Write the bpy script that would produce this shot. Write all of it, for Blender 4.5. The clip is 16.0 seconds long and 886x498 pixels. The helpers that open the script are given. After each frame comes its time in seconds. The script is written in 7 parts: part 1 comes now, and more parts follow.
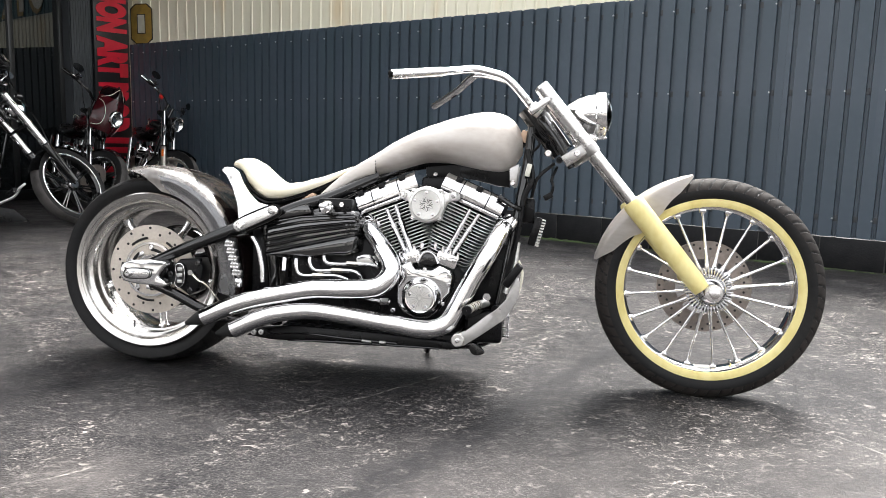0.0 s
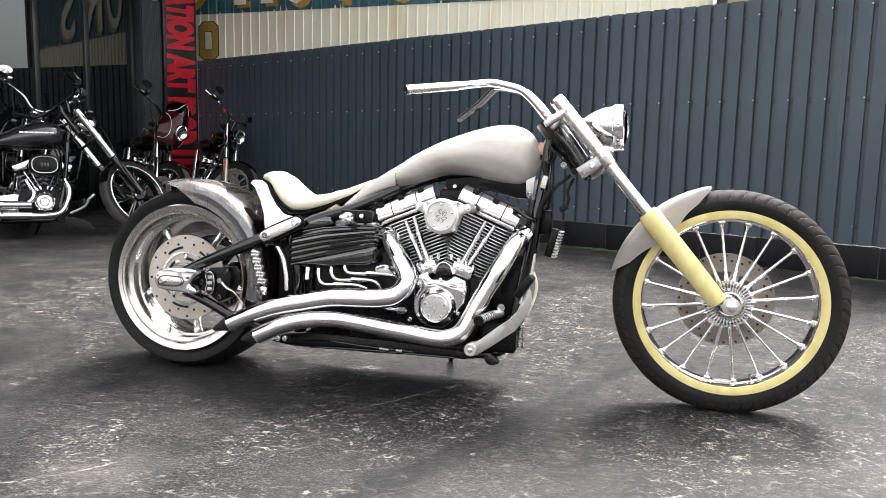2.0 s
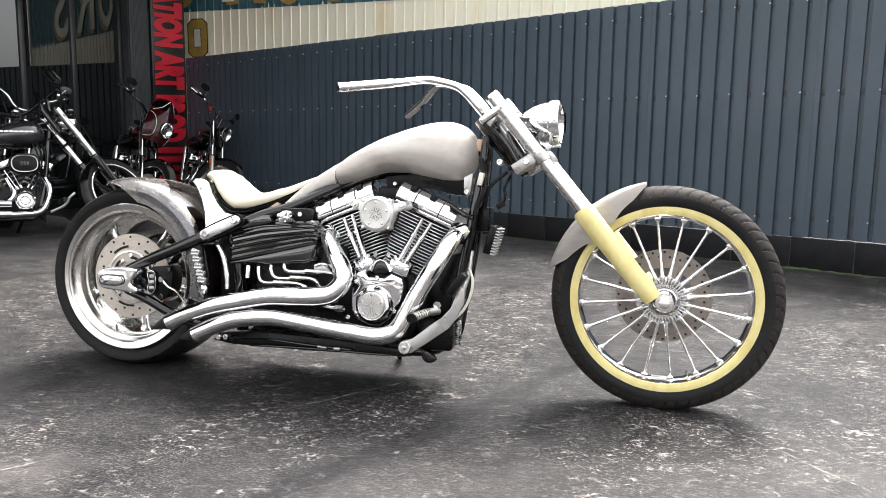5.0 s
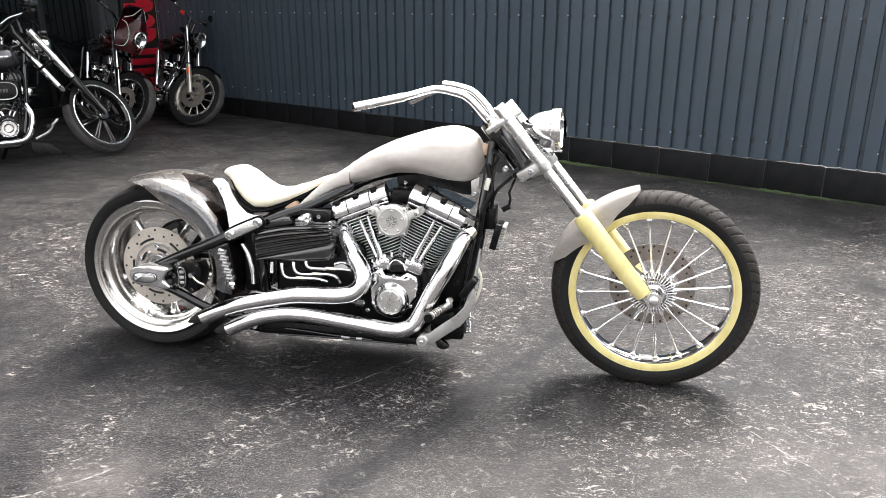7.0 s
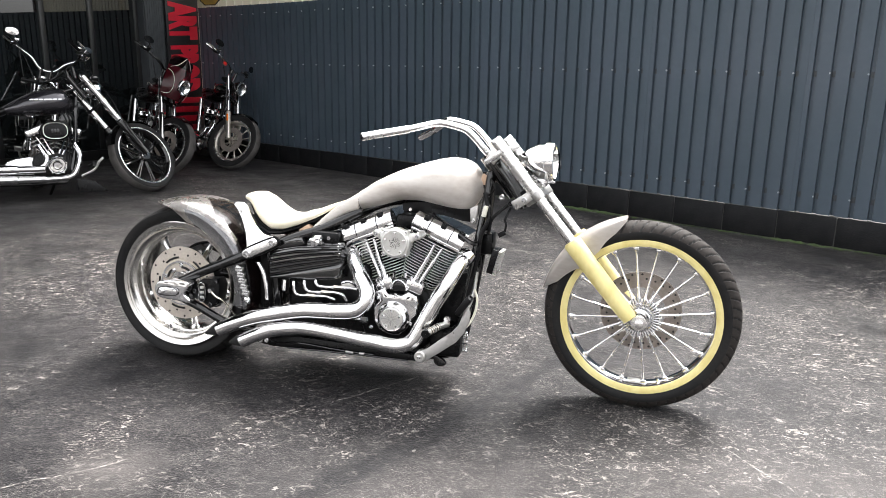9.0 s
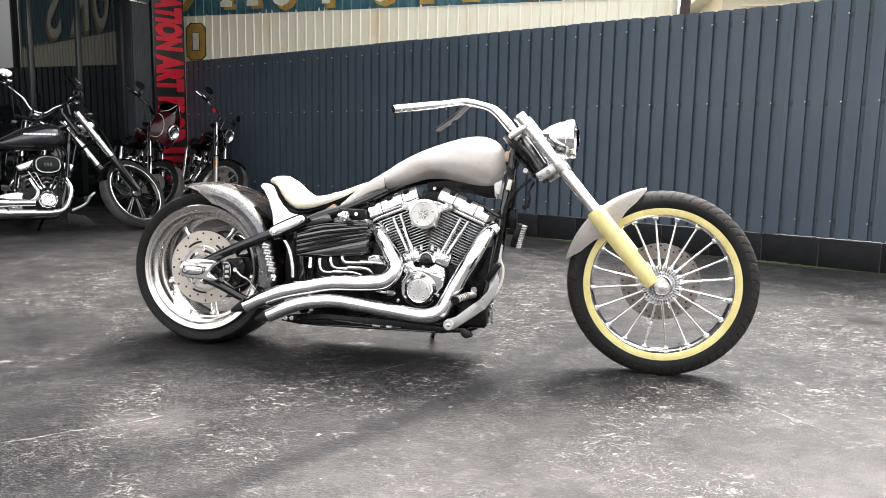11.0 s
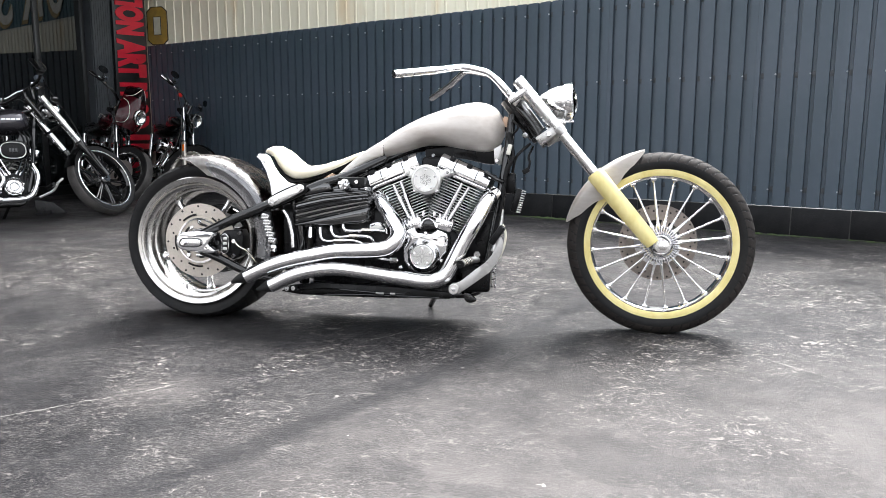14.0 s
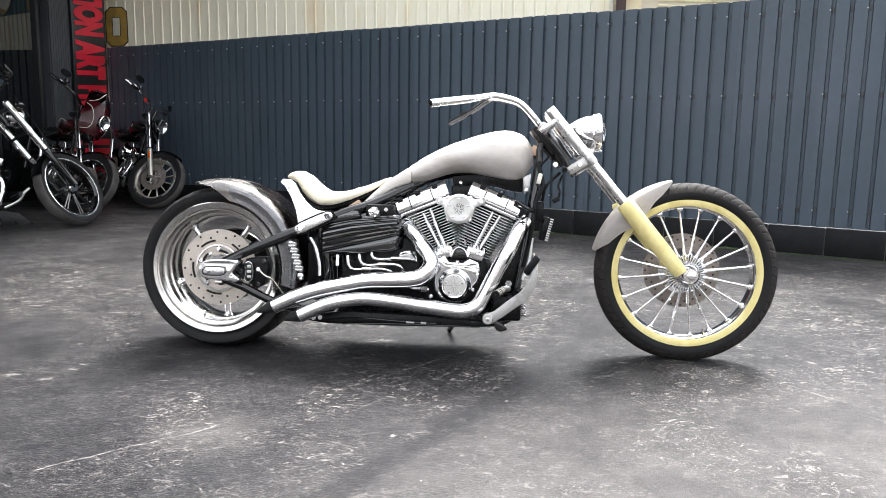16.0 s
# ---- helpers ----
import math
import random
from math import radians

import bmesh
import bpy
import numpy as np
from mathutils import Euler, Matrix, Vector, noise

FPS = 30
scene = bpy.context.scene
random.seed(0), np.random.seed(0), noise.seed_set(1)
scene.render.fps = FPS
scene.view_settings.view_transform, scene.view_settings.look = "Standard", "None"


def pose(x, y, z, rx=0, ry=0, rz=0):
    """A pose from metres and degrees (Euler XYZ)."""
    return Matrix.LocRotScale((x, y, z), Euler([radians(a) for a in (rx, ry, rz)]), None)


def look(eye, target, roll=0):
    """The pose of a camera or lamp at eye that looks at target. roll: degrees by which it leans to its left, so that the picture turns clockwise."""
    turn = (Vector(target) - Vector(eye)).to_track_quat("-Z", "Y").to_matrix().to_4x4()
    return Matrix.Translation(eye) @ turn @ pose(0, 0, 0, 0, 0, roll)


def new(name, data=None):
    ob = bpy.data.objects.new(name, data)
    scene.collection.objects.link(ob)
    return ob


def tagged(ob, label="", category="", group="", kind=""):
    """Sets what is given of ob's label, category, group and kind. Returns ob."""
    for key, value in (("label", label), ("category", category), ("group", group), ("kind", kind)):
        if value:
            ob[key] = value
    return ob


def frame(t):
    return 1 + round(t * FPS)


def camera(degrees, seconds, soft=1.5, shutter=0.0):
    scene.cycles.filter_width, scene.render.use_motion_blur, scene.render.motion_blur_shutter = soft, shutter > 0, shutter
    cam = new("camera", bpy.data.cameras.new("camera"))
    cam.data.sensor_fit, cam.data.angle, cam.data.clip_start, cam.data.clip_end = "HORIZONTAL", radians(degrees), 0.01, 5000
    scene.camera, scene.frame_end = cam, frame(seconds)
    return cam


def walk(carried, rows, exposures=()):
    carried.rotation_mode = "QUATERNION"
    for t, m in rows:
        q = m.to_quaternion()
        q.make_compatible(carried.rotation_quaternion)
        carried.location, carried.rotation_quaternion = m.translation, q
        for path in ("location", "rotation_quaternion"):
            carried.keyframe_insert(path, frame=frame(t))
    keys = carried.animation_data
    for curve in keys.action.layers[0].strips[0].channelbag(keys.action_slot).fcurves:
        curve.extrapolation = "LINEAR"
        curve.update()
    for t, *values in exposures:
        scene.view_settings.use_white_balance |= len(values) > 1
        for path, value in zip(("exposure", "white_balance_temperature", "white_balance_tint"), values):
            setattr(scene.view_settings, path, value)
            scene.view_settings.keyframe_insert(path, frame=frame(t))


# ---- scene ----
cam = camera(62.2, 16.0, soft=0.65)
PATH = [
    (0, (0.124, 0.102, 0.762), (0.068, 2.081, 0.48), 1.6),
    (0.5, (0.153, 0.09, 0.777), (0.063, 2.07, 0.507), 1.3),
    (1, (0.173, 0.083, 0.782), (0.033, 2.062, 0.522), 1.2),
    (1.5, (0.217, 0.073, 0.778), (0.03, 2.048, 0.522), 1.2),
    (2, (0.284, 0.073, 0.777), (0.046, 2.041, 0.515), 1.2),
    (2.5, (0.366, 0.077, 0.773), (0.077, 2.038, 0.509), 1.3),
    (3, (0.425, 0.084, 0.773), (0.115, 2.042, 0.51), 1.3),
    (3.5, (0.477, 0.1, 0.772), (0.159, 2.056, 0.509), 1.4),
    (4, (0.499, 0.103, 0.768), (0.183, 2.061, 0.513), 1.3),
    (4.5, (0.508, 0.106, 0.767), (0.221, 2.07, 0.515), 1.1),
    (4.7, (0.507, 0.106, 0.765), (0.233, 2.071, 0.512), 1.0),
    (6.8, (0.38, 0.014, 1.243), (0.221, 1.909, 0.623), 0.0),
    (7, (0.384, -0.011, 1.256), (0.214, 1.88, 0.628), 0.1),
    (7.5, (0.473, -0.052, 1.249), (0.261, 1.843, 0.645), 0.2),
    (8, (0.556, -0.089, 1.23), (0.301, 1.817, 0.68), 0.6),
    (8.5, (0.57, -0.123, 1.218), (0.303, 1.79, 0.7), 1.1),
    (9, (0.527, -0.199, 1.196), (0.26, 1.723, 0.712), 0.9),
    (9.2, (0.508, -0.242, 1.184), (0.241, 1.683, 0.711), 0.9),
    (11.3, (0.309, -0.373, 0.769), (0.135, 1.604, 0.522), 0.9),
    (11.5, (0.296, -0.378, 0.741), (0.129, 1.602, 0.512), 0.8),
    (12, (0.273, -0.39, 0.737), (0.145, 1.594, 0.519), 0.6),
    (12.5, (0.217, -0.411, 0.742), (0.12, 1.574, 0.519), 0.5),
    (13, (0.187, -0.405, 0.744), (0.104, 1.58, 0.516), 0.6),
    (13.5, (0.181, -0.404, 0.744), (0.092, 1.577, 0.485), 0.3),
    (14, (0.183, -0.398, 0.747), (0.102, 1.576, 0.438), 0.1),
    (14.5, (0.11, -0.38, 0.939), (0.041, 1.59, 0.599), 0.3),
    (15, (-0.005, -0.354, 1.034), (-0.027, 1.614, 0.679), 0.6),
    (15.5, (-0.1, -0.33, 0.969), (-0.069, 1.639, 0.621), 0.9),
    (16, (-0.14, -0.371, 0.845), (-0.071, 1.604, 0.54), 0.9),
]
walk(cam, [(t, look(eye, target, roll)) for t, eye, target, roll in PATH], exposures=[(0.0, 2.24, 6500, 10), (2.5, 2.23, 6500, 10), (4.5, 2.29, 6500, 10), (7.0, 2.28, 6500, 10), (9.0, 2.32, 6500, 10), (11.5, 2.42, 6500, 10), (12.5, 2.36, 6400, 10), (14.0, 2.32, 6250, 10), (16.0, 2.33, 6250, 10)])

# ---------- daylight: a bright, thinly clouded sky ----------
world = bpy.data.worlds.new("sky")
scene.world = world
world.use_nodes = True
wn, wl = world.node_tree.nodes, world.node_tree.links
sky = wn.new("ShaderNodeTexSky")
sky.sky_type, sky.sun_disc = "NISHITA", False
sky.sun_elevation, sky.sun_rotation = radians(58), radians(25)
sky.air_density, sky.dust_density, sky.ozone_density = 1.0, 4.0, 1.0
cloud = wn.new("ShaderNodeHueSaturation")
cloud.inputs["Saturation"].default_value = 0.08
cloud.inputs["Value"].default_value = 1.0
wl.new(sky.outputs[0], cloud.inputs["Color"])
wl.new(cloud.outputs[0], wn["Background"].inputs["Color"])
wn["Background"].inputs["Strength"].default_value = 0.15
sun = new("sun", bpy.data.lights.new("sun", "SUN"))
sun.data.energy, sun.data.angle, sun.data.color = 1.6, radians(16), (1.0, 0.96, 0.9)
SUN_FROM = Vector((0.42, 0.9, 1.6)).normalized()
sun.matrix_world = look(SUN_FROM * 30, (0, 0, 0))


# ---------- materials ----------
def material(name, colour, rough=0.5, metal=0.0, grain=0.0, grain_size=40.0, bump=0.0, bump_size=120.0, second=None, blotch=3.0,
             spread=(0.4, 0.65), rough_vary=0.0, coat=0.0, vary=0.0, stretch=(1, 1, 1), detail=6.0, spec=0.5):
    """A surface with variation at two scales: blotches towards a second colour, and a fine grain; with fine relief."""
    m = bpy.data.materials.new(name)
    m.use_nodes = True
    n, l = m.node_tree.nodes, m.node_tree.links
    b = n["Principled BSDF"]
    b.inputs["Roughness"].default_value, b.inputs["Metallic"].default_value = rough, metal
    b.inputs["Coat Weight"].default_value = coat
    b.inputs["Specular IOR Level"].default_value = spec
    b.inputs["Coat Roughness"].default_value = 0.04
    co = n.new("ShaderNodeTexCoord")
    mp = n.new("ShaderNodeMapping")
    mp.inputs["Scale"].default_value = stretch
    l.new(co.outputs["Object"], mp.inputs["Vector"])

    def tex(size, det=detail):
        t = n.new("ShaderNodeTexNoise")
        t.inputs["Scale"].default_value, t.inputs["Detail"].default_value = size, det
        l.new(mp.outputs[0], t.inputs["Vector"])
        return t

    def mix(fac, a, c, mode="MIX"):
        x = n.new("ShaderNodeMix")
        x.data_type, x.blend_type = "RGBA", mode
        for k, v in ((0, fac), (6, a), (7, c)):
            if isinstance(v, (int, float)):
                x.inputs[k].default_value = v
            elif isinstance(v, tuple):
                x.inputs[k].default_value = (*v, 1)
            else:
                l.new(v, x.inputs[k])
        return x.outputs[2]

    out = colour
    big = tex(blotch)
    if second:
        r = n.new("ShaderNodeMapRange")
        r.inputs[1].default_value, r.inputs[2].default_value = spread
        l.new(big.outputs[0], r.inputs[0])
        out = mix(r.outputs[0], out, second)
    fine = tex(grain_size)
    if grain:
        out = mix(grain, out, fine.outputs[0], "OVERLAY")
    if vary:
        info = n.new("ShaderNodeObjectInfo")
        hsv = n.new("ShaderNodeHueSaturation")
        r = n.new("ShaderNodeMapRange")
        r.inputs[3].default_value, r.inputs[4].default_value = 1 - vary, 1 + vary
        l.new(info.outputs["Random"], r.inputs[0])
        l.new(r.outputs[0], hsv.inputs["Value"])
        if isinstance(out, tuple):
            hsv.inputs["Color"].default_value = (*out, 1)
        else:
            l.new(out, hsv.inputs["Color"])
        out = hsv.outputs[0]
    if isinstance(out, tuple):
        b.inputs["Base Color"].default_value = (*out, 1)
    else:
        l.new(out, b.inputs["Base Color"])
    if rough_vary:
        r = n.new("ShaderNodeMapRange")
        r.inputs[1].default_value, r.inputs[2].default_value = 0.3, 0.7
        r.inputs[3].default_value, r.inputs[4].default_value = max(0.02, rough - rough_vary), min(1, rough + rough_vary)
        l.new(big.outputs[0], r.inputs[0])
        l.new(r.outputs[0], b.inputs["Roughness"])
    if bump:
        t = tex(bump_size)
        bp = n.new("ShaderNodeBump")
        bp.inputs["Strength"].default_value, bp.inputs["Distance"].default_value = bump, 0.004
        l.new(t.outputs[0], bp.inputs["Height"])
        l.new(bp.outputs[0], b.inputs["Normal"])
    return m


CHROME = material("chrome", (0.77, 0.77, 0.775), 0.05, 1.0, rough_vary=0.035, blotch=14, bump=0.02, bump_size=30)
BRUSHED = material("brushed_aluminium", (0.80, 0.79, 0.78), 0.24, 1.0, grain=0.12, grain_size=160, rough_vary=0.06, blotch=20, second=(0.72, 0.71, 0.70))
CAST = material("cast_aluminium", (0.72, 0.71, 0.69), 0.34, 0.9, grain=0.2, grain_size=220, bump=0.12, bump_size=400, second=(0.62, 0.61, 0.59), blotch=25)
RAW_STEEL = material("bare_steel", (0.71, 0.675, 0.64), 0.5, 0.55, grain=0.2, grain_size=60, second=(0.56, 0.515, 0.475), blotch=4.5, spread=(0.42, 0.66),
                     rough_vary=0.08, bump=0.04, bump_size=25, stretch=(0.6, 1, 1.6))
FENDER_STEEL = material("ground_steel_with_paint_rests", (0.62, 0.595, 0.57), 0.26, 0.92, grain=0.25, grain_size=70, second=(0.40, 0.375, 0.36), blotch=11,
                        spread=(0.45, 0.6), rough_vary=0.1, bump=0.05, bump_size=40)
BLACK_GLOSS = material("black_gloss_paint", (0.004, 0.004, 0.0045), 0.08, 0.0, coat=0.35, rough_vary=0.03, blotch=20, second=(0.007, 0.007, 0.007))
BLACK_SATIN = material("black_satin_metal", (0.0035, 0.0035, 0.004), 0.30, 0.0, grain=0.3, grain_size=200, rough_vary=0.1, blotch=18, bump=0.06, bump_size=300, spec=0.18)
MAROON = material("dark_red_paint", (0.07, 0.005, 0.010), 0.12, 0.0, coat=0.25, second=(0.045, 0.004, 0.007), blotch=6)
RUBBER = material("tyre_rubber", (0.009, 0.009, 0.0095), 0.6, 0.0, grain=0.35, grain_size=90, second=(0.018, 0.017, 0.0165), blotch=7, spread=(0.45, 0.75),
                  rough_vary=0.1, bump=0.12, bump_size=350, spec=0.2)
DUSTY_RUBBER = material("dusty_tread_rubber", (0.030, 0.026, 0.024), 0.7, 0.0, grain=0.4, grain_size=110, second=(0.022, 0.0195, 0.018), blotch=12,
                        spread=(0.35, 0.7), bump=0.15, bump_size=350, spec=0.15)
LEATHER = material("cream_leather", (0.83, 0.77, 0.62), 0.45, 0.0, grain=0.12, grain_size=35, second=(0.78, 0.69, 0.48), blotch=7, spread=(0.45, 0.75),
                   bump=0.12, bump_size=260)
TAPE = material("yellow_masking_tape", (0.76, 0.66, 0.30), 0.62, 0.0, grain=0.18, grain_size=60, second=(0.68, 0.57, 0.22), blotch=18, bump=0.6, bump_size=32, stretch=(1, 1, 0.6))
SATIN_ALU = material("satin_polished_plate", (0.78, 0.78, 0.77), 0.20, 1.0, grain=0.03, grain_size=150, rough_vary=0.1, blotch=9)
TREE_STEEL = material("machined_grey_steel", (0.50, 0.49, 0.475), 0.32, 0.85, grain=0.2, grain_size=150, second=(0.40, 0.39, 0.38), blotch=20, rough_vary=0.06)
GREY_ALLOY = material("satin_grey_alloy", (0.52, 0.51, 0.50), 0.38, 0.7, grain=0.15, grain_size=150, second=(0.44, 0.43, 0.42), blotch=14, rough_vary=0.08)
CARDBOARD = material("brown_cardboard", (0.55, 0.38, 0.27), 0.8, grain=0.2, bump=0.1)
BRASS_PIPE = material("plated_oil_pipe", (0.72, 0.68, 0.60), 0.2, 1.0, rough_vary=0.05)
RIM_METAL = material("polished_rim_metal", (0.66, 0.645, 0.62), 0.20, 1.0, grain=0.12, grain_size=160, rough_vary=0.06, blotch=12, second=(0.60, 0.585, 0.565))
# near-black for solids that replace the shade in holes, slots and grooves
DARK = material("dark_hole_fill", (0.006, 0.006, 0.006), 0.8, grain=0.2)
ORANGE = material("amber_reflector", (0.75, 0.16, 0.02), 0.25, coat=0.5, grain=0.1)
RED_LENS = material("red_plastic", (0.55, 0.02, 0.015), 0.3, coat=0.4, grain=0.1)
DISC = material("drilled_disc_steel", (0.56, 0.50, 0.44), 0.5, 0.45, grain=0.2, grain_size=120, second=(0.47, 0.42, 0.37), blotch=16)
OIL_BLACK = material("deep_black_lacquer", (0.0035, 0.0035, 0.004), 0.05, 0.0, coat=1.0, spec=0.9, rough_vary=0.02, blotch=20)
FIN_EDGE = material("machined_fin_edge", (0.88, 0.87, 0.86), 0.42, 0.55, grain=0.15, grain_size=200, second=(0.8, 0.79, 0.77), blotch=20)
RUSTY_DISC = material("brown_disc_steel", (0.22, 0.19, 0.17), 0.45, 0.5, grain=0.3, grain_size=120, second=(0.16, 0.14, 0.125), blotch=16)


def glass(name, tint=(0.9, 0.93, 0.93), rough=0.02):
    m = bpy.data.materials.new(name)
    m.use_nodes = True
    b = m.node_tree.nodes["Principled BSDF"]
    b.inputs["Base Color"].default_value = (*tint, 1)
    b.inputs["Transmission Weight"].default_value = 1.0
    b.inputs["Roughness"].default_value = rough
    b.inputs["IOR"].default_value = 1.08
    return m


LENS = glass("lamp_glass")


# ---------- shapes ----------
def part(name, bm, mat, parent=None, label="", smooth=True):
    """Links a bmesh as one mesh object under a thing or a part."""
    me = bpy.data.meshes.new(name)
    bmesh.ops.recalc_face_normals(bm, faces=bm.faces)
    bm.to_mesh(me)
    bm.free()
    for i, m in enumerate(mat if isinstance(mat, (list, tuple)) else [mat]):
        me.materials.append(m)
    if smooth:
        me.shade_smooth()
        me.set_sharp_from_angle(angle=radians(38))
    ob = new(name, me)
    ob.parent = parent
    if label:
        ob["label"] = label
    return ob


def thing(name, m, label, category, group="", kind=""):
    ob = new(name)
    ob.empty_display_size = 0.1
    ob.matrix_world = m
    return tagged(ob, label, category, group, kind)


def join(*bms):
    out = bms[0]
    for b in bms[1:]:
        me = bpy.data.meshes.new("join")
        b.to_mesh(me)
        b.free()
        out.from_mesh(me)
        bpy.data.meshes.remove(me)
    return out


def moved(bm, m):
    bm.transform(m)
    return bm


def box(x0, x1, y0, y1, z0, z1, bevel=0.0, segs=2):
    bm = bmesh.new()
    bmesh.ops.create_cube(bm, size=1)
    bmesh.ops.scale(bm, vec=(x1 - x0, y1 - y0, z1 - z0), verts=bm.verts)
    bmesh.ops.translate(bm, vec=((x0 + x1) / 2, (y0 + y1) / 2, (z0 + z1) / 2), verts=bm.verts)
    if bevel:
        bmesh.ops.bevel(bm, geom=list(bm.edges), offset=bevel, segments=segs, profile=0.5, affect="EDGES")
    return bm


def grid_mesh(rows, close_u=False, close_v=False, cap=False):
    """A skin over rows of points. close_u: last row meets the first; close_v: each row is a ring; cap: closes first and last row."""
    bm = bmesh.new()
    vs = [[bm.verts.new(p) for p in r] for r in rows]
    nu, nv = len(vs), len(vs[0])
    for i in range(nu if close_u else nu - 1):
        for j in range(nv if close_v else nv - 1):
            q = [vs[i][j], vs[i][(j + 1) % nv], vs[(i + 1) % nu][(j + 1) % nv], vs[(i + 1) % nu][j]]
            bm.faces.new(q)
    if cap:
        bm.faces.new(vs[0][::-1])
        bm.faces.new(vs[-1])
    return bm


def spline(pts, per=6):
    """A smooth line through points of any dimension."""
    p = [Vector(q) for q in pts]
    if len(p) < 3:
        return p
    ext = [p[0] * 2 - p[1], *p, p[-1] * 2 - p[-2]]
    out = []
    for i in range(1, len(ext) - 2):
        a, b, c, d = ext[i - 1 : i + 3]
        for k in range(per):
            t = k / per
            out.append(0.5 * ((2 * b) + (c - a) * t + (2 * a - 5 * b + 4 * c - d) * t * t + (3 * b - a - 3 * c + d) * t**3))
    return [*out, p[-1]]


def tube(pts, r, segs=12, per=5, smooth=True, hollow=False):
    """A pipe along a line; r: one radius, or one for each point. hollow leaves an open bore of some depth at its end."""
    rs = r if isinstance(r, (list, tuple)) else [r] * len(pts)
    line = spline([(*p, q) for p, q in zip(pts, rs)], per) if smooth and len(pts) > 2 else [Vector((*p, q)) for p, q in zip(pts, rs)]
    cen, rad = [Vector(q[:3]) for q in line], [q[3] for q in line]
    rows, side = [], None
    for i, c in enumerate(cen):
        d = (cen[min(i + 1, len(cen) - 1)] - cen[max(i - 1, 0)]).normalized()
        side = d.orthogonal() if side is None else side - d * side.dot(d)
        side.normalize()
        up = d.cross(side)
        rows.append([c + rad[i] * (side * math.cos(a) + up * math.sin(a)) for a in [2 * math.pi * k / segs for k in range(segs)]])
    if hollow:
        d = (cen[-1] - cen[-2]).normalized()
        rows.append([cen[-1] + (p - cen[-1]) * 0.86 for p in rows[-1]])
        rows.append([p - d * 0.05 for p in rows[-1]])
    return grid_mesh(rows, close_v=True, cap=True)


def lathe(profile, segs=48, centre=(0, 0, 0), axis="Y", closed=False):
    """Turns a profile of (along the axis, radius) about an axis through centre."""
    rows = []
    for k in range(segs):
        a = 2 * math.pi * k / segs
        c, s = math.cos(a), math.sin(a)
        rows.append([{"Y": (r * c, h, r * s), "X": (h, r * c, r * s), "Z": (r * c, r * s, h)}[axis] for h, r in profile])
    bm = grid_mesh(rows, close_u=True, close_v=closed)
    bmesh.ops.remove_doubles(bm, verts=bm.verts, dist=1e-6)
    bmesh.ops.translate(bm, vec=centre, verts=bm.verts)
    return bm


def plate(outline, y0, y1, bevel=0.0, segs=2):
    """A flat piece: an outline in x and z, thick from y0 to y1."""
    bm = bmesh.new()
    a = [bm.verts.new((x, y0, z)) for x, z in outline]
    b = [bm.verts.new((x, y1, z)) for x, z in outline]
    n = len(a)
    bm.faces.new(a)
    bm.faces.new(b[::-1])
    for i in range(n):
        bm.faces.new((a[i], b[i], b[(i + 1) % n], a[(i + 1) % n]))
    bmesh.ops.recalc_face_normals(bm, faces=bm.faces)
    if bevel:
        rim = [e for e in bm.edges if abs(e.verts[0].co.y - e.verts[1].co.y) < 1e-7]
        bmesh.ops.bevel(bm, geom=rim, offset=bevel, segments=segs, profile=0.5, affect="EDGES", clamp_overlap=True)
    return bm


def smooth_outline(pts, per=5):
    loop = [*pts, pts[0], pts[1]]
    line = spline([pts[-1], *loop], per)
    return [tuple(q) for q in line[per : per * (len(pts) + 1)]]


def curve_at(pts, x):
    """The height at x of a line through points in order of x."""
    return float(np.interp(x, [p[0] for p in pts], [p[1] for p in pts]))


def loft(stations, segs=28, power=2.5):
    """A closed body through sections (x, low, high, half width)."""
    rows = []
    for st in stations:
        x, lo, hi, w = st[:4]
        pw = st[4] if len(st) > 4 else power
        ring = []
        for k in range(segs):
            a = 2 * math.pi * k / segs
            c, s = math.cos(a), math.sin(a)
            ring.append((x, w * math.copysign(abs(c) ** (2 / pw), c), (lo + hi) / 2 + (hi - lo) / 2 * math.copysign(abs(s) ** (2 / pw), s)))
        rows.append(ring)
    return grid_mesh(rows, close_v=True, cap=True)


def bolt(p, r=0.008, h=0.006, way=-1):
    """A hex-headed or domed bolt on a side plane, standing out along y."""
    x, y, z = p
    return lathe([(y, 0.0005), (y, r), (y + way * h * 0.7, r), (y + way * h, r * 0.75), (y + way * h, r * 0.4), (y + way * h * 0.6, r * 0.36), (y + way * h * 0.6, 0.0005)], 12,
                 (x, 0, z))


def cyl_between(a, b, r, segs=14):
    return tube([a, b], r, segs, smooth=False)


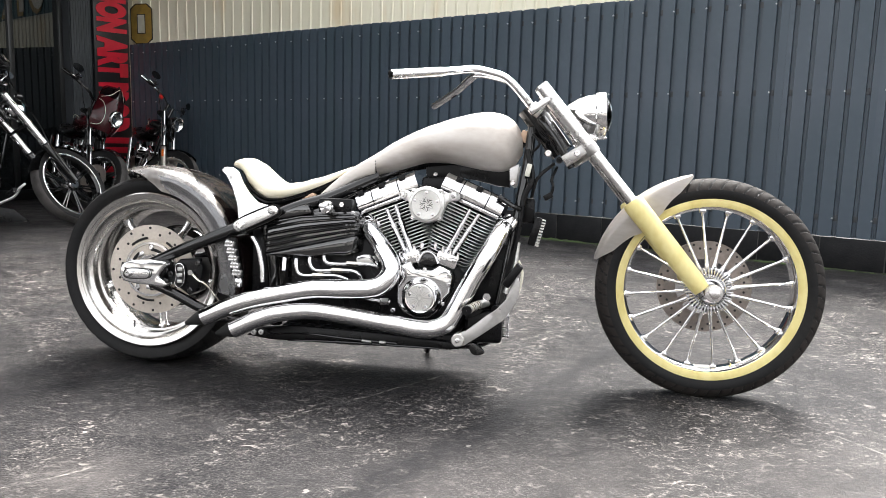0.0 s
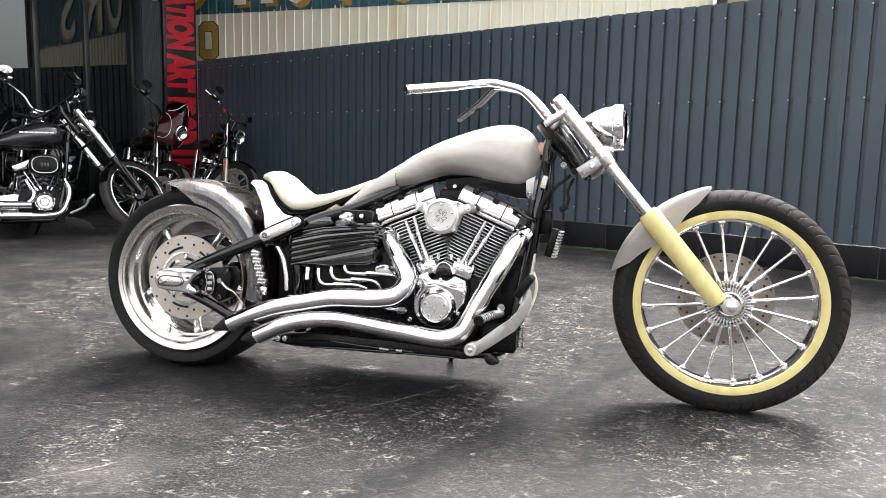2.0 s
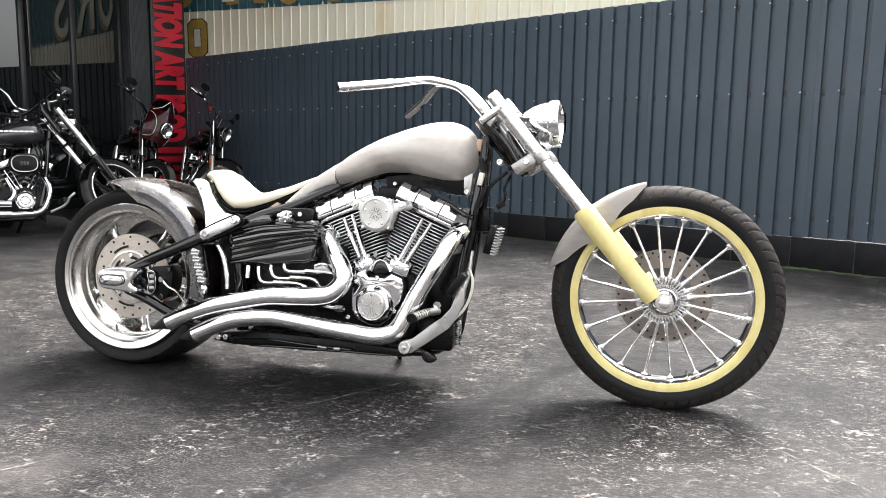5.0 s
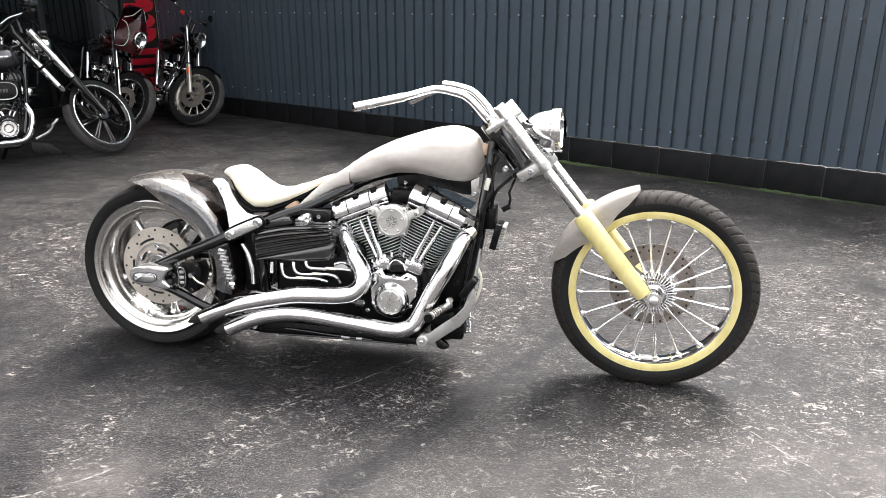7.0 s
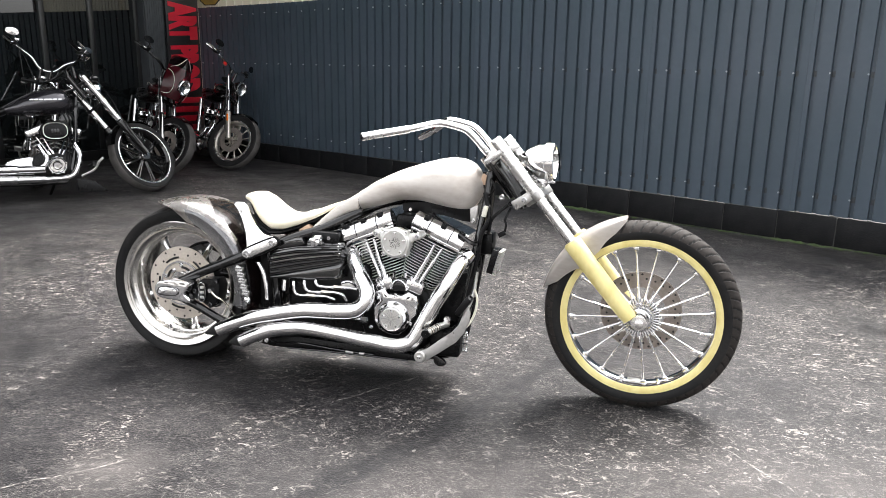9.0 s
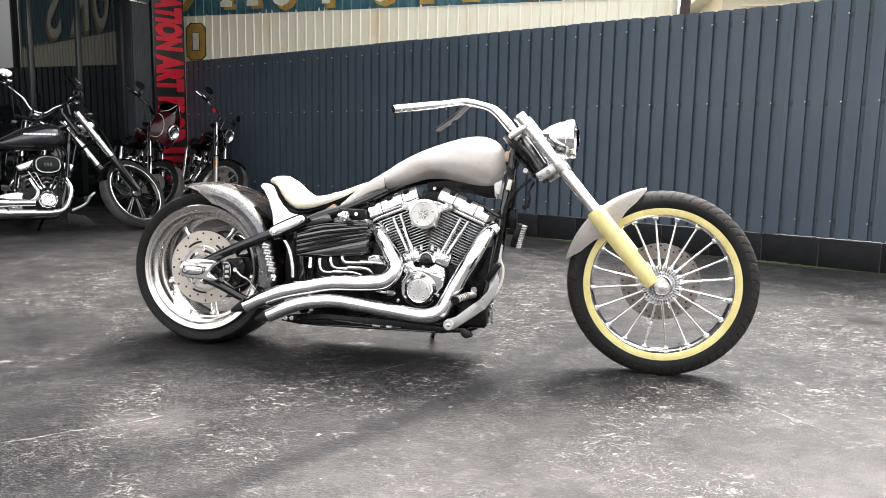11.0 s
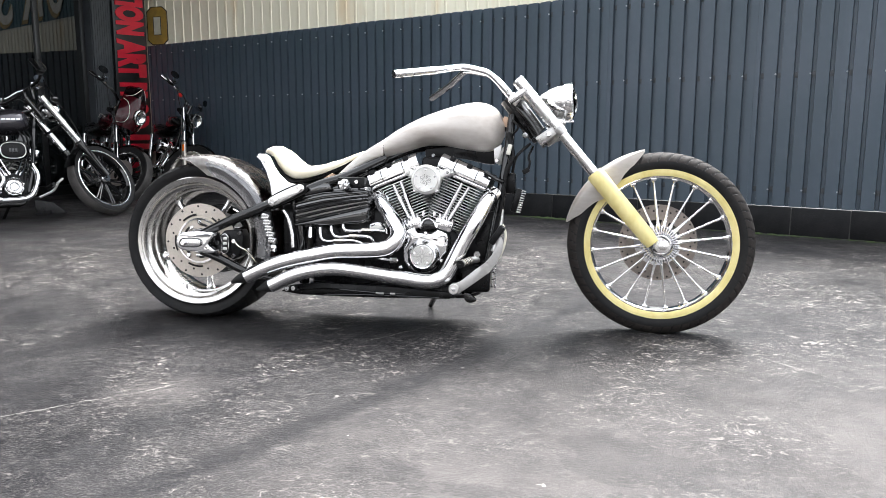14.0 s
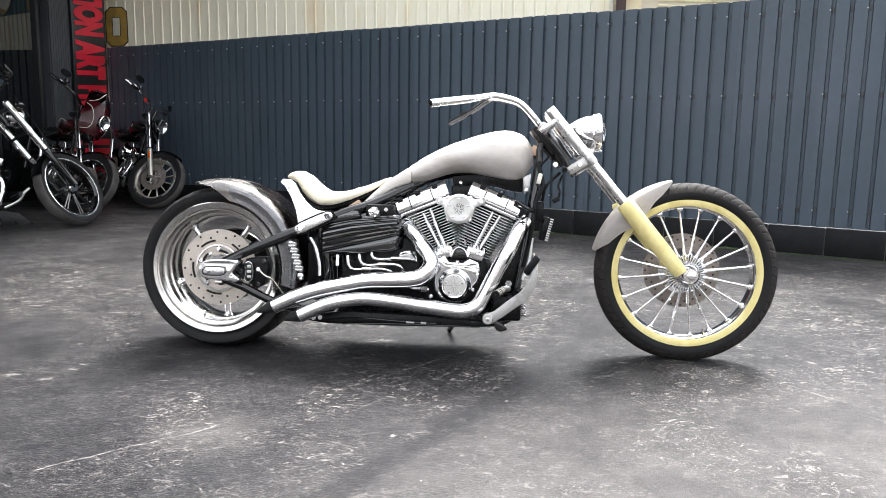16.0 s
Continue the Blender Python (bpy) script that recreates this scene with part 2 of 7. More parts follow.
# ---------- the yard: floor, fence, hall, shop front ----------
def floor_material():
    m = bpy.data.materials.new("worn_painted_asphalt")
    m.use_nodes = True
    n, l = m.node_tree.nodes, m.node_tree.links
    b = n["Principled BSDF"]
    co = n.new("ShaderNodeTexCoord")

    def noise_tex(scale, detail=8.0, rough=0.6, distort=0.0, stretch=None):
        t = n.new("ShaderNodeTexNoise")
        t.inputs["Scale"].default_value, t.inputs["Detail"].default_value = scale, detail
        t.inputs["Roughness"].default_value, t.inputs["Distortion"].default_value = rough, distort
        if stretch:
            mp = n.new("ShaderNodeMapping")
            mp.inputs["Scale"].default_value, mp.inputs["Rotation"].default_value = stretch, (0, 0, radians(-24))
            l.new(co.outputs["Object"], mp.inputs["Vector"])
            l.new(mp.outputs[0], t.inputs["Vector"])
        else:
            l.new(co.outputs["Object"], t.inputs["Vector"])
        return t.outputs[0]

    def ramp(src, lo, hi, a=0.0, c=1.0):
        r = n.new("ShaderNodeMapRange")
        for k, v in enumerate((lo, hi, a, c)):
            r.inputs[k + 1].default_value = v
        l.new(src, r.inputs[0])
        return r.outputs[0]

    def maths(op, a, c):
        x = n.new("ShaderNodeMath")
        x.operation = op
        for k, v in enumerate((a, c)):
            if isinstance(v, (int, float)):
                x.inputs[k].default_value = v
            else:
                l.new(v, x.inputs[k])
        return x.outputs[0]

    def mix(f, a, c):
        x = n.new("ShaderNodeMix")
        x.data_type = "RGBA"
        l.new(f, x.inputs[0])
        for k, v in ((6, a), (7, c)):
            if isinstance(v, tuple):
                x.inputs[k].default_value = (*v, 1)
            else:
                l.new(v, x.inputs[k])
        return x.outputs[2]

    # old black paint, thin in places, over a stony ground
    paint = mix(ramp(noise_tex(1.1, 6), 0.35, 0.7), (0.0070, 0.0069, 0.0084), (0.021, 0.0202, 0.0222))
    paint = mix(ramp(noise_tex(9, 8, 0.7), 0.45, 0.70, 0.0, 0.6), paint, (0.036, 0.0343, 0.035))
    # the grain of the stones shows through as fine pale points
    drifts = ramp(noise_tex(3.4, 8, 0.72, 0.8), 0.38, 0.62, 0.22, 1.0)
    points = maths("MULTIPLY", ramp(noise_tex(210, 2, 0.6), 0.575, 0.635), drifts)
    coarse = maths("MULTIPLY", ramp(noise_tex(90, 5, 0.75, 0.4, (1.0, 1.6, 1)), 0.575, 0.615), drifts)
    paint = mix(maths("MULTIPLY", points, 0.6), paint, (0.20, 0.188, 0.18))
    cloudy = mix(maths("MULTIPLY", coarse, 0.65), paint, (0.17, 0.16, 0.152))
    pits = ramp(noise_tex(150, 3, 0.6), 0.34, 0.44, 0.75, 0.0)
    cloudy = mix(pits, cloudy, (0.010, 0.0098, 0.0105))

    # scuffs where the paint has worn down to the pale ground, in drifts
    def patch(x, y, r):
        v = n.new("ShaderNodeVectorMath")
        v.operation = "DISTANCE"
        l.new(co.outputs["Object"], v.inputs[0])
        v.inputs[1].default_value = (x, y, 0)
        return ramp(v.outputs["Value"], r * 0.3, r * 1.3, 1, 0)

    rubbed = maths("MAXIMUM", patch(0.92, 2.02, 0.36), maths("MAXIMUM", patch(-0.85, 1.82, 0.13), maths("MAXIMUM", patch(1.30, 1.95, 0.3), patch(-2.4, 6.9, 1.3))))
    for x, y, r in ((1.75, 3.1, 0.6), (2.6, 4.0, 0.7), (-1.9, 3.5, 0.8), (0.4, 3.8, 0.8), (-1.2, 5.0, 1.0), (0.9, 5.2, 0.6)):
        rubbed = maths("MAXIMUM", rubbed, patch(x, y, r))
    drift = ramp(maths("ADD", noise_tex(2.1, 7, 0.68, 0.8), maths("MULTIPLY", rubbed, 0.14)), 0.48, 0.64, 0.22, 1.0)
    # fewer worn flecks within two soft patches
    sparse = maths("MAXIMUM", patch(-1.25, 1.45, 0.8), patch(-1.7, 2.5, 0.7))
    drift = maths("MULTIPLY", drift, maths("SUBTRACT", 1.0, maths("MULTIPLY", sparse, 0.5)))
    flecks = ramp(noise_tex(22, 10, 0.80, 1.0, (1.0, 1.5, 1)), 0.566, 0.598)
    small = ramp(noise_tex(58, 8, 0.78, 0.6, (1.0, 1.3, 1)), 0.565, 0.605)
    scuffs = ramp(noise_tex(8, 12, 0.82, 1.6, (1.0, 2.6, 1)), 0.600, 0.632)
    worn = maths("MAXIMUM", maths("MULTIPLY", maths("MAXIMUM", flecks, scuffs), drift), maths("MULTIPLY", maths("MULTIPLY", small, drift), 0.8))
    colour = mix(maths("MULTIPLY", worn, 0.88), cloudy, (0.42, 0.39, 0.36))
    # a paler, warmer tone in wide soft patches
    pale_tone = maths("MAXIMUM", patch(0.35, 0.95, 0.85), maths("MAXIMUM", patch(1.35, 1.35, 0.75), maths("MULTIPLY", patch(-0.72, 1.62, 0.16), 0.8)))
    pale_tone = maths("MULTIPLY", pale_tone, ramp(noise_tex(5, 8, 0.72), 0.34, 0.62, 0.25, 0.75))
    colour = mix(pale_tone, colour, (0.108, 0.099, 0.095))
    # single chips knocked out of the paint, far apart
    chip = n.new("ShaderNodeTexVoronoi")
    chip.inputs["Scale"].default_value = 11.0
    bent = n.new("ShaderNodeVectorMath")
    bent.operation = "ADD"
    wobble = n.new("ShaderNodeTexNoise")
    wobble.inputs["Scale"].default_value, wobble.inputs["Detail"].default_value = 55, 4
    l.new(co.outputs["Object"], wobble.inputs["Vector"])
    small_wobble = n.new("ShaderNodeVectorMath")
    small_wobble.operation = "SCALE"
    small_wobble.inputs["Scale"].default_value = 0.05
    l.new(wobble.outputs["Color"], small_wobble.inputs[0])
    l.new(co.outputs["Object"], bent.inputs[0])
    l.new(small_wobble.outputs[0], bent.inputs[1])
    l.new(bent.outputs[0], chip.inputs["Vector"])
    pick = n.new("ShaderNodeSeparateColor")
    l.new(chip.outputs["Color"], pick.inputs[0])
    size = ramp(pick.outputs[0], 0.80, 1.0, 0.0, 0.10)
    chips = ramp(maths("SUBTRACT", chip.outputs["Distance"], size), -0.012, 0.0, 1.0, 0.0)
    colour = mix(maths("MULTIPLY", chips, 0.8), colour, (0.34, 0.325, 0.30))
    # flat grey stains with sharp, ragged borders
    stain = maths("MULTIPLY", ramp(noise_tex(2.6, 9, 0.62, 0.5), 0.555, 0.562), 0.30)
    colour = mix(stain, colour, (0.020, 0.0198, 0.021))
    sep = n.new("ShaderNodeSeparateXYZ")
    l.new(co.outputs["Object"], sep.inputs[0])
    gx, gy = sep.outputs[0], sep.outputs[1]

    def band(p, q, half, soft, wander=0.0, wander_size=6.0):
        """A stripe on the floor from p to q, with soft edges and ends."""
        d = Vector((q[0] - p[0], q[1] - p[1]))
        size = d.length
        d.normalize()
        dot = lambda ux, uy: maths("ADD", maths("MULTIPLY", maths("SUBTRACT", gx, p[0]), ux), maths("MULTIPLY", maths("SUBTRACT", gy, p[1]), uy))
        across = dot(-d.y, d.x)
        if wander:
            across = maths("ADD", across, maths("MULTIPLY", maths("SUBTRACT", noise_tex(wander_size, 8, 0.6), 0.5), wander))
        side = ramp(maths("ABSOLUTE", across, 0.0), half, half + soft, 1, 0)
        mid = maths("ABSOLUTE", maths("SUBTRACT", dot(d.x, d.y), size / 2), 0.0)
        return maths("MULTIPLY", side, ramp(mid, size / 2, size / 2 + 8 * soft, 1, 0))

    def either(masks):
        out = masks[0]
        for m2 in masks[1:]:
            out = maths("MAXIMUM", out, m2)
        return out

    # long dark bands with soft, broken edges
    marks = either([band((0.70, 2.87), (0.179, 1.985), 0.020, 0.03, 0.03, 2.0), band((0.179, 1.985), (-0.50, 1.06), 0.026, 0.035, 0.03, 2.0),
                    maths("MULTIPLY", band((-1.62, 1.72), (-0.95, 2.35), 0.035, 0.05, 0.03, 2.0), 0.5)])
    marks = maths("MULTIPLY", marks, ramp(noise_tex(25, 6, 0.7), 0.25, 0.55, 0.3, 1.0))
    colour = mix(maths("MULTIPLY", marks, 0.62), colour, (0.0095, 0.0097, 0.0115))
    # hair cracks with pale, broken edges
    crack = either([band((-0.40, 1.99), (-0.21, 2.18), 0.0012, 0.004, 0.05, 9.0), band((-0.21, 2.18), (0.05, 2.45), 0.0012, 0.004, 0.05, 9.0),
                    band((-1.09, 1.40), (-0.72, 1.68), 0.001, 0.0035, 0.05, 9.0), band((1.03, 2.25), (1.29, 1.86), 0.001, 0.003, 0.04, 9.0)])
    crack = maths("MULTIPLY", crack, maths("MULTIPLY", ramp(noise_tex(30, 5, 0.7), 0.40, 0.60), ramp(noise_tex(7, 5, 0.7), 0.42, 0.52)))
    colour = mix(maths("MULTIPLY", crack, 0.75), colour, (0.36, 0.345, 0.32))
    b.inputs["Specular IOR Level"].default_value = 0.1
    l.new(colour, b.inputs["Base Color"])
    l.new(maths("ADD", ramp(noise_tex(3.5, 8, 0.65), 0.3, 0.75, 0.32, 0.62), maths("MULTIPLY", worn, 0.3)), b.inputs["Roughness"])
    bp = n.new("ShaderNodeBump")
    bp.inputs["Strength"].default_value, bp.inputs["Distance"].default_value = 0.5, 0.006
    l.new(maths("ADD", noise_tex(120, 5), maths("MULTIPLY", noise_tex(14, 5), 1.5)), bp.inputs["Height"])
    l.new(bp.outputs[0], b.inputs["Normal"])
    return m


FLOOR = floor_material()
FENCE_PAINT = material("slate_blue_sheet_metal", (0.060, 0.080, 0.104), 0.40, 0.0, spec=0.45, grain=0.12, grain_size=25, second=(0.048, 0.070, 0.090), blotch=1.3,
                       spread=(0.4, 0.65), rough_vary=0.07, bump=0.03, bump_size=9, vary=0.05)
BLOCK_PAINT = material("black_painted_block", (0.008, 0.0083, 0.0095), 0.5, 0.0, spec=0.18, grain=0.4, grain_size=60, second=(0.014, 0.014, 0.015), blotch=8, bump=0.4, bump_size=90, vary=0.12)
MORTAR = material("dusty_mortar", (0.06, 0.06, 0.058), 0.8, grain=0.4, second=(0.10, 0.10, 0.095), blotch=12, bump=0.3)
MOSS = material("moss_strip", (0.05, 0.082, 0.022), 0.9, grain=0.5, second=(0.03, 0.035, 0.02), blotch=15, bump=0.6)
CREAM = material("cream_corrugated_sheet", (0.80, 0.76, 0.60), 0.5, 0.0, grain=0.12, grain_size=12, second=(0.70, 0.52, 0.28), blotch=3.2, spread=(0.56, 0.8),
                 stretch=(1, 1, 0.22), bump=0.04)
TEAL = material("weathered_teal_paint", (0.017, 0.085, 0.115), 0.6, 0.0, grain=0.3, grain_size=30, second=(0.075, 0.165, 0.165), blotch=6, spread=(0.42, 0.72), stretch=(1.6, 1, 0.5))
OCHRE = material("ochre_sign_paint", (0.42, 0.26, 0.05), 0.6, grain=0.3, grain_size=18, second=(0.30, 0.19, 0.05), blotch=5)
SIGN_WHITE = material("off_white_sign_paint", (0.72, 0.70, 0.62), 0.6, grain=0.2, grain_size=18, second=(0.6, 0.57, 0.46), blotch=5)
SIDING = material("dark_grey_siding", (0.045, 0.05, 0.057), 0.5, grain=0.2, second=(0.036, 0.04, 0.046), blotch=3)
FRAME_DARK = material("dark_window_frame", (0.013, 0.0135, 0.014), 0.4, grain=0.2, rough_vary=0.1)
SIGN_BLACK = material("black_sign_board", (0.012, 0.012, 0.013), 0.35, grain=0.2)
SIGN_RED = material("red_sign_lettering", (0.60, 0.014, 0.035), 0.4, grain=0.1, second=(0.53, 0.012, 0.03), blotch=5)
RUST = material("rusty_brown_post", (0.05, 0.022, 0.018), 0.7, grain=0.4, second=(0.03, 0.018, 0.015), blotch=6)
BEIGE_WALL = material("beige_render", (0.62, 0.57, 0.48), 0.8, grain=0.15, second=(0.56, 0.51, 0.42), blotch=1.5, bump=0.1)
SCREW_STEEL = material("zinc_screw", (0.6, 0.62, 0.64), 0.35, 0.9, grain=0.1)
WINDOW = bpy.data.materials.new("dark_shop_glass")
WINDOW.use_nodes = True
_b = WINDOW.node_tree.nodes["Principled BSDF"]
_b.inputs["Base Color"].default_value = (0.006, 0.0075, 0.008, 1)
_b.inputs["Roughness"].default_value = 0.015
_b.inputs["IOR"].default_value = 1.68

RIGHT = Vector((2.8, 5.0, 0))                      # a screw column of the fence
ALONG = Vector((-0.8424, 0.5389, 0))               # along the fence, towards the corner
BACK = Vector((0.5389, 0.8424, 0))                 # through the fence, away from the yard
FENCE_M = Matrix(((-ALONG.x, BACK.x, 0, RIGHT.x), (-ALONG.y, BACK.y, 0, RIGHT.y), (0, 0, 1, 0), (0, 0, 0, 1)))
CORNER = -8.25                                     # where the fence meets the shop front
FENCE_END = 7.02                                   # far past the view
FENCE_TOP, FENCE_FOOT = 1.885, 0.215
PITCH = 0.117                                      # one groove of the sheet metal

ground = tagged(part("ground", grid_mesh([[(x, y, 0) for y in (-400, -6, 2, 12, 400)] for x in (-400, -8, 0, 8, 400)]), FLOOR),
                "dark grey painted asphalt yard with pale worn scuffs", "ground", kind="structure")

fence = thing("wall_fence", FENCE_M, "slate-blue ribbed sheet-metal fence on black block footing", "fence", kind="structure")


def fence_sheet(width, z0, z1):
    """One sheet: wide flats with narrow recessed grooves."""
    g, d, line = 0.0112, 0.028, [(0, 0.0)]
    for k in range(round(width / PITCH)):
        c = (k + 0.5) * PITCH
        line += [(c - g - 0.003, 0.0), (c - g, d), (c + g, d), (c + g + 0.006, 0.0)]
    line.append((width, 0.0))
    back = [(s, y + 0.002) for s, y in line][::-1]
    ring = line + back
    return grid_mesh([[(s, y, z) for s, y in ring] for z in (z0, z1)], close_v=True, cap=False)


SHEET = 5 * PITCH
sheets = round((FENCE_END - CORNER) / SHEET)
sheet_mesh = None
for k in range(sheets):
    s = CORNER + k * SHEET + 0.0195
    if sheet_mesh is None:
        ob = part("panel", fence_sheet(SHEET + 0.012, FENCE_FOOT, FENCE_TOP), FENCE_PAINT, fence, smooth=False)
        sheet_mesh = ob.data
    else:
        ob = new("panel", sheet_mesh)
        ob.parent = fence
    ob.location = (s, 0.0028 * (k % 2), random.uniform(-0.004, 0.004))
for z in (0.34, 1.18, 1.78):
    part("rail", box(CORNER, FENCE_END, 0.026, 0.066, z - 0.02, z + 0.02, 0.003), SIDING, fence)
screw_mesh = None
for z in (0.338, 1.185, 1.78):
    for k in range(-35, 12):
        s = k * 2 * PITCH + 0.0
        if s < CORNER + 0.05:
            continue
        if screw_mesh is None:
            ob = part("screw", lathe([(-0.006, 0.0002), (-0.006, 0.0045), (-0.002, 0.0068), (0.006, 0.0068)], 8), SCREW_STEEL, fence)
            screw_mesh = ob.data
        else:
            ob = new("screw", screw_mesh)
            ob.parent = fence
        ob.location = (s, 0.0, z + random.uniform(-0.004, 0.004))

footing = thing("wall_footing", FENCE_M, "black painted concrete block footing under the fence", "footing", kind="structure")
part("mortar_bed", box(CORNER, FENCE_END, -0.008, 0.12, -0.05, 0.207), MORTAR, footing)
block_mesh = None
for k in range(-21, 17):
    s = -0.292 + 0.3935 * k
    if not CORNER < s < FENCE_END - 0.4:
        continue
    if block_mesh is None:
        ob = part("block", box(0.003, 0.3905, -0.016, 0.1, 0.006, 0.213, 0.004), BLOCK_PAINT, footing)
        block_mesh = ob.data
    else:
        ob = new("block", block_mesh)
        ob.parent = footing
    ob.location = (s, random.uniform(-0.0015, 0.0015), random.uniform(-0.003, 0.001))

moss_rng = random.Random(5)
mb = bmesh.new()
for k in range(900):
    s, y = moss_rng.uniform(-4.5, 2.6), -0.018 - abs(moss_rng.gauss(0, 0.022))
    r = moss_rng.uniform(0.006, 0.022) * (0.5 + 0.9 * max(0, math.sin(s * 2.1) * math.sin(s * 5.3 + 1)))
    ring = [mb.verts.new((s + 2.2 * r * math.cos(a) * moss_rng.uniform(0.7, 1.2), y + r * math.sin(a), 0.002)) for a in np.linspace(0, 5.5, 7)]
    top = mb.verts.new((s, y, 0.002 + r * 0.5))
    for i in range(7):
        mb.faces.new((ring[i], ring[(i + 1) % 7], top))
moss = part("moss", mb, MOSS)
moss.matrix_world = FENCE_M
tagged(moss, "thin strip of green moss along the footing", "moss", kind="stuff")

# the hall behind the fence
HALL_ALONG = Vector((0.978, -0.208, 0)).normalized()
HALL_BACK = Vector((0.208, 0.978, 0)).normalized()
HALL_M = Matrix(((HALL_ALONG.x, HALL_BACK.x, 0, -4.05), (HALL_ALONG.y, HALL_BACK.y, 0, 9.9), (0, 0, 1, 0), (0, 0, 0, 1)))
HALL_END = 6.28
hall = thing("hall_building", HALL_M, "cream corrugated metal hall with a teal painted sign band", "building", kind="structure")


def corrugated(x0, x1, z0, z1, pitch=0.132, depth=0.010):
    """Wall sheets: wide flats with a narrow raised rib at each pitch."""
    n, pts = round((x1 - x0) / pitch), [(x0, 0.0)]
    for k in range(n):
        c = x0 + (x1 - x0) * (k + 0.5) / n
        pts += [(c - 0.017, 0.0), (c - 0.009, -depth), (c + 0.009, -depth), (c + 0.017, 0.0)]
    pts.append((x1, 0.0))
    ring = pts + [(x, yy + 0.003) for x, yy in pts[::-1]]
    return grid_mesh([[(x, yy, z) for x, yy in ring] for z in (z0, z1)], close_v=True)


part("wall", corrugated(-3.0, HALL_END, 0.0, 2.56), CREAM, hall)
part("sign_band", corrugated(-3.0, HALL_END, 2.56, 4.2), TEAL, hall, "weathered teal sign band")
part("upper_wall", corrugated(-3.0, HALL_END, 4.2, 5.2), CREAM, hall)
part("side_wall", box(HALL_END - 0.03, HALL_END, 0.02, 6, 0, 5.2), CREAM, hall)
part("roof", box(-3.1, HALL_END + 0.1, -0.15, 6, 5.2, 5.3, 0.02), SIDING, hall)
part("flashing", box(-3.0, HALL_END, -0.0135, -0.0105, 2.556, 2.566), SIGN_WHITE, hall)
part("corner_trim", box(HALL_END, HALL_END + 0.05, -0.02, 0.05, 0, 5.2, 0.004), SIGN_WHITE, hall)


flake_rng = random.Random(8)
for k in range(70):
    x = flake_rng.uniform(-2.6, HALL_END - 0.1) if k < 30 else flake_rng.uniform(HALL_END - 1.3, HALL_END - 0.05)
    h, w = flake_rng.uniform(0.015, 0.07), flake_rng.uniform(0.008, 0.035)
    part("paint_flake", plate([(x, 2.566), (x + w, 2.566), (x + w * 0.8, 2.566 + h * 0.6), (x + w * 0.4, 2.566 + h), (x + w * 0.1, 2.566 + h * 0.5)], -0.0128, -0.0118), SIGN_WHITE, hall, smooth=False)


def lettering(name, text, size, mat, parent, m, squeeze=1.0, depth=0.004, spacing=1.0, bold=0.0):
    cu = bpy.data.curves.new(name, "FONT")
    cu.body, cu.size, cu.extrude, cu.space_character, cu.offset = text, size, depth, spacing, bold
    cu.resolution_u = 4
    tmp = bpy.data.objects.new(name, cu)
    scene.collection.objects.link(tmp)
    dg = bpy.context.evaluated_depsgraph_get()
    me = bpy.data.meshes.new_from_object(tmp.evaluated_get(dg))
    bpy.data.objects.remove(tmp)
    me.materials.clear()
    me.materials.append(mat)
    ob = new(name, me)
    ob.parent = parent
    ob.matrix_basis = m @ Matrix.Diagonal((squeeze, 1, 1, 1))
    return ob


def on_hall(x, z, y=-0.014):
    return pose(x, y, z, 90, 0, 0)


def centred(ob, x0, x1):
    """Fits lettering between two places along x."""
    xs = [v.co.x for v in ob.data.vertices]
    w = max(xs) - min(xs)
    k = (x1 - x0) / w
    m = ob.matrix_basis.copy()
    ob.matrix_basis = pose(x0 - min(xs) * k, m.translation.y, m.translation.z, 90, 0, 0) @ Matrix.Diagonal((k, 1, 1, 1))
    return ob


for ch, a, b in (("D", -0.75, -0.12), ("M", 0.30, 0.90), ("O", 1.0, 1.5), ("T", 1.62, 2.2), ("O", 2.4, 2.98), ("R", 3.17, 3.95), ("S", 4.32, 4.96)):
    if ch == "M":
        for mat, x0, x1, z, y in ((OCHRE, a + 0.03, b + 0.05, 2.63, -0.017), (SIGN_WHITE, a - 0.02, b - 0.03, 2.67, -0.023)):
            shape = [(0, 0), (0.30, 0), (0.30, 0.06), (0.24, 0.08), (0.24, 0.62), (0.5, 0.20), (0.76, 0.62), (0.76, 0.08), (0.70, 0.06), (0.70, 0), (1, 0), (1, 0.06), (0.96, 0.08), (0.96, 1.0), (0.78, 1.0), (0.5, 0.55), (0.22, 1.0), (0.04, 1.0), (0.04, 0.08), (0, 0.06)]
            part("letter", plate([(x0 + (x1 - x0) * px, z + 1.05 * pz) for px, pz in shape], y, y + 0.006), mat, hall, smooth=False)
        continue
    centred(lettering("letter", ch, 1.5, OCHRE, hall, on_hall(a, 2.63, -0.013), bold=0.035), a + 0.03, b + 0.05)
    centred(lettering("letter", ch, 1.5, SIGN_WHITE, hall, on_hall(a, 2.67, -0.019), bold=0.012), a - 0.02, b - 0.03)
ring = [(-0.29, 2.03), (-0.22, 1.97), (-0.06, 1.97), (0.01, 2.03), (0.01, 2.40), (-0.06, 2.46), (-0.22, 2.46), (-0.29, 2.40)]
hole = [(-0.19, 2.1), (-0.09, 2.1), (-0.09, 2.33), (-0.19, 2.33)]
rim = [(-0.14 + (x + 0.14) * 1.09, 2.215 + (z - 2.215) * 1.05) for x, z in ring]
rim2 = [(-0.14 + (x + 0.14) * 1.22, 2.215 + (z - 2.215) * 1.08) for x, z in hole]
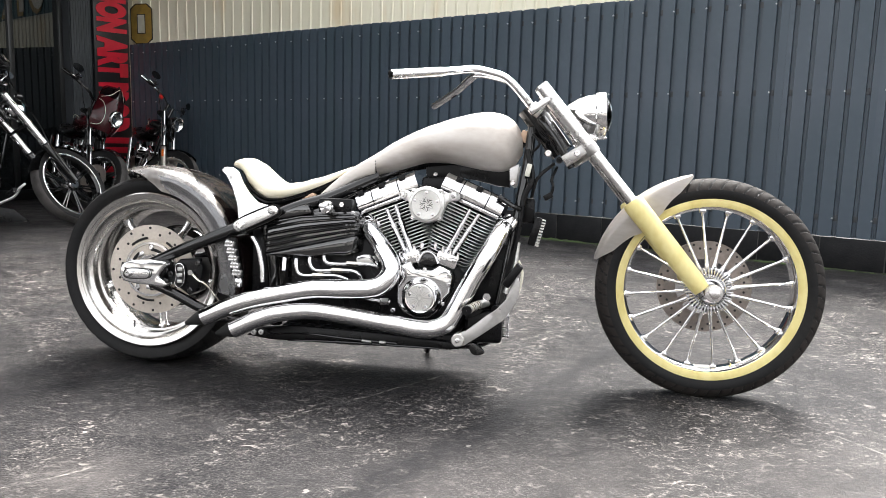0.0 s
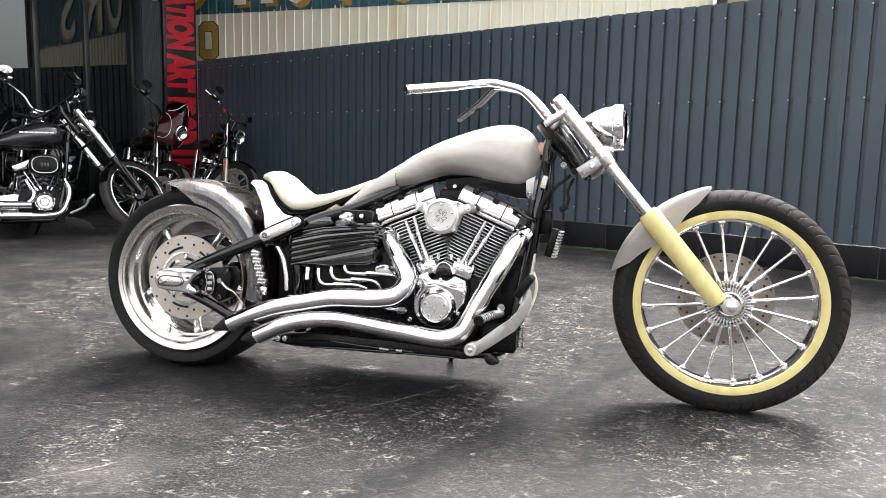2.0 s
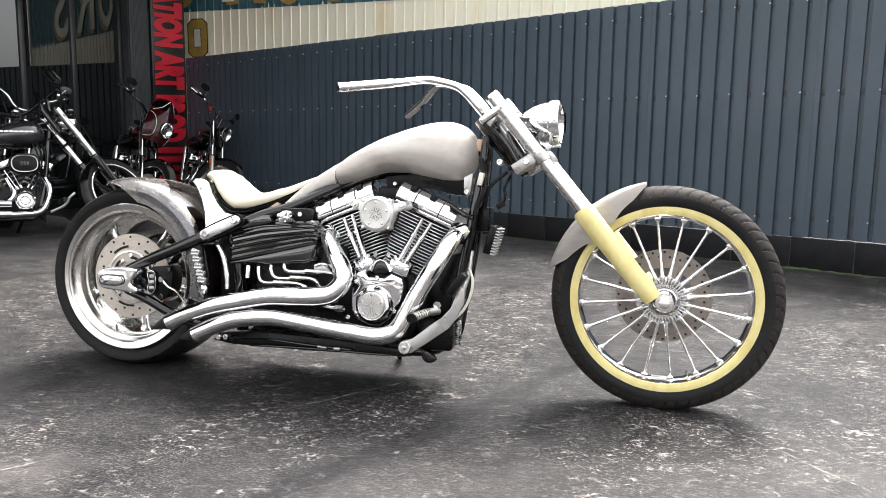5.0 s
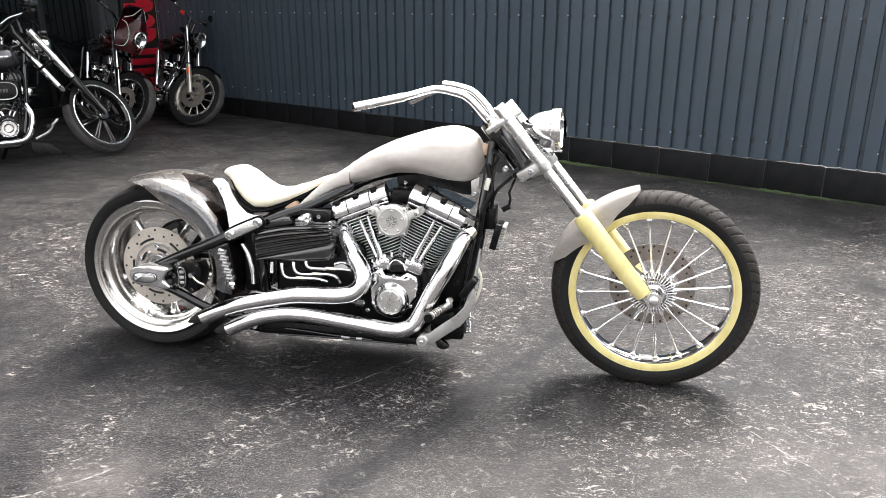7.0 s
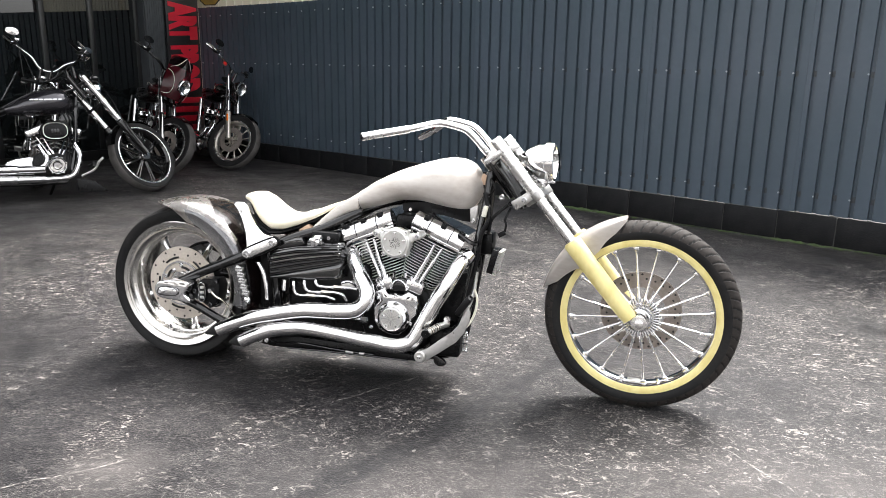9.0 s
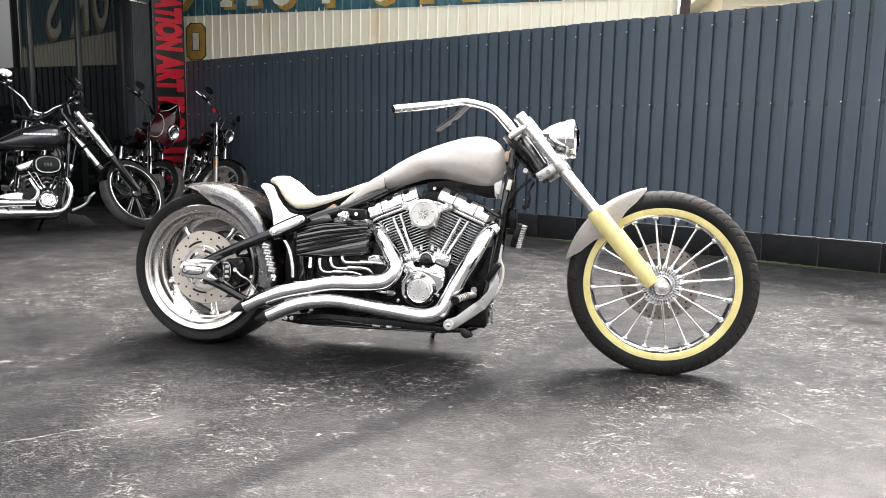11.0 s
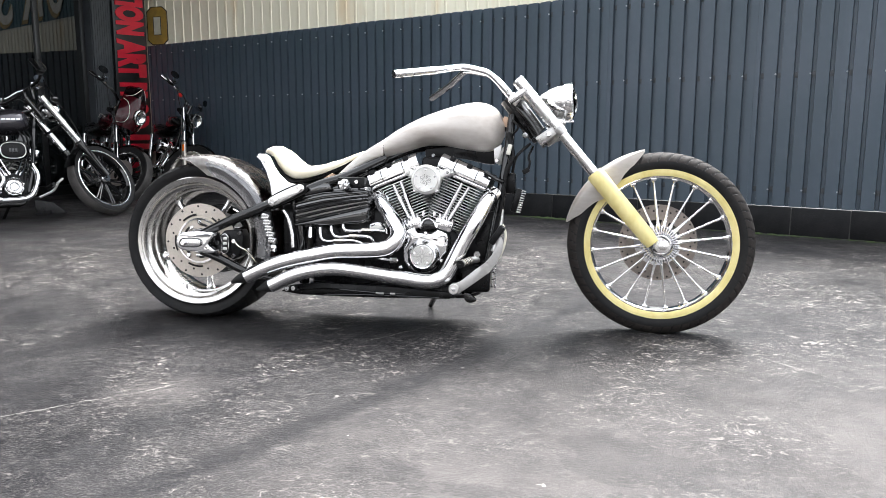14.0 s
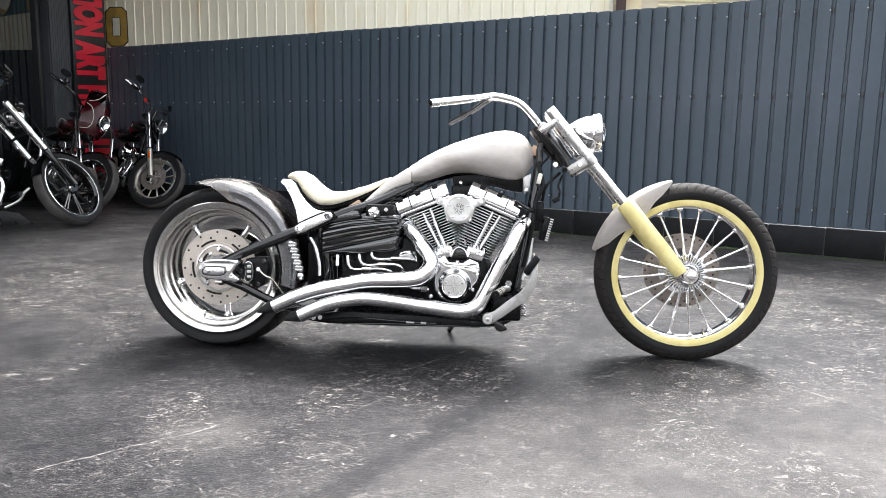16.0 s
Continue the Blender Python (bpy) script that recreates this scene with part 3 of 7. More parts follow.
for nm, pts, y, mat in (("number_rim", rim, -0.014, SIGN_BLACK), ("number_edge", rim2, -0.0185, SIGN_BLACK), ("number_shape", ring, -0.0165, OCHRE), ("number_inner", hole, -0.0205, SIGN_WHITE)):
    part(nm, plate(pts, y, y + 0.004), mat, hall, smooth=False)

# a brown post and a pale building past the hall's end
post = thing("steel_post", HALL_M @ pose(HALL_END + 0.136, -0.07, 0), "rusty dark brown steel post behind the fence", "post")
part("shaft", box(-0.055, 0.055, -0.055, 0.055, 0, 4.4, 0.008), RUST, post)
part("cap_plate", box(-0.08, 0.08, -0.08, 0.08, 4.4, 4.42, 0.004), RUST, post)
FAR_M = HALL_M @ pose(HALL_END + 0.75, 5.0, 0, 0, 0, 12)
far_house = thing("far_house", FAR_M, "pale beige rendered building with a louvred gable", "building")
part("wall", box(0, 9, 0, 5, 0, 3.55), BEIGE_WALL, far_house)
part("eave", box(-0.3, 9.3, -0.4, 5.2, 3.55, 3.7, 0.02), SIGN_WHITE, far_house)
for k in range(12):
    part("slat", moved(box(0.3, 1.7, -0.04, 0.0, -0.008, 0.008), pose(0, -0.01, 2.35 + 0.09 * k, 35)), CREAM, far_house)

# the shop front, square to the hall
SHOP_IN, SHOP_RIGHT = Vector((-0.9135, 0.4067, 0)), Vector((0.4067, 0.9135, 0))
SHOP_M = Matrix(((SHOP_RIGHT.x, SHOP_IN.x, 0, -4.2), (SHOP_RIGHT.y, SHOP_IN.y, 0, 9.49), (0, 0, 1, 0), (0, 0, 0, 1)))
PANE = 0.2                                         # the glass stands back from the sign
shop = thing("shop_building", SHOP_M, "dark shop building with large dark glass windows", "building", kind="structure")
part("pier", box(-0.76, 0.044, 0.062, 0.42, 0, 2.9), SIDING, shop)
for k in range(8):
    part("siding_board", box(-0.515 - k * 0.034 + 0.003, -0.481 - k * 0.034, 0.04, 0.064, 0.0, 2.9, 0.003), SIDING, shop, smooth=False)
part("pier_flashing", box(-0.78, -0.48, 0.03, 0.04, 2.56, 2.58, 0.002), BRUSHED, shop)
part("lintel", box(-9.0, -0.775, PANE - 0.06, 0.42, 2.575, 2.9, 0.004), FRAME_DARK, shop)
part("upper_wall", box(-9.0, 0.044, 0.04, 4, 2.9, 5.6), SIDING, shop)
# unseen overhang, added to keep sky light off the fence corner
part("canopy", box(-9.0, 0.044, -3.0, 0.04, 3.55, 3.75, 0.03), FRAME_DARK, shop)
part("plinth", box(-9.0, -0.775, PANE - 0.03, 0.4, 0, 0.12, 0.004), FRAME_DARK, shop)
part("back_wall", box(-9.0, 0.044, 3.9, 4.0, 0, 2.9), FRAME_DARK, shop)
edges = [-e for e in (0.775, 1.40, 2.0, 2.63, 3.25, 4.5, 5.7, 6.7, 7.7, 8.95)]
for e in edges:
    part("mullion", box(e - 0.032, e + 0.032, PANE - 0.02, PANE + 0.06, 0.12, 2.575, 0.004), FRAME_DARK, shop)
for a, b in zip(edges[1:], edges):
    part("pane", box(a + 0.032, b - 0.032, PANE, PANE + 0.01, 0.12, 2.575), WINDOW, shop, "dark mirror-like window glass", smooth=False)
sign = thing("sign_board", SHOP_M @ pose(-0.216, 0.0, 0), "tall black sign board with red slanting vertical lettering", "sign")
part("board", box(-0.258, 0.258, 0.0, 0.03, 0.2, 3.4, 0.004), SIGN_BLACK, sign)


def sign_word(text, z_top, z_low):
    ob = lettering("lettering", text, 0.5, SIGN_RED, sign, Matrix(), bold=0.034, spacing=1.0)
    xs, ys = [v.co.x for v in ob.data.vertices], [v.co.y for v in ob.data.vertices]
    lean = -0.12
    for v in ob.data.vertices:
        v.co.x += lean * (v.co.y - min(ys))
    xs = [v.co.x for v in ob.data.vertices]
    kx, ky = (z_top - z_low) / (max(xs) - min(xs)), 0.45 / (max(ys) - min(ys))
    ob.matrix_basis = Matrix(((0, ky, 0, -0.228 - ky * min(ys)), (0, 0, -1, -0.006), (-kx, 0, 0, z_top + kx * min(xs)), (0, 0, 0, 1)))


sign_word("RATION", 2.86, 2.0)
sign_word("ART", 1.95, 1.48)
sign_word("PROD", 1.42, 0.80)
for k in range(4):
    part("unread_letter", box(-0.225, 0.225, -0.008, -0.002, 0.66 - k * 0.12, 0.735 - k * 0.12, 0.002), SIGN_RED, sign)

# behind the camera: plain unseen houses, added to darken reflections and close the place
HOUSE_WALL = material("pale_house_wall", (0.36, 0.35, 0.34), 0.8, grain=0.2, second=(0.30, 0.29, 0.28), blotch=0.6)
for x, w, h, y in ((-26, 12, 5.2, -25), (-12, 11, 4.4, -24), (1, 12, 5.0, -26), (14, 11, 4.6, -24), (27, 13, 5.2, -25)):
    hs = thing("house", pose(x, y, 0), "plain pale rendered house, unseen, added behind the camera", "house", "houses across the street")
    part("wall", box(-w / 2, w / 2, -4, 4, 0, h), HOUSE_WALL, hs, smooth=False)
    part("roof", moved(plate([(-w / 2 - 0.3, 0), (w / 2 + 0.3, 0), (0, 1.5)], -4.3, 4.3), pose(0, 0, h)), FRAME_DARK, hs, smooth=False)
    for k in range(3):
        part("window", box(-w / 2 + (k + 0.5) * w / 3 - 0.7, -w / 2 + (k + 0.5) * w / 3 + 0.7, 4.0, 4.03, 1.0, 2.3), WINDOW, hs, smooth=False)


# ---------- the custom motorcycle: x ahead, y to its left, z up ----------
BIKE_M = pose(0, 2.458, 0, 0, 0, -6.5) @ pose(0, 0, 0, -5.0, 0, 0)
REAR, FRONT = (-0.918, 0.0, 0.314), (0.890, 0.0, 0.340)
bike = thing("custom_motorcycle", BIKE_M, "stripped custom chopper motorcycle with bare steel tank and chrome pipes", "motorcycle")


def tyre(centre, radius, rim, half, segs=200, grooves=0, tread=0.72, crown=1.0):
    """A tyre with a rounded crown; grooves: slanting cuts in the tread."""
    prof = []
    for k in range(33):
        v = -1 + 2 * k / 32
        a = abs(v)
        if a < tread:
            q = a / tread
            prof.append((v, half * 0.94 * math.copysign(math.sin(q * 1.25) / math.sin(1.25), v), radius - crown * (1 - math.cos(q * 1.25))))
        else:
            q = (a - tread) / (1 - tread)
            top = radius - crown * (1 - math.cos(1.25))
            bulge = math.sin(q * math.pi) * 0.06 * half
            prof.append((v, math.copysign(half * (0.94 - 0.16 * q) + bulge, v), top + (rim - top) * q))
    n = segs * (3 if grooves else 1)
    rows = []
    for k in range(n):
        t = k / n
        ring = []
        for v, y, r in prof:
            if grooves and 0.06 < abs(v) < tread * 0.97:
                ph = (t * grooves + (0.5 if v > 0 else 0) - abs(v) * 1.7) % 1.0
                ph2 = (t * grooves * 1.0 + (0.0 if v > 0 else 0.5) - abs(v) * 0.8) % 1.0
                if ph < 0.11 and abs(v) < tread * 0.95:
                    r -= 0.0055
                elif ph2 < 0.08 and abs(v) > tread * 0.6:
                    r -= 0.005
            ring.append((r * math.cos(2 * math.pi * t), y, r * math.sin(2 * math.pi * t)))
        rows.append(ring)
    bm = grid_mesh(rows, close_u=True)
    edge = radius - crown * (1 - math.cos(1.25))
    for f in bm.faces:
        c = f.calc_center_median()
        f.material_index = 1 if math.hypot(c.x, c.z) > edge + 0.001 else 0
        if grooves and f.material_index:
            rr = [math.hypot(v.co.x, v.co.z) for v in f.verts]
            full = [radius - crown * (1 - math.cos(min(1.25, math.asin(min(1, abs(v.co.y) * math.sin(1.25) / (half * 0.94)))))) for v in f.verts]
            if sum(a - b for a, b in zip(rr, full)) < -0.009:
                f.material_index = 0
    bmesh.ops.translate(bm, vec=centre, verts=bm.verts)
    return bm


def disc_ring(centre, r0, r1, y, thick):
    """The ring of a brake disc."""
    return lathe([(y - thick / 2, r0), (y - thick / 2, r1), (y + thick / 2, r1), (y + thick / 2, r0)], 72, centre, closed=True)


def drill(parent, centre, y, thick, rings, turn=None):
    """Round drillings through a disc, each a dark plug flush with its faces."""
    mesh = None
    for r, n, off, hr in rings:
        for k in range(n):
            a = 2 * math.pi * (k + off) / n
            if mesh is None:
                ob = part("drilling", lathe([(-thick / 2 - 0.0006, 0.0002), (-thick / 2 - 0.0006, hr), (thick / 2 + 0.0006, hr), (thick / 2 + 0.0006, 0.0002)], 8), DARK, parent)
                mesh = ob.data
            else:
                ob = new("drilling", mesh)
                ob.parent = parent
            ob.matrix_basis = (turn or Matrix()) @ Matrix.Translation((centre[0] + r * math.cos(a), y, centre[2] + r * math.sin(a)))


# rear wheel
lip = 0.256
rim = part("rear_wheel", lathe([(-0.118, lip - 0.016), (-0.122, lip - 0.004), (-0.119, lip), (-0.112, lip), (-0.108, lip - 0.006), (-0.098, 0.232), (0.098, 0.232), (0.108, lip - 0.006),
           (0.112, lip), (0.119, lip), (0.122, lip - 0.004), (0.116, lip - 0.02), (0.09, 0.212), (0.06, 0.202), (0.02, 0.196), (-0.045, 0.201), (-0.060, 0.206), (-0.064, 0.2035), (-0.067, 0.210), (-0.086, 0.217), (-0.089, 0.2145), (-0.092, 0.222),
           (-0.106, 0.231), (-0.112, lip - 0.022), (-0.114, lip - 0.016)], 96, REAR, closed=True), RIM_METAL, bike, "wide polished aluminium rear wheel")
part("tyre", tyre(REAR, 0.319, 0.250, 0.128, 150, 36, 0.74, 0.034), [RUBBER, RUBBER], rim, "wide low-profile black tyre")
for k in range(5):
    a = radians(58 + 72 * k)
    bm = tube([(0.045, -0.036, 0), (0.09, -0.034, 0), (0.16, -0.028, 0), (0.186, -0.026, 0), (0.196, -0.025, 0), (0.203, -0.024, 0)], [0.017, 0.0135, 0.0125, 0.0135, 0.018, 0.024], 16, 4)
    moved(bm, Matrix.Translation(REAR) @ Matrix.Rotation(-a, 4, "Y"))
    part("spoke", bm, CHROME, rim)
part("hub", lathe([(-0.085, 0.012), (-0.085, 0.05), (-0.07, 0.058), (-0.02, 0.056), (0.03, 0.05), (0.06, 0.05), (0.06, 0.012)], 40, REAR), BRUSHED, rim)
d = part("brake_disc", disc_ring(REAR, 0.092, 0.149, -0.088, 0.006), DISC, rim, "drilled steel brake disc")
drill(d, REAR, -0.088, 0.006, [(0.138, 12, 0.1, 0.0046), (0.118, 12, 0.55, 0.0046)])
carrier = lathe([(-0.096, 0.052), (-0.096, 0.096), (-0.086, 0.1), (-0.08, 0.1), (-0.08, 0.052)], 60, REAR, closed=True)
d2 = part("disc_carrier", carrier, DISC, rim)
for k in range(5):
    a = radians(18 + 72 * k)
    arm_at = Matrix.Translation(REAR) @ Matrix.Rotation(-a, 4, "Y")
    part("carrier_hole", moved(lathe([(-0.0975, 0.0002), (-0.0975, 0.0085), (-0.094, 0.0085)], 14, (0.079, 0, 0)), arm_at), DARK, d2)
    part("carrier_window", moved(box(0.054, 0.066, -0.1005, -0.097, -0.013, 0.013, 0.0015), arm_at @ Matrix.Rotation(radians(36), 4, "Y")), CHROME, d2)
for k in range(5):
    a = 2 * math.pi * k / 5 + 0.3
    part("carrier_bolt", bolt((REAR[0] + 0.074 * math.cos(a), -0.096, REAR[2] + 0.074 * math.sin(a)), 0.009, 0.006), CHROME, rim)
for k in range(5):
    a = 2 * math.pi * k / 5 + 0.75
    arc = [(REAR[0] + 0.105 * math.cos(a + w), -0.0915, REAR[2] + 0.105 * math.sin(a + w)) for w in np.linspace(-0.3, 0.3, 7)]
    part("disc_slot", tube(arc, 0.0042, 6, per=2), DARK, d)
    arc = [(REAR[0] + 0.066 * math.cos(a + 0.5 + w), -0.097, REAR[2] + 0.066 * math.sin(a + 0.5 + w)) for w in np.linspace(-0.28, 0.28, 6)]
    part("carrier_slot", tube(arc, 0.0055, 6, per=2), DARK, d)
part("carrier_ring", lathe([(-0.096, 0.082), (-0.1005, 0.084), (-0.1005, 0.091), (-0.096, 0.093)], 60, REAR), CHROME, d2)
part("hub_flange", lathe([(-0.085, 0.030), (-0.104, 0.032), (-0.106, 0.046), (-0.099, 0.052), (-0.09, 0.053)], 48, REAR), BRUSHED, d2)
part("valve", cyl_between((REAR[0] - 0.06, -0.09, REAR[2] - 0.2), (REAR[0] - 0.052, -0.1, REAR[2] - 0.172), 0.0045, 8), CHROME, rim)
pulley = part("belt_pulley", lathe([(0.095, 0.112), (0.095, 0.136), (0.10, 0.139), (0.128, 0.139), (0.132, 0.136), (0.132, 0.112)], 72, REAR, closed=True), BLACK_GLOSS, rim, "black belt pulley")
part("pulley_hub", lathe([(0.06, 0.02), (0.06, 0.052), (0.118, 0.056), (0.118, 0.02)], 40, REAR), BLACK_SATIN, pulley)
for k in range(7):
    part("pulley_arm", moved(box(0.05, 0.116, 0.10, 0.118, -0.011, 0.011, 0.004), Matrix.Translation(REAR) @ Matrix.Rotation(2 * math.pi * k / 7, 4, "Y")), BLACK_SATIN, pulley)
part("drive_belt", grid_mesh([[(REAR[0] + q * math.cos(a), y, REAR[2] + q * math.sin(a)) for q, y in ((0.14, 0.099), (0.146, 0.099), (0.146, 0.129), (0.14, 0.129))] for a in np.linspace(1.2, 5.0, 48)], close_v=True, cap=True), RUBBER, pulley)

# rear fender, hugging the tyre: side ground to bare metal, crown still in dark paint with a ragged border
rows = []
for i in range(97):
    u = i / 96
    row = []
    for j in range(97):
        v = -1 + j / 48
        a1 = radians(107.5 - 31.0 * abs(v) ** 3.0)
        a0 = radians(-14 + 2 * abs(v))
        a = a1 + (a0 - a1) * u
        q = abs(v)
        y = 0.150 * math.sin(min(1, q * 1.25) * math.pi / 2)
        r = 0.350 - 0.02 * max(0, 0.12 - u) - (0.034 * (q * 1.25) ** 2.6 if q < 0.8 else 0.034 + (q - 0.8) / 0.2 * 0.046)
        r += 0.0045 * math.exp(-((q - 0.86) / 0.035) ** 2) * min(1, u * 7)
        y += 0.005 * math.exp(-((q - 0.86) / 0.035) ** 2) * min(1, u * 7)
        row.append((REAR[0] + r * math.cos(a), math.copysign(y, v), REAR[2] + r * math.sin(a)))
    rows.append(row)
bm = grid_mesh(rows)
bm.faces.ensure_lookup_table()
for k, f in enumerate(bm.faces):
    u, v = (k // 96) / 96, abs(-1 + (k % 96 + 0.5) / 48)
    c = f.calc_center_median()
    ragged = noise.noise(c * 16) * 0.13
    f.material_index = 1 if v + ragged < 0.50 * min(1, max(0, (u - 0.22) * 6)) + (0.34 if u + ragged * 0.3 > 0.56 else 0) else 0
    if u > 0.10 + 0.5 * ragged and v > 0.80 + 0.35 * ragged - 0.10 * min(1, max(0, u - 0.13) / 0.45):
        f.material_index = 2
bmesh.ops.solidify(bm, geom=bm.faces[:], thickness=0.003)
OLD_PAINT = material("old_dark_maroon_paint", (0.012, 0.008, 0.0085), 0.16, 0.0, coat=0.4, second=(0.035, 0.021, 0.020), blotch=14, spread=(0.5, 0.7), rough_vary=0.08, bump=0.05, bump_size=60)
BLUED = material("dull_blue_grey_steel", (0.40, 0.395, 0.405), 0.24, 0.75, grain=0.15, grain_size=60, second=(0.28, 0.28, 0.29), blotch=10, rough_vary=0.08)
part("rear_fender", bm, [FENDER_STEEL, OLD_PAINT, BLUED], bike, "rear fender ground partly to bare metal")

# fender struts and links
for s in (-1, 1):
    out = [(-0.642, 0.652), (-0.630, 0.664), (-0.602, 0.662), (-0.584, 0.650), (-0.577, 0.636), (-0.567, 0.613), (-0.545, 0.579), (-0.516, 0.552), (-0.490, 0.546), (-0.462, 0.545), (-0.452, 0.532),
           (-0.460, 0.516), (-0.566, 0.468), (-0.580, 0.474), (-0.583, 0.50), (-0.588, 0.547), (-0.603, 0.596), (-0.624, 0.635)]
    sb = plate(out, s * 0.172, s * 0.154, 0.005, 3)
    for v in sb.verts:
        up = max(0, v.co.z - 0.50)
        v.co.y -= s * 0.36 * up
        v.co.x -= 0.18 * up
    st = part("fender_strut", sb, SATIN_ALU, bike, "polished fender strut")
    part("strut_slot", moved(box(-0.0035, 0.0035, -0.001, 0.003, -0.012, 0.012, 0.001), pose(-0.628, s * 0.1265, 0.622, 0, -12, 0)), TREE_STEEL, st)
    lk = plate(smooth_outline([(-0.588, 0.478), (-0.578, 0.460), (-0.556, 0.464), (-0.456, 0.512), (-0.444, 0.530), (-0.458, 0.543), (-0.48, 0.538), (-0.57, 0.497)], 4), s * 0.188, s * 0.172, 0.004)
    part("link_plate", moved(lk, Matrix.Translation((0, s * 0.008, 0))), SATIN_ALU, st)
    # slightly larger black plate, put in as the shadow gap round the link
    part("link_spacer", plate(smooth_outline([(-0.594, 0.480), (-0.580, 0.455), (-0.554, 0.459), (-0.452, 0.507), (-0.438, 0.530), (-0.457, 0.549), (-0.484, 0.543), (-0.574, 0.502)], 4), s * 0.180, s * 0.1725), BLACK_SATIN, st)
    for p in ((-0.564, 0.480), (-0.462, 0.528)):
        part("bolt", bolt((p[0], s * 0.196, p[1]), 0.0125, 0.008, s), CHROME, st)

# seat
top = [(-0.668, 0.684), (-0.655, 0.694), (-0.635, 0.700), (-0.61, 0.701), (-0.584, 0.692), (-0.552, 0.660), (-0.530, 0.641), (-0.505, 0.629), (-0.47, 0.626), (-0.427, 0.631), (-0.356, 0.648),
       (-0.296, 0.672), (-0.262, 0.684)]
low = [(-0.668, 0.670), (-0.63, 0.655), (-0.61, 0.632), (-0.595, 0.602), (-0.565, 0.573), (-0.515, 0.553), (-0.465, 0.556), (-0.407, 0.576), (-0.33, 0.615), (-0.262, 0.664)]
wide = [(-0.668, 0.035), (-0.655, 0.056), (-0.63, 0.076), (-0.58, 0.104), (-0.52, 0.130), (-0.46, 0.125), (-0.40, 0.098), (-0.33, 0.065), (-0.262, 0.045)]
st = [(x, curve_at(low, x), curve_at(top, x), curve_at(wide, x), 2.3) for x in np.linspace(-0.668, -0.262, 36)]
bm = loft(st, 36)
# dished for the rider: the sides rise above the middle
for v in bm.verts:
    w = curve_at(wide, v.co.x)
    if v.co.z > (curve_at(low, v.co.x) + curve_at(top, v.co.x)) / 2 and -0.6 < v.co.x < -0.4:
        v.co.z -= 0.004 * (1 - min(1, abs(v.co.y) / w) ** 2)
seat = part("seat", moved(bm, Matrix.Translation((0.006, 0, -0.002))), LEATHER, bike, "cream leather solo seat")
part("piping", tube([(x + 0.006, -sm_w * 0.985, z) for x, z, sm_w in [(q, curve_at(low, q) + 0.010, curve_at(wide, q) * 0.9) for q in np.linspace(-0.62, -0.30, 14)]], 0.0028, 8, per=3), BLACK_SATIN, seat)
part("seat_pan", loft([(x, curve_at(low, x) - 0.012, curve_at(low, x) + 0.01, curve_at(wide, x) * 0.93, 3) for x in np.linspace(-0.6, -0.29, 12)], 20), BLACK_SATIN, seat)

# tank
top = [(-0.172, 0.728), (-0.13, 0.759), (-0.07, 0.791), (-0.017, 0.815), (0.069, 0.845), (0.133, 0.863), (0.177, 0.870), (0.215, 0.869), (0.252, 0.857), (0.278, 0.836), (0.292, 0.812), (0.299, 0.790)]
low = [(-0.172, 0.654), (-0.089, 0.676), (-0.037, 0.693), (0.0, 0.702), (0.073, 0.702), (0.133, 0.691), (0.184, 0.682), (0.235, 0.679), (0.26, 0.686), (0.283, 0.706), (0.299, 0.75)]
wide = [(-0.172, 0.072), (-0.1, 0.092), (0.0, 0.118), (0.08, 0.131), (0.15, 0.132), (0.21, 0.122), (0.255, 0.098), (0.285, 0.062), (0.299, 0.02)]
xs = [-0.172 + 0.471 * (1 - (1 - k / 40) ** 1.5) for k in range(41)]
sm = lambda tab, x: sum(curve_at(tab, x + d) for d in (-0.012, -0.006, 0, 0.006, 0.012)) / 5
bm = loft([(x, sm(low, x), sm(top, x), sm(wide, x), 2.25) for x in xs], 44)
for v in bm.verts:  # a soft crest along the lower flank
    if v.co.z < sm(low, v.co.x) + 0.02:
        v.co.y *= 0.93
tank = part("fuel_tank", bm, RAW_STEEL, bike, "teardrop fuel tank of bare brushed steel")
part("weld_seam", tube([(-0.166, 0.075 * math.cos(a) * 1.0, 0.692 + 0.038 * math.sin(a)) for a in np.linspace(-1.2, math.pi + 1.2, 15)], 0.0016, 6, per=2), FENDER_STEEL, tank)
# tail of the tank down the frame rail
tt = [(-0.362, 0.574), (-0.315, 0.622), (-0.262, 0.668), (-0.20, 0.708), (-0.160, 0.733)]
tl = [(-0.362, 0.563), (-0.318, 0.574), (-0.270, 0.604), (-0.226, 0.632), (-0.160, 0.654)]
part("tank_tail", loft([(x, curve_at(tl, x), curve_at(tt, x), 0.084 - 0.01 * (x + 0.362) / 0.2, 4.0) for x in np.linspace(-0.362, -0.168, 14)], 32), RAW_STEEL, tank, "bare steel tail of the tank")
part("cardboard_pad", moved(box(-0.022, 0.022, -0.088, -0.05, -0.016, 0.016, 0.002), pose(-0.378, 0, 0.566, 0, -32, 0)), CARDBOARD, tank, "scrap of brown cardboard")
part("cardboard_pad", moved(box(-0.012, 0.012, -0.03, 0.03, -0.018, 0.018, 0.002), pose(0.302, 0, 0.795, 0, 20, 0)), CARDBOARD, tank, "scrap of brown cardboard")
for s in (-1, 1):
    part("mount_tab", plate([(0.262, 0.69), (0.292, 0.705), (0.286, 0.650), (0.283, 0.636), (0.273, 0.632), (0.265, 0.644)], s * 0.062, s * 0.055, 0.001), TREE_STEEL, tank)
    part("bolt", bolt((0.274, s * 0.062, 0.645), 0.009, 0.007, s), CHROME, tank)
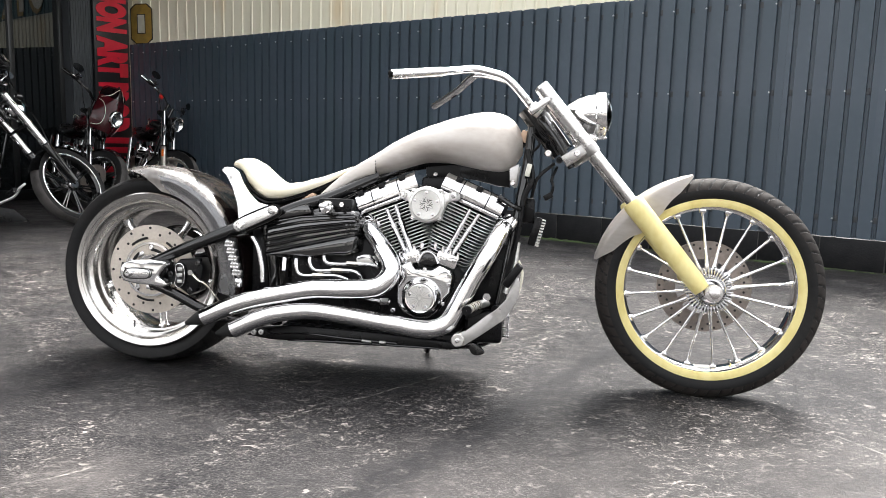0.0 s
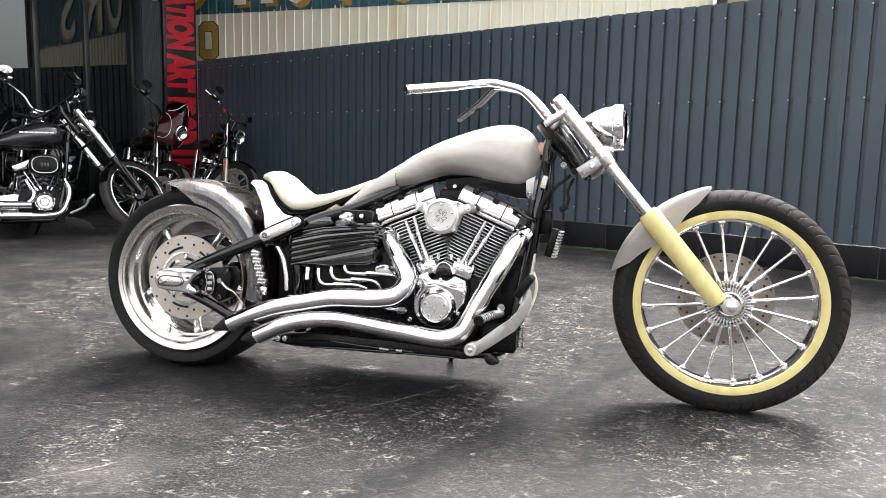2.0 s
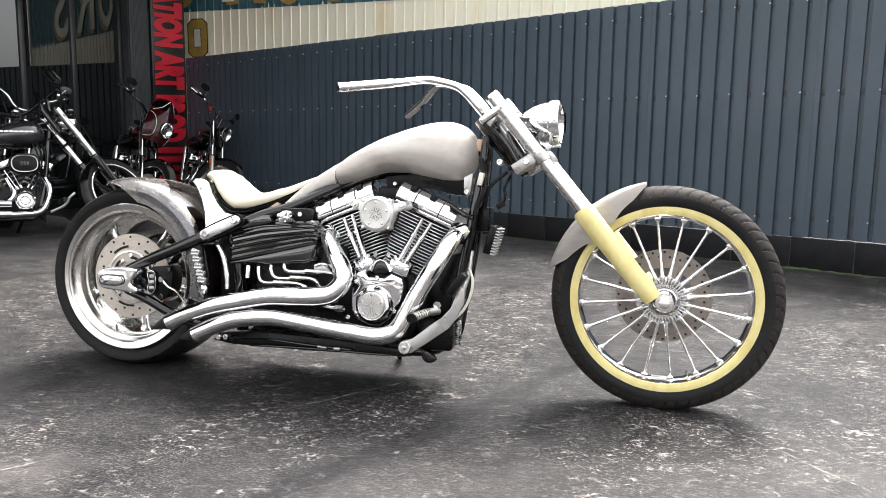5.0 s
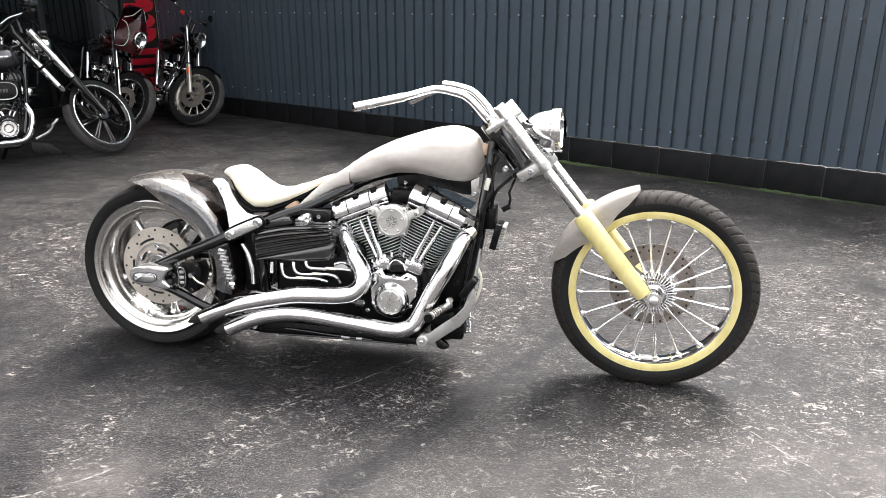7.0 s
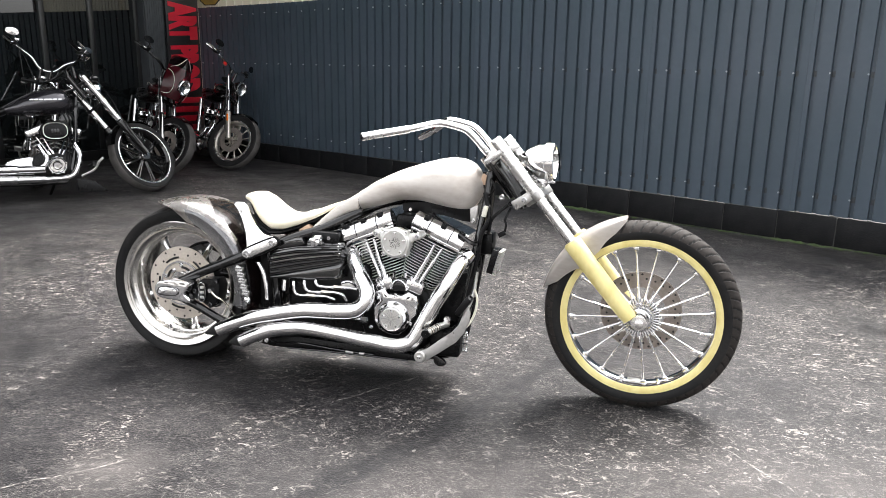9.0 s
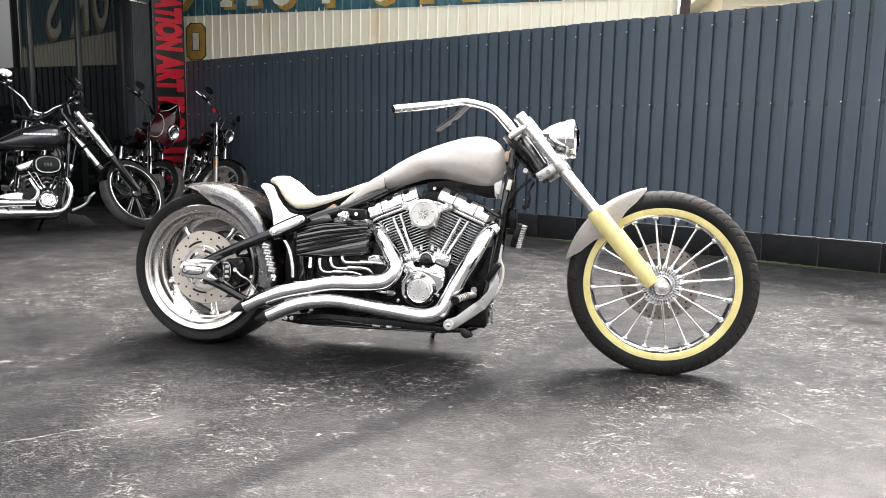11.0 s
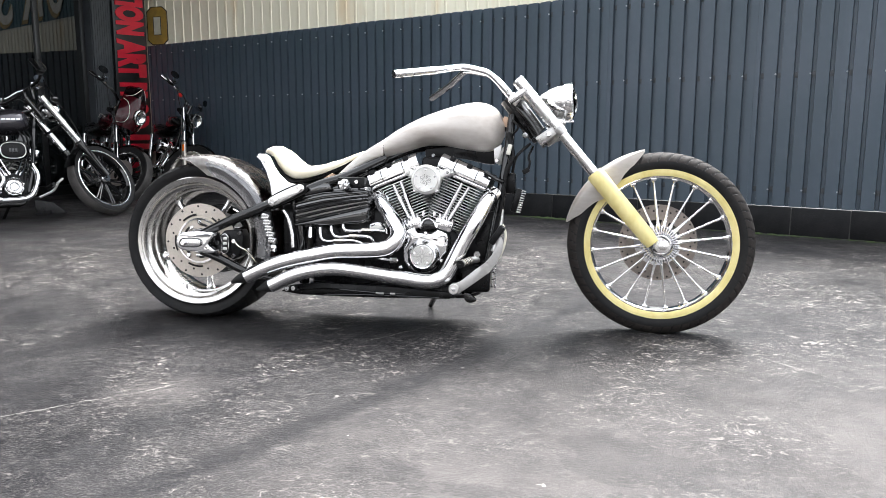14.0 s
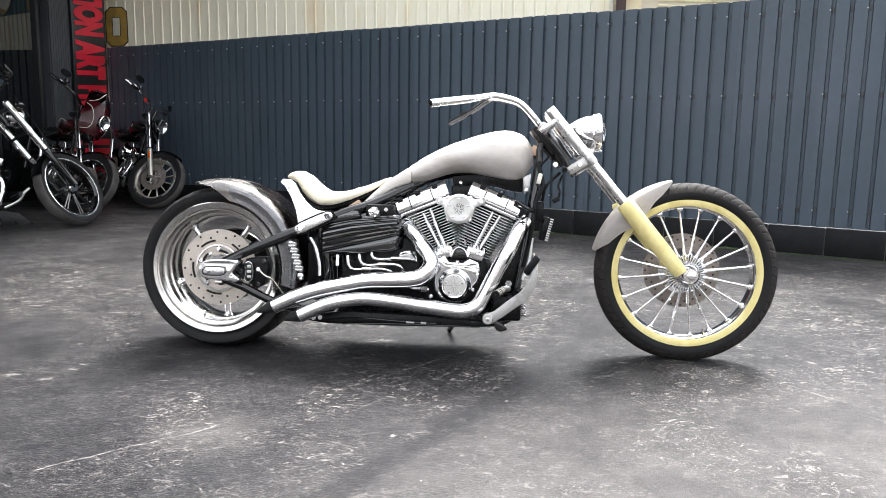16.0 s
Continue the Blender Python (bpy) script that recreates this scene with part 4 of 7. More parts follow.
# frame
frame_part = part("frame", tube([(0.318, 0, 0.80), (0.20, 0, 0.735), (-0.05, 0, 0.70), (-0.2, 0, 0.64), (-0.40, 0, 0.54)], 0.024, 14), BLACK_GLOSS, bike, "black steel frame")
part("tunnel_plate", plate([(-0.012, 0.71), (-0.012, 0.668), (-0.004, 0.648), (0.012, 0.640), (0.03, 0.644), (0.047, 0.655), (0.079, 0.662), (0.152, 0.651), (0.225, 0.634), (0.262, 0.632), (0.262, 0.71)], -0.014, 0.014, 0.004), BLACK_SATIN, frame_part)
part("bolt", bolt((0.021, -0.014, 0.666), 0.008, 0.006), CHROME, frame_part)
part("head_tube", tube([(0.305, 0, 0.885), (0.42, 0, 0.745)], 0.032, 20, smooth=False), BLACK_GLOSS, frame_part)
for s in (-1, 1):
    part("down_tube", tube([(0.325, s * 0.02, 0.82), (0.315, s * 0.05, 0.70), (0.287, s * 0.075, 0.50), (0.247, s * 0.09, 0.26), (0.225, s * 0.1, 0.16), (0.18, s * 0.105, 0.135)], 0.0145, 12), BLACK_GLOSS, frame_part)
    part("bottom_rail", tube([(0.19, s * 0.105, 0.135), (0.0, s * 0.108, 0.128), (-0.3, s * 0.11, 0.124), (-0.46, s * 0.12, 0.128)], 0.015, 12), BLACK_GLOSS, frame_part)
    part("seat_rail", tube([(-0.16, s * 0.05, 0.652), (-0.30, s * 0.10, 0.580), (-0.40, s * 0.135, 0.544), (-0.52, s * 0.15, 0.492), (-0.60, s * 0.155, 0.462)], 0.0185, 14), BLACK_GLOSS, frame_part)
part("seat_post", tube([(-0.505, -0.13, 0.49), (-0.485, -0.13, 0.40), (-0.475, -0.125, 0.30), (-0.47, -0.11, 0.16)], 0.02, 12), BLACK_GLOSS, frame_part)
part("seat_post", tube([(-0.505, 0.13, 0.49), (-0.485, 0.13, 0.40), (-0.475, 0.125, 0.30), (-0.47, 0.11, 0.16)], 0.02, 12), BLACK_GLOSS, frame_part)
part("cross_plate", box(-0.56, -0.49, -0.11, 0.11, 0.25, 0.47, 0.01), BLACK_SATIN, frame_part)
# swingarm
swing = part("swingarm", tube([(-0.555, -0.165, 0.482), (-0.62, -0.178, 0.452), (-0.76, -0.19, 0.392), (-0.875, -0.19, 0.338)], [0.02, 0.02, 0.0185, 0.017], 14), BLACK_GLOSS, bike, "black triangular swingarm")
part("upper_tube", tube([(-0.555, 0.165, 0.482), (-0.62, 0.178, 0.452), (-0.76, 0.19, 0.392), (-0.875, 0.19, 0.338)], [0.02, 0.02, 0.0185, 0.017], 14), BLACK_GLOSS, swing)
for s in (-1, 1):
    part("lower_tube", tube([(-0.86, s * 0.19, 0.280), (-0.78, s * 0.19, 0.250), (-0.65, s * 0.18, 0.190), (-0.52, s * 0.15, 0.16)], 0.016, 12), BLACK_GLOSS, swing)
    cov = [(-0.937, 0.316), (-0.932, 0.336), (-0.914, 0.352), (-0.87, 0.358), (-0.80, 0.357), (-0.784, 0.350), (-0.795, 0.328), (-0.806, 0.306), (-0.782, 0.288), (-0.792, 0.276), (-0.84, 0.280), (-0.90, 0.284), (-0.927, 0.294)]
    part("axle_cover", plate(smooth_outline(cov, 3), s * 0.248, s * 0.185, 0.007, 4), CHROME, swing, "chrome axle cover")
    slot = [(-0.918, 0.312), (-0.905, 0.300), (-0.845, 0.301), (-0.832, 0.315), (-0.844, 0.330), (-0.905, 0.330)]
    part("cover_slot", plate(smooth_outline(slot, 4), s * 0.2545, s * 0.245, 0.003), CHROME, swing)
    lp = smooth_outline(slot, 4)
    part("slot_groove", tube([(x, s * 0.2545, z) for x, z in [*lp, lp[0]]], 0.0016, 6, per=1), DARK, swing)
    part("axle_nut", bolt((-0.902, s * 0.2545, 0.315), 0.011, 0.009, s), CHROME, swing)
cal = [(-0.812, 0.312), (-0.792, 0.336), (-0.765, 0.362), (-0.700, 0.367), (-0.688, 0.340), (-0.692, 0.300), (-0.706, 0.262), (-0.732, 0.248), (-0.765, 0.270), (-0.795, 0.290)]
caliper = part("brake_caliper", plate(cal, -0.192, -0.128, 0.005, 3), BLACK_SATIN, swing, "black four-piston brake caliper")
badge = [(-0.776, 0.338), (-0.762, 0.349), (-0.748, 0.340), (-0.744, 0.312), (-0.748, 0.284), (-0.763, 0.272), (-0.776, 0.284), (-0.771, 0.312)]
part("badge", plate(smooth_outline(badge, 3), -0.2, -0.19, 0.002), BLACK_GLOSS, caliper)
part("badge_rim", tube([(*(q[0],), -0.2, q[1]) for q in smooth_outline(badge, 3)] + [(badge[0][0], -0.2, badge[0][1])], 0.0018, 6, per=1), CHROME, caliper)
for z in (0.292, 0.312, 0.331):
    part("badge_bar", box(-0.767, -0.751, -0.2035, -0.2, z - 0.005, z + 0.005, 0.001), CAST, caliper)
part("brake_hose", tube([(-0.725, -0.2, 0.325), (-0.70, -0.2, 0.30), (-0.672, -0.195, 0.285), (-0.645, -0.18, 0.245), (-0.62, -0.16, 0.20)], 0.004, 8), BRASS_PIPE, caliper)
for p in ((-0.794, 0.313), (-0.727, 0.264), (-0.703, 0.352)):
    part("caliper_bolt", bolt((p[0], -0.192, p[1]), 0.0095, 0.008), BLACK_GLOSS, caliper)
part("hose_nut", lathe([(-0.207, 0.001), (-0.207, 0.009), (-0.19, 0.009)], 6, (-0.722, 0, 0.322)), CHROME, caliper)
# chromed strut covers in front of the wheel
ch = part("chain_guard_plate", tube([(-0.589, -0.195, 0.436), (-0.582, -0.197, 0.39), (-0.571, -0.197, 0.345), (-0.562, -0.195, 0.312)], 0.0155, 10), BLACK_SATIN, bike, "black bracket with knurled chrome plates")
for k in range(5):
    part("knurled_plate", moved(box(-0.0145, 0.0145, -0.006, 0.006, -0.0107, 0.0107, 0.002), pose(-0.589 + k * 0.0065, -0.212, 0.419 - k * 0.0222, 0, 16, 0)), TREE_STEEL, ch)
    for q in range(6):
        part("knurl", moved(box(-0.0036, 0.0036, -0.010, -0.005, -0.0036, 0.0036, 0.001), pose(-0.589 + k * 0.0065 + (q % 3 - 1) * 0.0092, -0.212, 0.419 - k * 0.0222 + (q // 3 - 0.5) * 0.0105, 0, 16 + 25 * (q + k), 0)), CHROME, ch)
part("lower_joint", tube([(-0.566, -0.205, 0.312), (-0.560, -0.205, 0.302), (-0.556, -0.205, 0.286)], [0.010, 0.014, 0.010], 10), CHROME, ch)
part("cover_strip", grid_mesh([[(x - 0.0095 * math.cos(a) - 0.002, -0.17 - 0.012 * math.sin(a), z) for a in np.linspace(0, math.pi, 8)] for x, z in spline([(-0.532, 0.445), (-0.514, 0.415), (-0.502, 0.375), (-0.496, 0.34), (-0.493, 0.302)], 4)]),
     CHROME, bike, "curved chrome frame cover")

# black ribbed oil tank cover
cover_o = [(-0.500, 0.482), (-0.45, 0.515), (-0.345, 0.547), (-0.325, 0.522), (-0.215, 0.545), (-0.192, 0.51), (-0.205, 0.44), (-0.28, 0.402), (-0.384, 0.385), (-0.461, 0.372), (-0.49, 0.40)]
oil = part("oil_tank", plate([(x + 0.02, z) for x, z in cover_o[:4]] + [(-0.23, 0.50), (-0.225, 0.44), *cover_o[7:]], -0.135, 0.165, 0.012, 3), OIL_BLACK, bike, "glossy black ribbed oil tank cover")
OIL_TOP = [(-0.502, 0.492), (-0.476, 0.503), (-0.379, 0.524), (-0.29, 0.530), (-0.215, 0.534), (-0.186, 0.524)]
OIL_MID = [(-0.502, 0.388), (-0.471, 0.395), (-0.29, 0.440), (-0.215, 0.458), (-0.186, 0.460)]
OIL_LOW = [(-0.502, 0.384), (-0.471, 0.386), (-0.343, 0.388), (-0.225, 0.400), (-0.186, 0.412)]
rows = []
for x in np.linspace(-0.502, -0.186, 44):
    turn_in = 0.060 * (1 - math.sqrt(max(0, 1 - (max(0, x + 0.232) / 0.0465) ** 2))) + 0.018 * max(0, (-0.488 - x) / 0.014) ** 2
    lo, mi, hi = curve_at(OIL_LOW, x), curve_at(OIL_MID, x), curve_at(OIL_TOP, x)
    row = [(x, -0.06, lo), (x, -0.158 + turn_in, lo)]
    row += [(x, -0.163 + turn_in - 0.004 * math.sin(math.pi * k / 6), lo + (mi - lo) * (k + 0.5) / 6) for k in range(6)]
    for k in range(48):
        v = (k + 0.5) / 48
        rib = max(0, math.sin(2 * math.pi * 6 * v - 0.9)) ** 0.5
        row.append((x, -0.160 + turn_in - 0.0085 * rib * min(1, (x + 0.502) / 0.01) + 0.012 * v**4, mi + (hi - mi) * v))
    row += [(x, -0.140 + turn_in, hi + 0.004), (x, -0.06, hi + 0.006)]
    rows.append(row)
part("ribbed_shell", grid_mesh(rows), OIL_BLACK, oil)
part("top_step", plate([(-0.466, 0.517), (-0.378, 0.549), (-0.355, 0.549), (-0.342, 0.527), (-0.352, 0.523), (-0.45, 0.502)], -0.166, -0.1, 0.005), OIL_BLACK, oil)
part("cap_block", box(-0.33, -0.22, -0.145, -0.08, 0.515, 0.575, 0.01), BLACK_SATIN, oil)
part("hex_fitting", lathe([(-0.165, 0.001), (-0.165, 0.008), (-0.14, 0.008)], 6, (-0.248, 0, 0.556)), CHROME, oil)
part("filler_cap", lathe([(-0.195, 0.001), (-0.195, 0.017), (-0.188, 0.021), (-0.15, 0.021)], 20, (-0.290, 0, 0.545)), CHROME, oil)
part("cap_wing", moved(box(-0.007, 0.007, -0.203, -0.19, -0.02, 0.02, 0.003), pose(-0.29, 0, 0.545, 0, 20, 0)), CHROME, oil)
part("cap_grip", moved(box(-0.02, 0.02, -0.203, -0.19, -0.007, 0.007, 0.003), pose(-0.29, 0, 0.545, 0, 20, 0)), CHROME, oil)
for pts in ([(-0.393, -0.15, 0.39), (-0.391, -0.158, 0.365), (-0.385, -0.16, 0.338), (-0.366, -0.16, 0.328), (-0.33, -0.16, 0.329), (-0.26, -0.16, 0.332), (-0.225, -0.15, 0.322)],
            [(-0.348, -0.15, 0.395), (-0.347, -0.158, 0.375), (-0.339, -0.16, 0.354), (-0.318, -0.16, 0.345), (-0.27, -0.16, 0.348), (-0.221, -0.16, 0.351), (-0.192, -0.158, 0.344), (-0.178, -0.15, 0.322)],
            [(-0.302, -0.15, 0.40), (-0.300, -0.158, 0.385), (-0.292, -0.16, 0.373), (-0.27, -0.16, 0.369), (-0.22, -0.16, 0.371), (-0.168, -0.16, 0.374), (-0.13, -0.15, 0.37)]):
    p = part("oil_pipe", tube(pts, 0.0068, 10), CHROME, oil, "bent plated oil pipe")
    part("pipe_nut", lathe([(-0.018, 0.009), (0.018, 0.009)], 6, (pts[4][0] + 0.012, pts[4][1], pts[4][2] + 0.001), axis="X"), BRASS_PIPE, p)
part("fitting_block", moved(box(-0.03, 0.03, -0.165, -0.12, -0.010, 0.010, 0.004), pose(-0.165, 0, 0.386, 0, -8, 0)), CAST, oil)
part("fitting_arm", tube([(-0.19, -0.165, 0.392), (-0.16, -0.168, 0.400), (-0.138, -0.16, 0.384), (-0.13, -0.15, 0.365)], 0.006, 8), CHROME, oil)
for x, z in ((-0.393, 0.392), (-0.348, 0.397), (-0.302, 0.402)):
    part("hose_clamp", tube([(x, -0.15, z - 0.012), (x, -0.15, z + 0.008)], 0.0105, 12, smooth=False), BLACK_SATIN, oil)
part("hose_bulb", tube([(-0.432, -0.15, 0.38), (-0.432, -0.155, 0.34)], 0.009, 10, smooth=False), CHROME, oil)
part("gearbox", box(-0.44, -0.1, -0.115, 0.14, 0.14, 0.46, 0.025, 3), BLACK_SATIN, bike, "black gearbox housing")

# engine
case_o = [(-0.12, 0.20), (-0.135, 0.30), (-0.10, 0.37), (-0.02, 0.41), (0.07, 0.405), (0.14, 0.36), (0.165, 0.28), (0.14, 0.18), (0.06, 0.145), (-0.06, 0.145)]
engine = part("engine", plate(smooth_outline(case_o, 4), -0.125, 0.13, 0.02, 3), BLACK_SATIN, bike, "black and chrome air-cooled V-twin engine")
nose = [(-0.078, 0.360), (-0.062, 0.340), (-0.060, 0.262), (-0.040, 0.232), (0.0, 0.214), (0.04, 0.216), (0.066, 0.240), (0.088, 0.280), (0.104, 0.298), (0.110, 0.346), (0.102, 0.368), (0.067, 0.382), (0.046, 0.367), (-0.005, 0.368), (-0.022, 0.388), (-0.066, 0.374)]
part("cover_gasket", plate([(0.027 + (x - 0.027) * 1.035, 0.30 + (z - 0.30) * 1.045) for x, z in nose], -0.160, -0.118, 0.003), BLACK_SATIN, engine)
nc = part("cam_cover", plate(nose, -0.178, -0.12, 0.008, 3), CHROME, engine, "chrome cam cover")
part("nose_cone", lathe([(-0.170, 0.064), (-0.182, 0.061), (-0.194, 0.053), (-0.201, 0.046), (-0.2, 0.040), (-0.198, 0.001)], 48, (0.016, 0, 0.283)), CHROME, nc)
bd = part("timer_cover", lathe([(-0.198, 0.0410), (-0.206, 0.0405), (-0.207, 0.038), (-0.204, 0.0365), (-0.204, 0.001)], 48, (0.016, 0, 0.283)), CAST, nc, "engraved round timer cover")
for k in range(5):
    a = radians(90 + 72 * k)
    part("bolt", bolt((0.016 + 0.032 * math.cos(a), -0.204, 0.283 + 0.032 * math.sin(a)), 0.0045, 0.003), CHROME, bd)
for k in range(20):
    a = 2 * math.pi * k / 20 + 0.06 * (k % 2)
    part("engraved_ray", moved(box(0.005, 0.025 if k % 2 else 0.037, -0.0008, 0.0008, -0.0007 - 0.0006 * (k % 5 == 0), 0.0007 + 0.0006 * (k % 5 == 0)), Matrix.Translation((0.016, -0.2046, 0.283)) @ Matrix.Rotation(a, 4, "Y")), TREE_STEEL, bd)
for p in ((-0.045, 0.352), (0.1, 0.352), (-0.028, 0.25), (0.085, 0.266), (0.024, 0.368), (0.101, 0.325)):
    part("bolt", bolt((p[0], -0.178, p[1]), 0.0065, 0.005), CHROME, nc)
for x in (-0.026, 0.088):
    tb = part("tappet_block", moved(box(-0.034, 0.034, -0.165, -0.10, -0.018, 0.022, 0.005), pose(x, 0, 0.398, 0, 18 if x > 0.03 else -18, 0)), CHROME, engine)
    for k in (-1, 1):
        part("bolt", bolt((x + k * 0.024, -0.165, 0.396), 0.005, 0.004), CHROME, tb)
    for k in range(4):
        c = Vector((x - 0.036 + 0.024 * k, -0.158 - 0.004 * (k % 2), 0.402 + (0.010 * k if x < 0.03 else 0.030 - 0.010 * k)))
        part("hex_head", tube([c, c + Vector((0, 0, 0.017))], 0.0055, 6, smooth=False), CHROME, tb)
part("front_mount", plate([(0.13, 0.15), (0.235, 0.145), (0.262, 0.30), (0.285, 0.46), (0.22, 0.44), (0.15, 0.34)], -0.07, 0.07, 0.008), BLACK_SATIN, engine)
part("breather", plate(smooth_outline([(0.0, 0.385), (0.03, 0.378), (0.062, 0.387), (0.055, 0.41), (0.03, 0.42), (0.008, 0.41)], 3), -0.164, -0.12, 0.006), BLACK_GLOSS, engine)
part("breather_rim", tube([(0.0, -0.166, 0.386), (0.012, -0.166, 0.412), (0.03, -0.166, 0.422), (0.05, -0.166, 0.412), (0.062, -0.166, 0.387)], 0.004, 8), CHROME, engine)


def finned(axis_deg, name):
    """One cylinder, its base at the crank, standing at an angle in the bike's plane."""
    m = Matrix.Translation((0.018, 0, 0.268)) @ Matrix.Rotation(radians(axis_deg), 4, "Y")
    cy = part(name, moved(lathe([(0.10, 0.056), (0.33, 0.056)], 32, axis="Z"), m), BLACK_SATIN, engine, "black finned cylinder with bright fin edges")
    zs = [0.122 + 0.0106 * k for k in range(19)]
    for k, z in enumerate(zs):
        head = k >= 14
        hx = 0.1 if head else 0.066 + 0.0020 * k
        hy = 0.1 if head else 0.083 + 0.0009 * k
        o = smooth_outline([(-hx, -hy * 0.55), (-hx * 0.8, -hy), (0, -hy * 1.03), (hx * 0.8, -hy), (hx, -hy * 0.55), (hx, hy * 0.55), (hx * 0.8, hy), (0, hy * 1.03), (-hx * 0.8, hy), (-hx, hy * 0.55)], 2)
        fin = moved(plate(o, -0.0014, 0.0014), pose(0, 0, z, 90, 0, 0))
        part("fin", moved(fin, m), BLACK_SATIN, cy, smooth=False)
        e = 1.004
        edge = grid_mesh([[(x * q, y * q, z + w) for x, y in o] for q, w in ((0.988, -0.0017), (e, -0.0015), (e, 0.0015), (0.988, 0.0017))], close_v=True)
        part("fin_edge", moved(edge, m), FIN_EDGE, cy, smooth=False)
    # rocker box: a thin base and a smooth cover in three lengths
    rb = part("rocker_box", moved(box(-0.100, 0.100, -0.104, 0.09, 0.322, 0.336, 0.003, 2), m), CHROME, engine, "chrome rocker box")
    way = 1 if axis_deg > 0 else -1
    arch = [(-0.110, 0.338)] + [(-0.066 - 0.045 * math.cos(w), 0.349 + 0.045 * math.sin(w)) for w in np.linspace(0, math.pi / 2, 12)]
    arch += [(-y, z) for y, z in arch[::-1]]
    inner = [(y * 0.975, 0.338 + (z - 0.338) * 0.965) for y, z in arch]
    # black filler behind the covers that shows as dark seams
    part("gasket", moved(moved(plate(inner, -0.1005, 0.1005), Matrix.Rotation(math.pi / 2, 4, "Z")), m), BLACK_SATIN, rb)
    for x0, x1 in ((-0.103, -0.0422), (-0.039, 0.0468), (0.050, 0.103)):
        piece = moved(plate(arch, -max(way * x0, way * x1), -min(way * x0, way * x1)), Matrix.Rotation(math.pi / 2, 4, "Z"))
        part("rocker_cover", moved(piece, m), CHROME, rb)
    for x in (-0.060, 0.010, 0.082):
        x *= way
        # black block standing in for a shaded bolt notch
        part("bolt_well", moved(box(x - 0.0105, x + 0.0105, -0.1015, -0.066, 0.372, 0.3950, 0.003), m), BLACK_SATIN, rb)
        part("rocker_bolt", moved(lathe([(0.38, 0.0048), (0.3955, 0.0048), (0.3965, 0.0001)], 10, (x, -0.088, 0), axis="Z"), m), CHROME, rb)


finned(22.5, "front_cylinder")
finned(-22.5, "rear_cylinder")
for a, b in (((-0.112, -0.125, 0.545), (-0.040, -0.145, 0.408)), ((-0.084, -0.128, 0.56), (-0.022, -0.15, 0.412)), ((0.150, -0.128, 0.556), (0.080, -0.15, 0.412)), ((0.178, -0.125, 0.542), (0.100, -0.145, 0.408))):
    A, B = Vector(a), Vector(b)
    pr = part("pushrod_tube", tube([A, A.lerp(B, 0.32), A.lerp(B, 0.33), A.lerp(B, 0.40), A.lerp(B, 0.41), B], [0.0065, 0.0065, 0.0105, 0.0105, 0.0084, 0.0084], 12, smooth=False), CHROME, engine, "chrome pushrod tube")
    part("seal_nut", tube([A.lerp(B, 0.9), B + (B - A) * 0.06], 0.013, 6, smooth=False), CHROME, pr)
# air cleaner
AC = (0.028, 0, 0.566)
out = []
for k in range(60):
    a = 2 * math.pi * k / 60
    lobe = 0.0545 + 0.0105 * max(0, math.cos(4 * (a - radians(45)))) ** 7
    out.append((AC[0] + lobe * math.cos(a), AC[2] + lobe * math.sin(a)))
air = part("air_cleaner", plate(out, -0.222, -0.182, 0.005, 3), CAST, bike, "round cast aluminium air cleaner with engraved cover")
part("filter_element", lathe([(-0.176, 0.055), (-0.158, 0.055)], 40, AC), BLACK_SATIN, air)
part("cover_ring", lathe([(-0.221, 0.0475), (-0.2265, 0.0465), (-0.2275, 0.0445), (-0.2235, 0.043), (-0.2225, 0.001)], 48, AC), CAST, air)
for k in range(5):
    a = radians(90 + 72 * k)
    part("inner_bolt", bolt((AC[0] + 0.036 * math.cos(a), -0.223, AC[2] + 0.036 * math.sin(a)), 0.0042, 0.002), BRUSHED, air)
for k in range(4):
    a = radians(45 + 90 * k)
    part("bolt", bolt((AC[0] + 0.058 * math.cos(a), -0.222, AC[2] + 0.058 * math.sin(a)), 0.0048, 0.004), CHROME, air)
for k in range(6):  # a carved knot of curls
    a = math.pi / 3 * k + 0.4
    for line, r0 in ((((0.005, 0.0), (0.011, 0.45), (0.018, 0.40), (0.025, 0.0)), 0.0010), (((0.009, -0.5), (0.015, -0.05), (0.022, 0.10)), 0.0008), (((0.014, 0.75), (0.019, 0.66), (0.022, 0.5)), 0.0007)):
        part("carved_curl", tube([(AC[0] + r * math.cos(a + w), -0.2226, AC[2] + r * math.sin(a + w)) for r, w in line], [r0] * (len(line) - 1) + [r0 * 0.3], 5, per=3), BLACK_SATIN, air)
for s, p in ((-1, (-0.047, 0.594)), (1, (0.106, 0.594))):
    arm = [(AC[0] + s * 0.030, AC[2] + 0.030), (p[0] - s * 0.012, p[1] + 0.010), (p[0] + s * 0.004, p[1] + 0.0135), (p[0] + s * 0.013, p[1]), (p[0] + s * 0.004, p[1] - 0.0135), (p[0] - s * 0.016, p[1] - 0.020), (AC[0] + s * 0.040, AC[2] - 0.030)]
    br = part("bracket", plate(arm, -0.203, -0.184, 0.004, 3), CAST, air)
    part("bracket_boss", lathe([(-0.208, 0.001), (-0.208, 0.011), (-0.205, 0.013), (-0.14, 0.014)], 20, (p[0], 0, p[1])), CAST, br)
    part("bracket_bolt", bolt((p[0], -0.208, p[1]), 0.007, 0.005), CHROME, br)
part("intake", tube([(0.018, -0.16, 0.545), (0.018, -0.05, 0.535), (0.018, 0.03, 0.53)], 0.036, 18), BLACK_SATIN, engine)
part("coil_cover", box(-0.01, 0.075, -0.10, 0.08, 0.60, 0.655, 0.012, 3), BLACK_SATIN, engine)
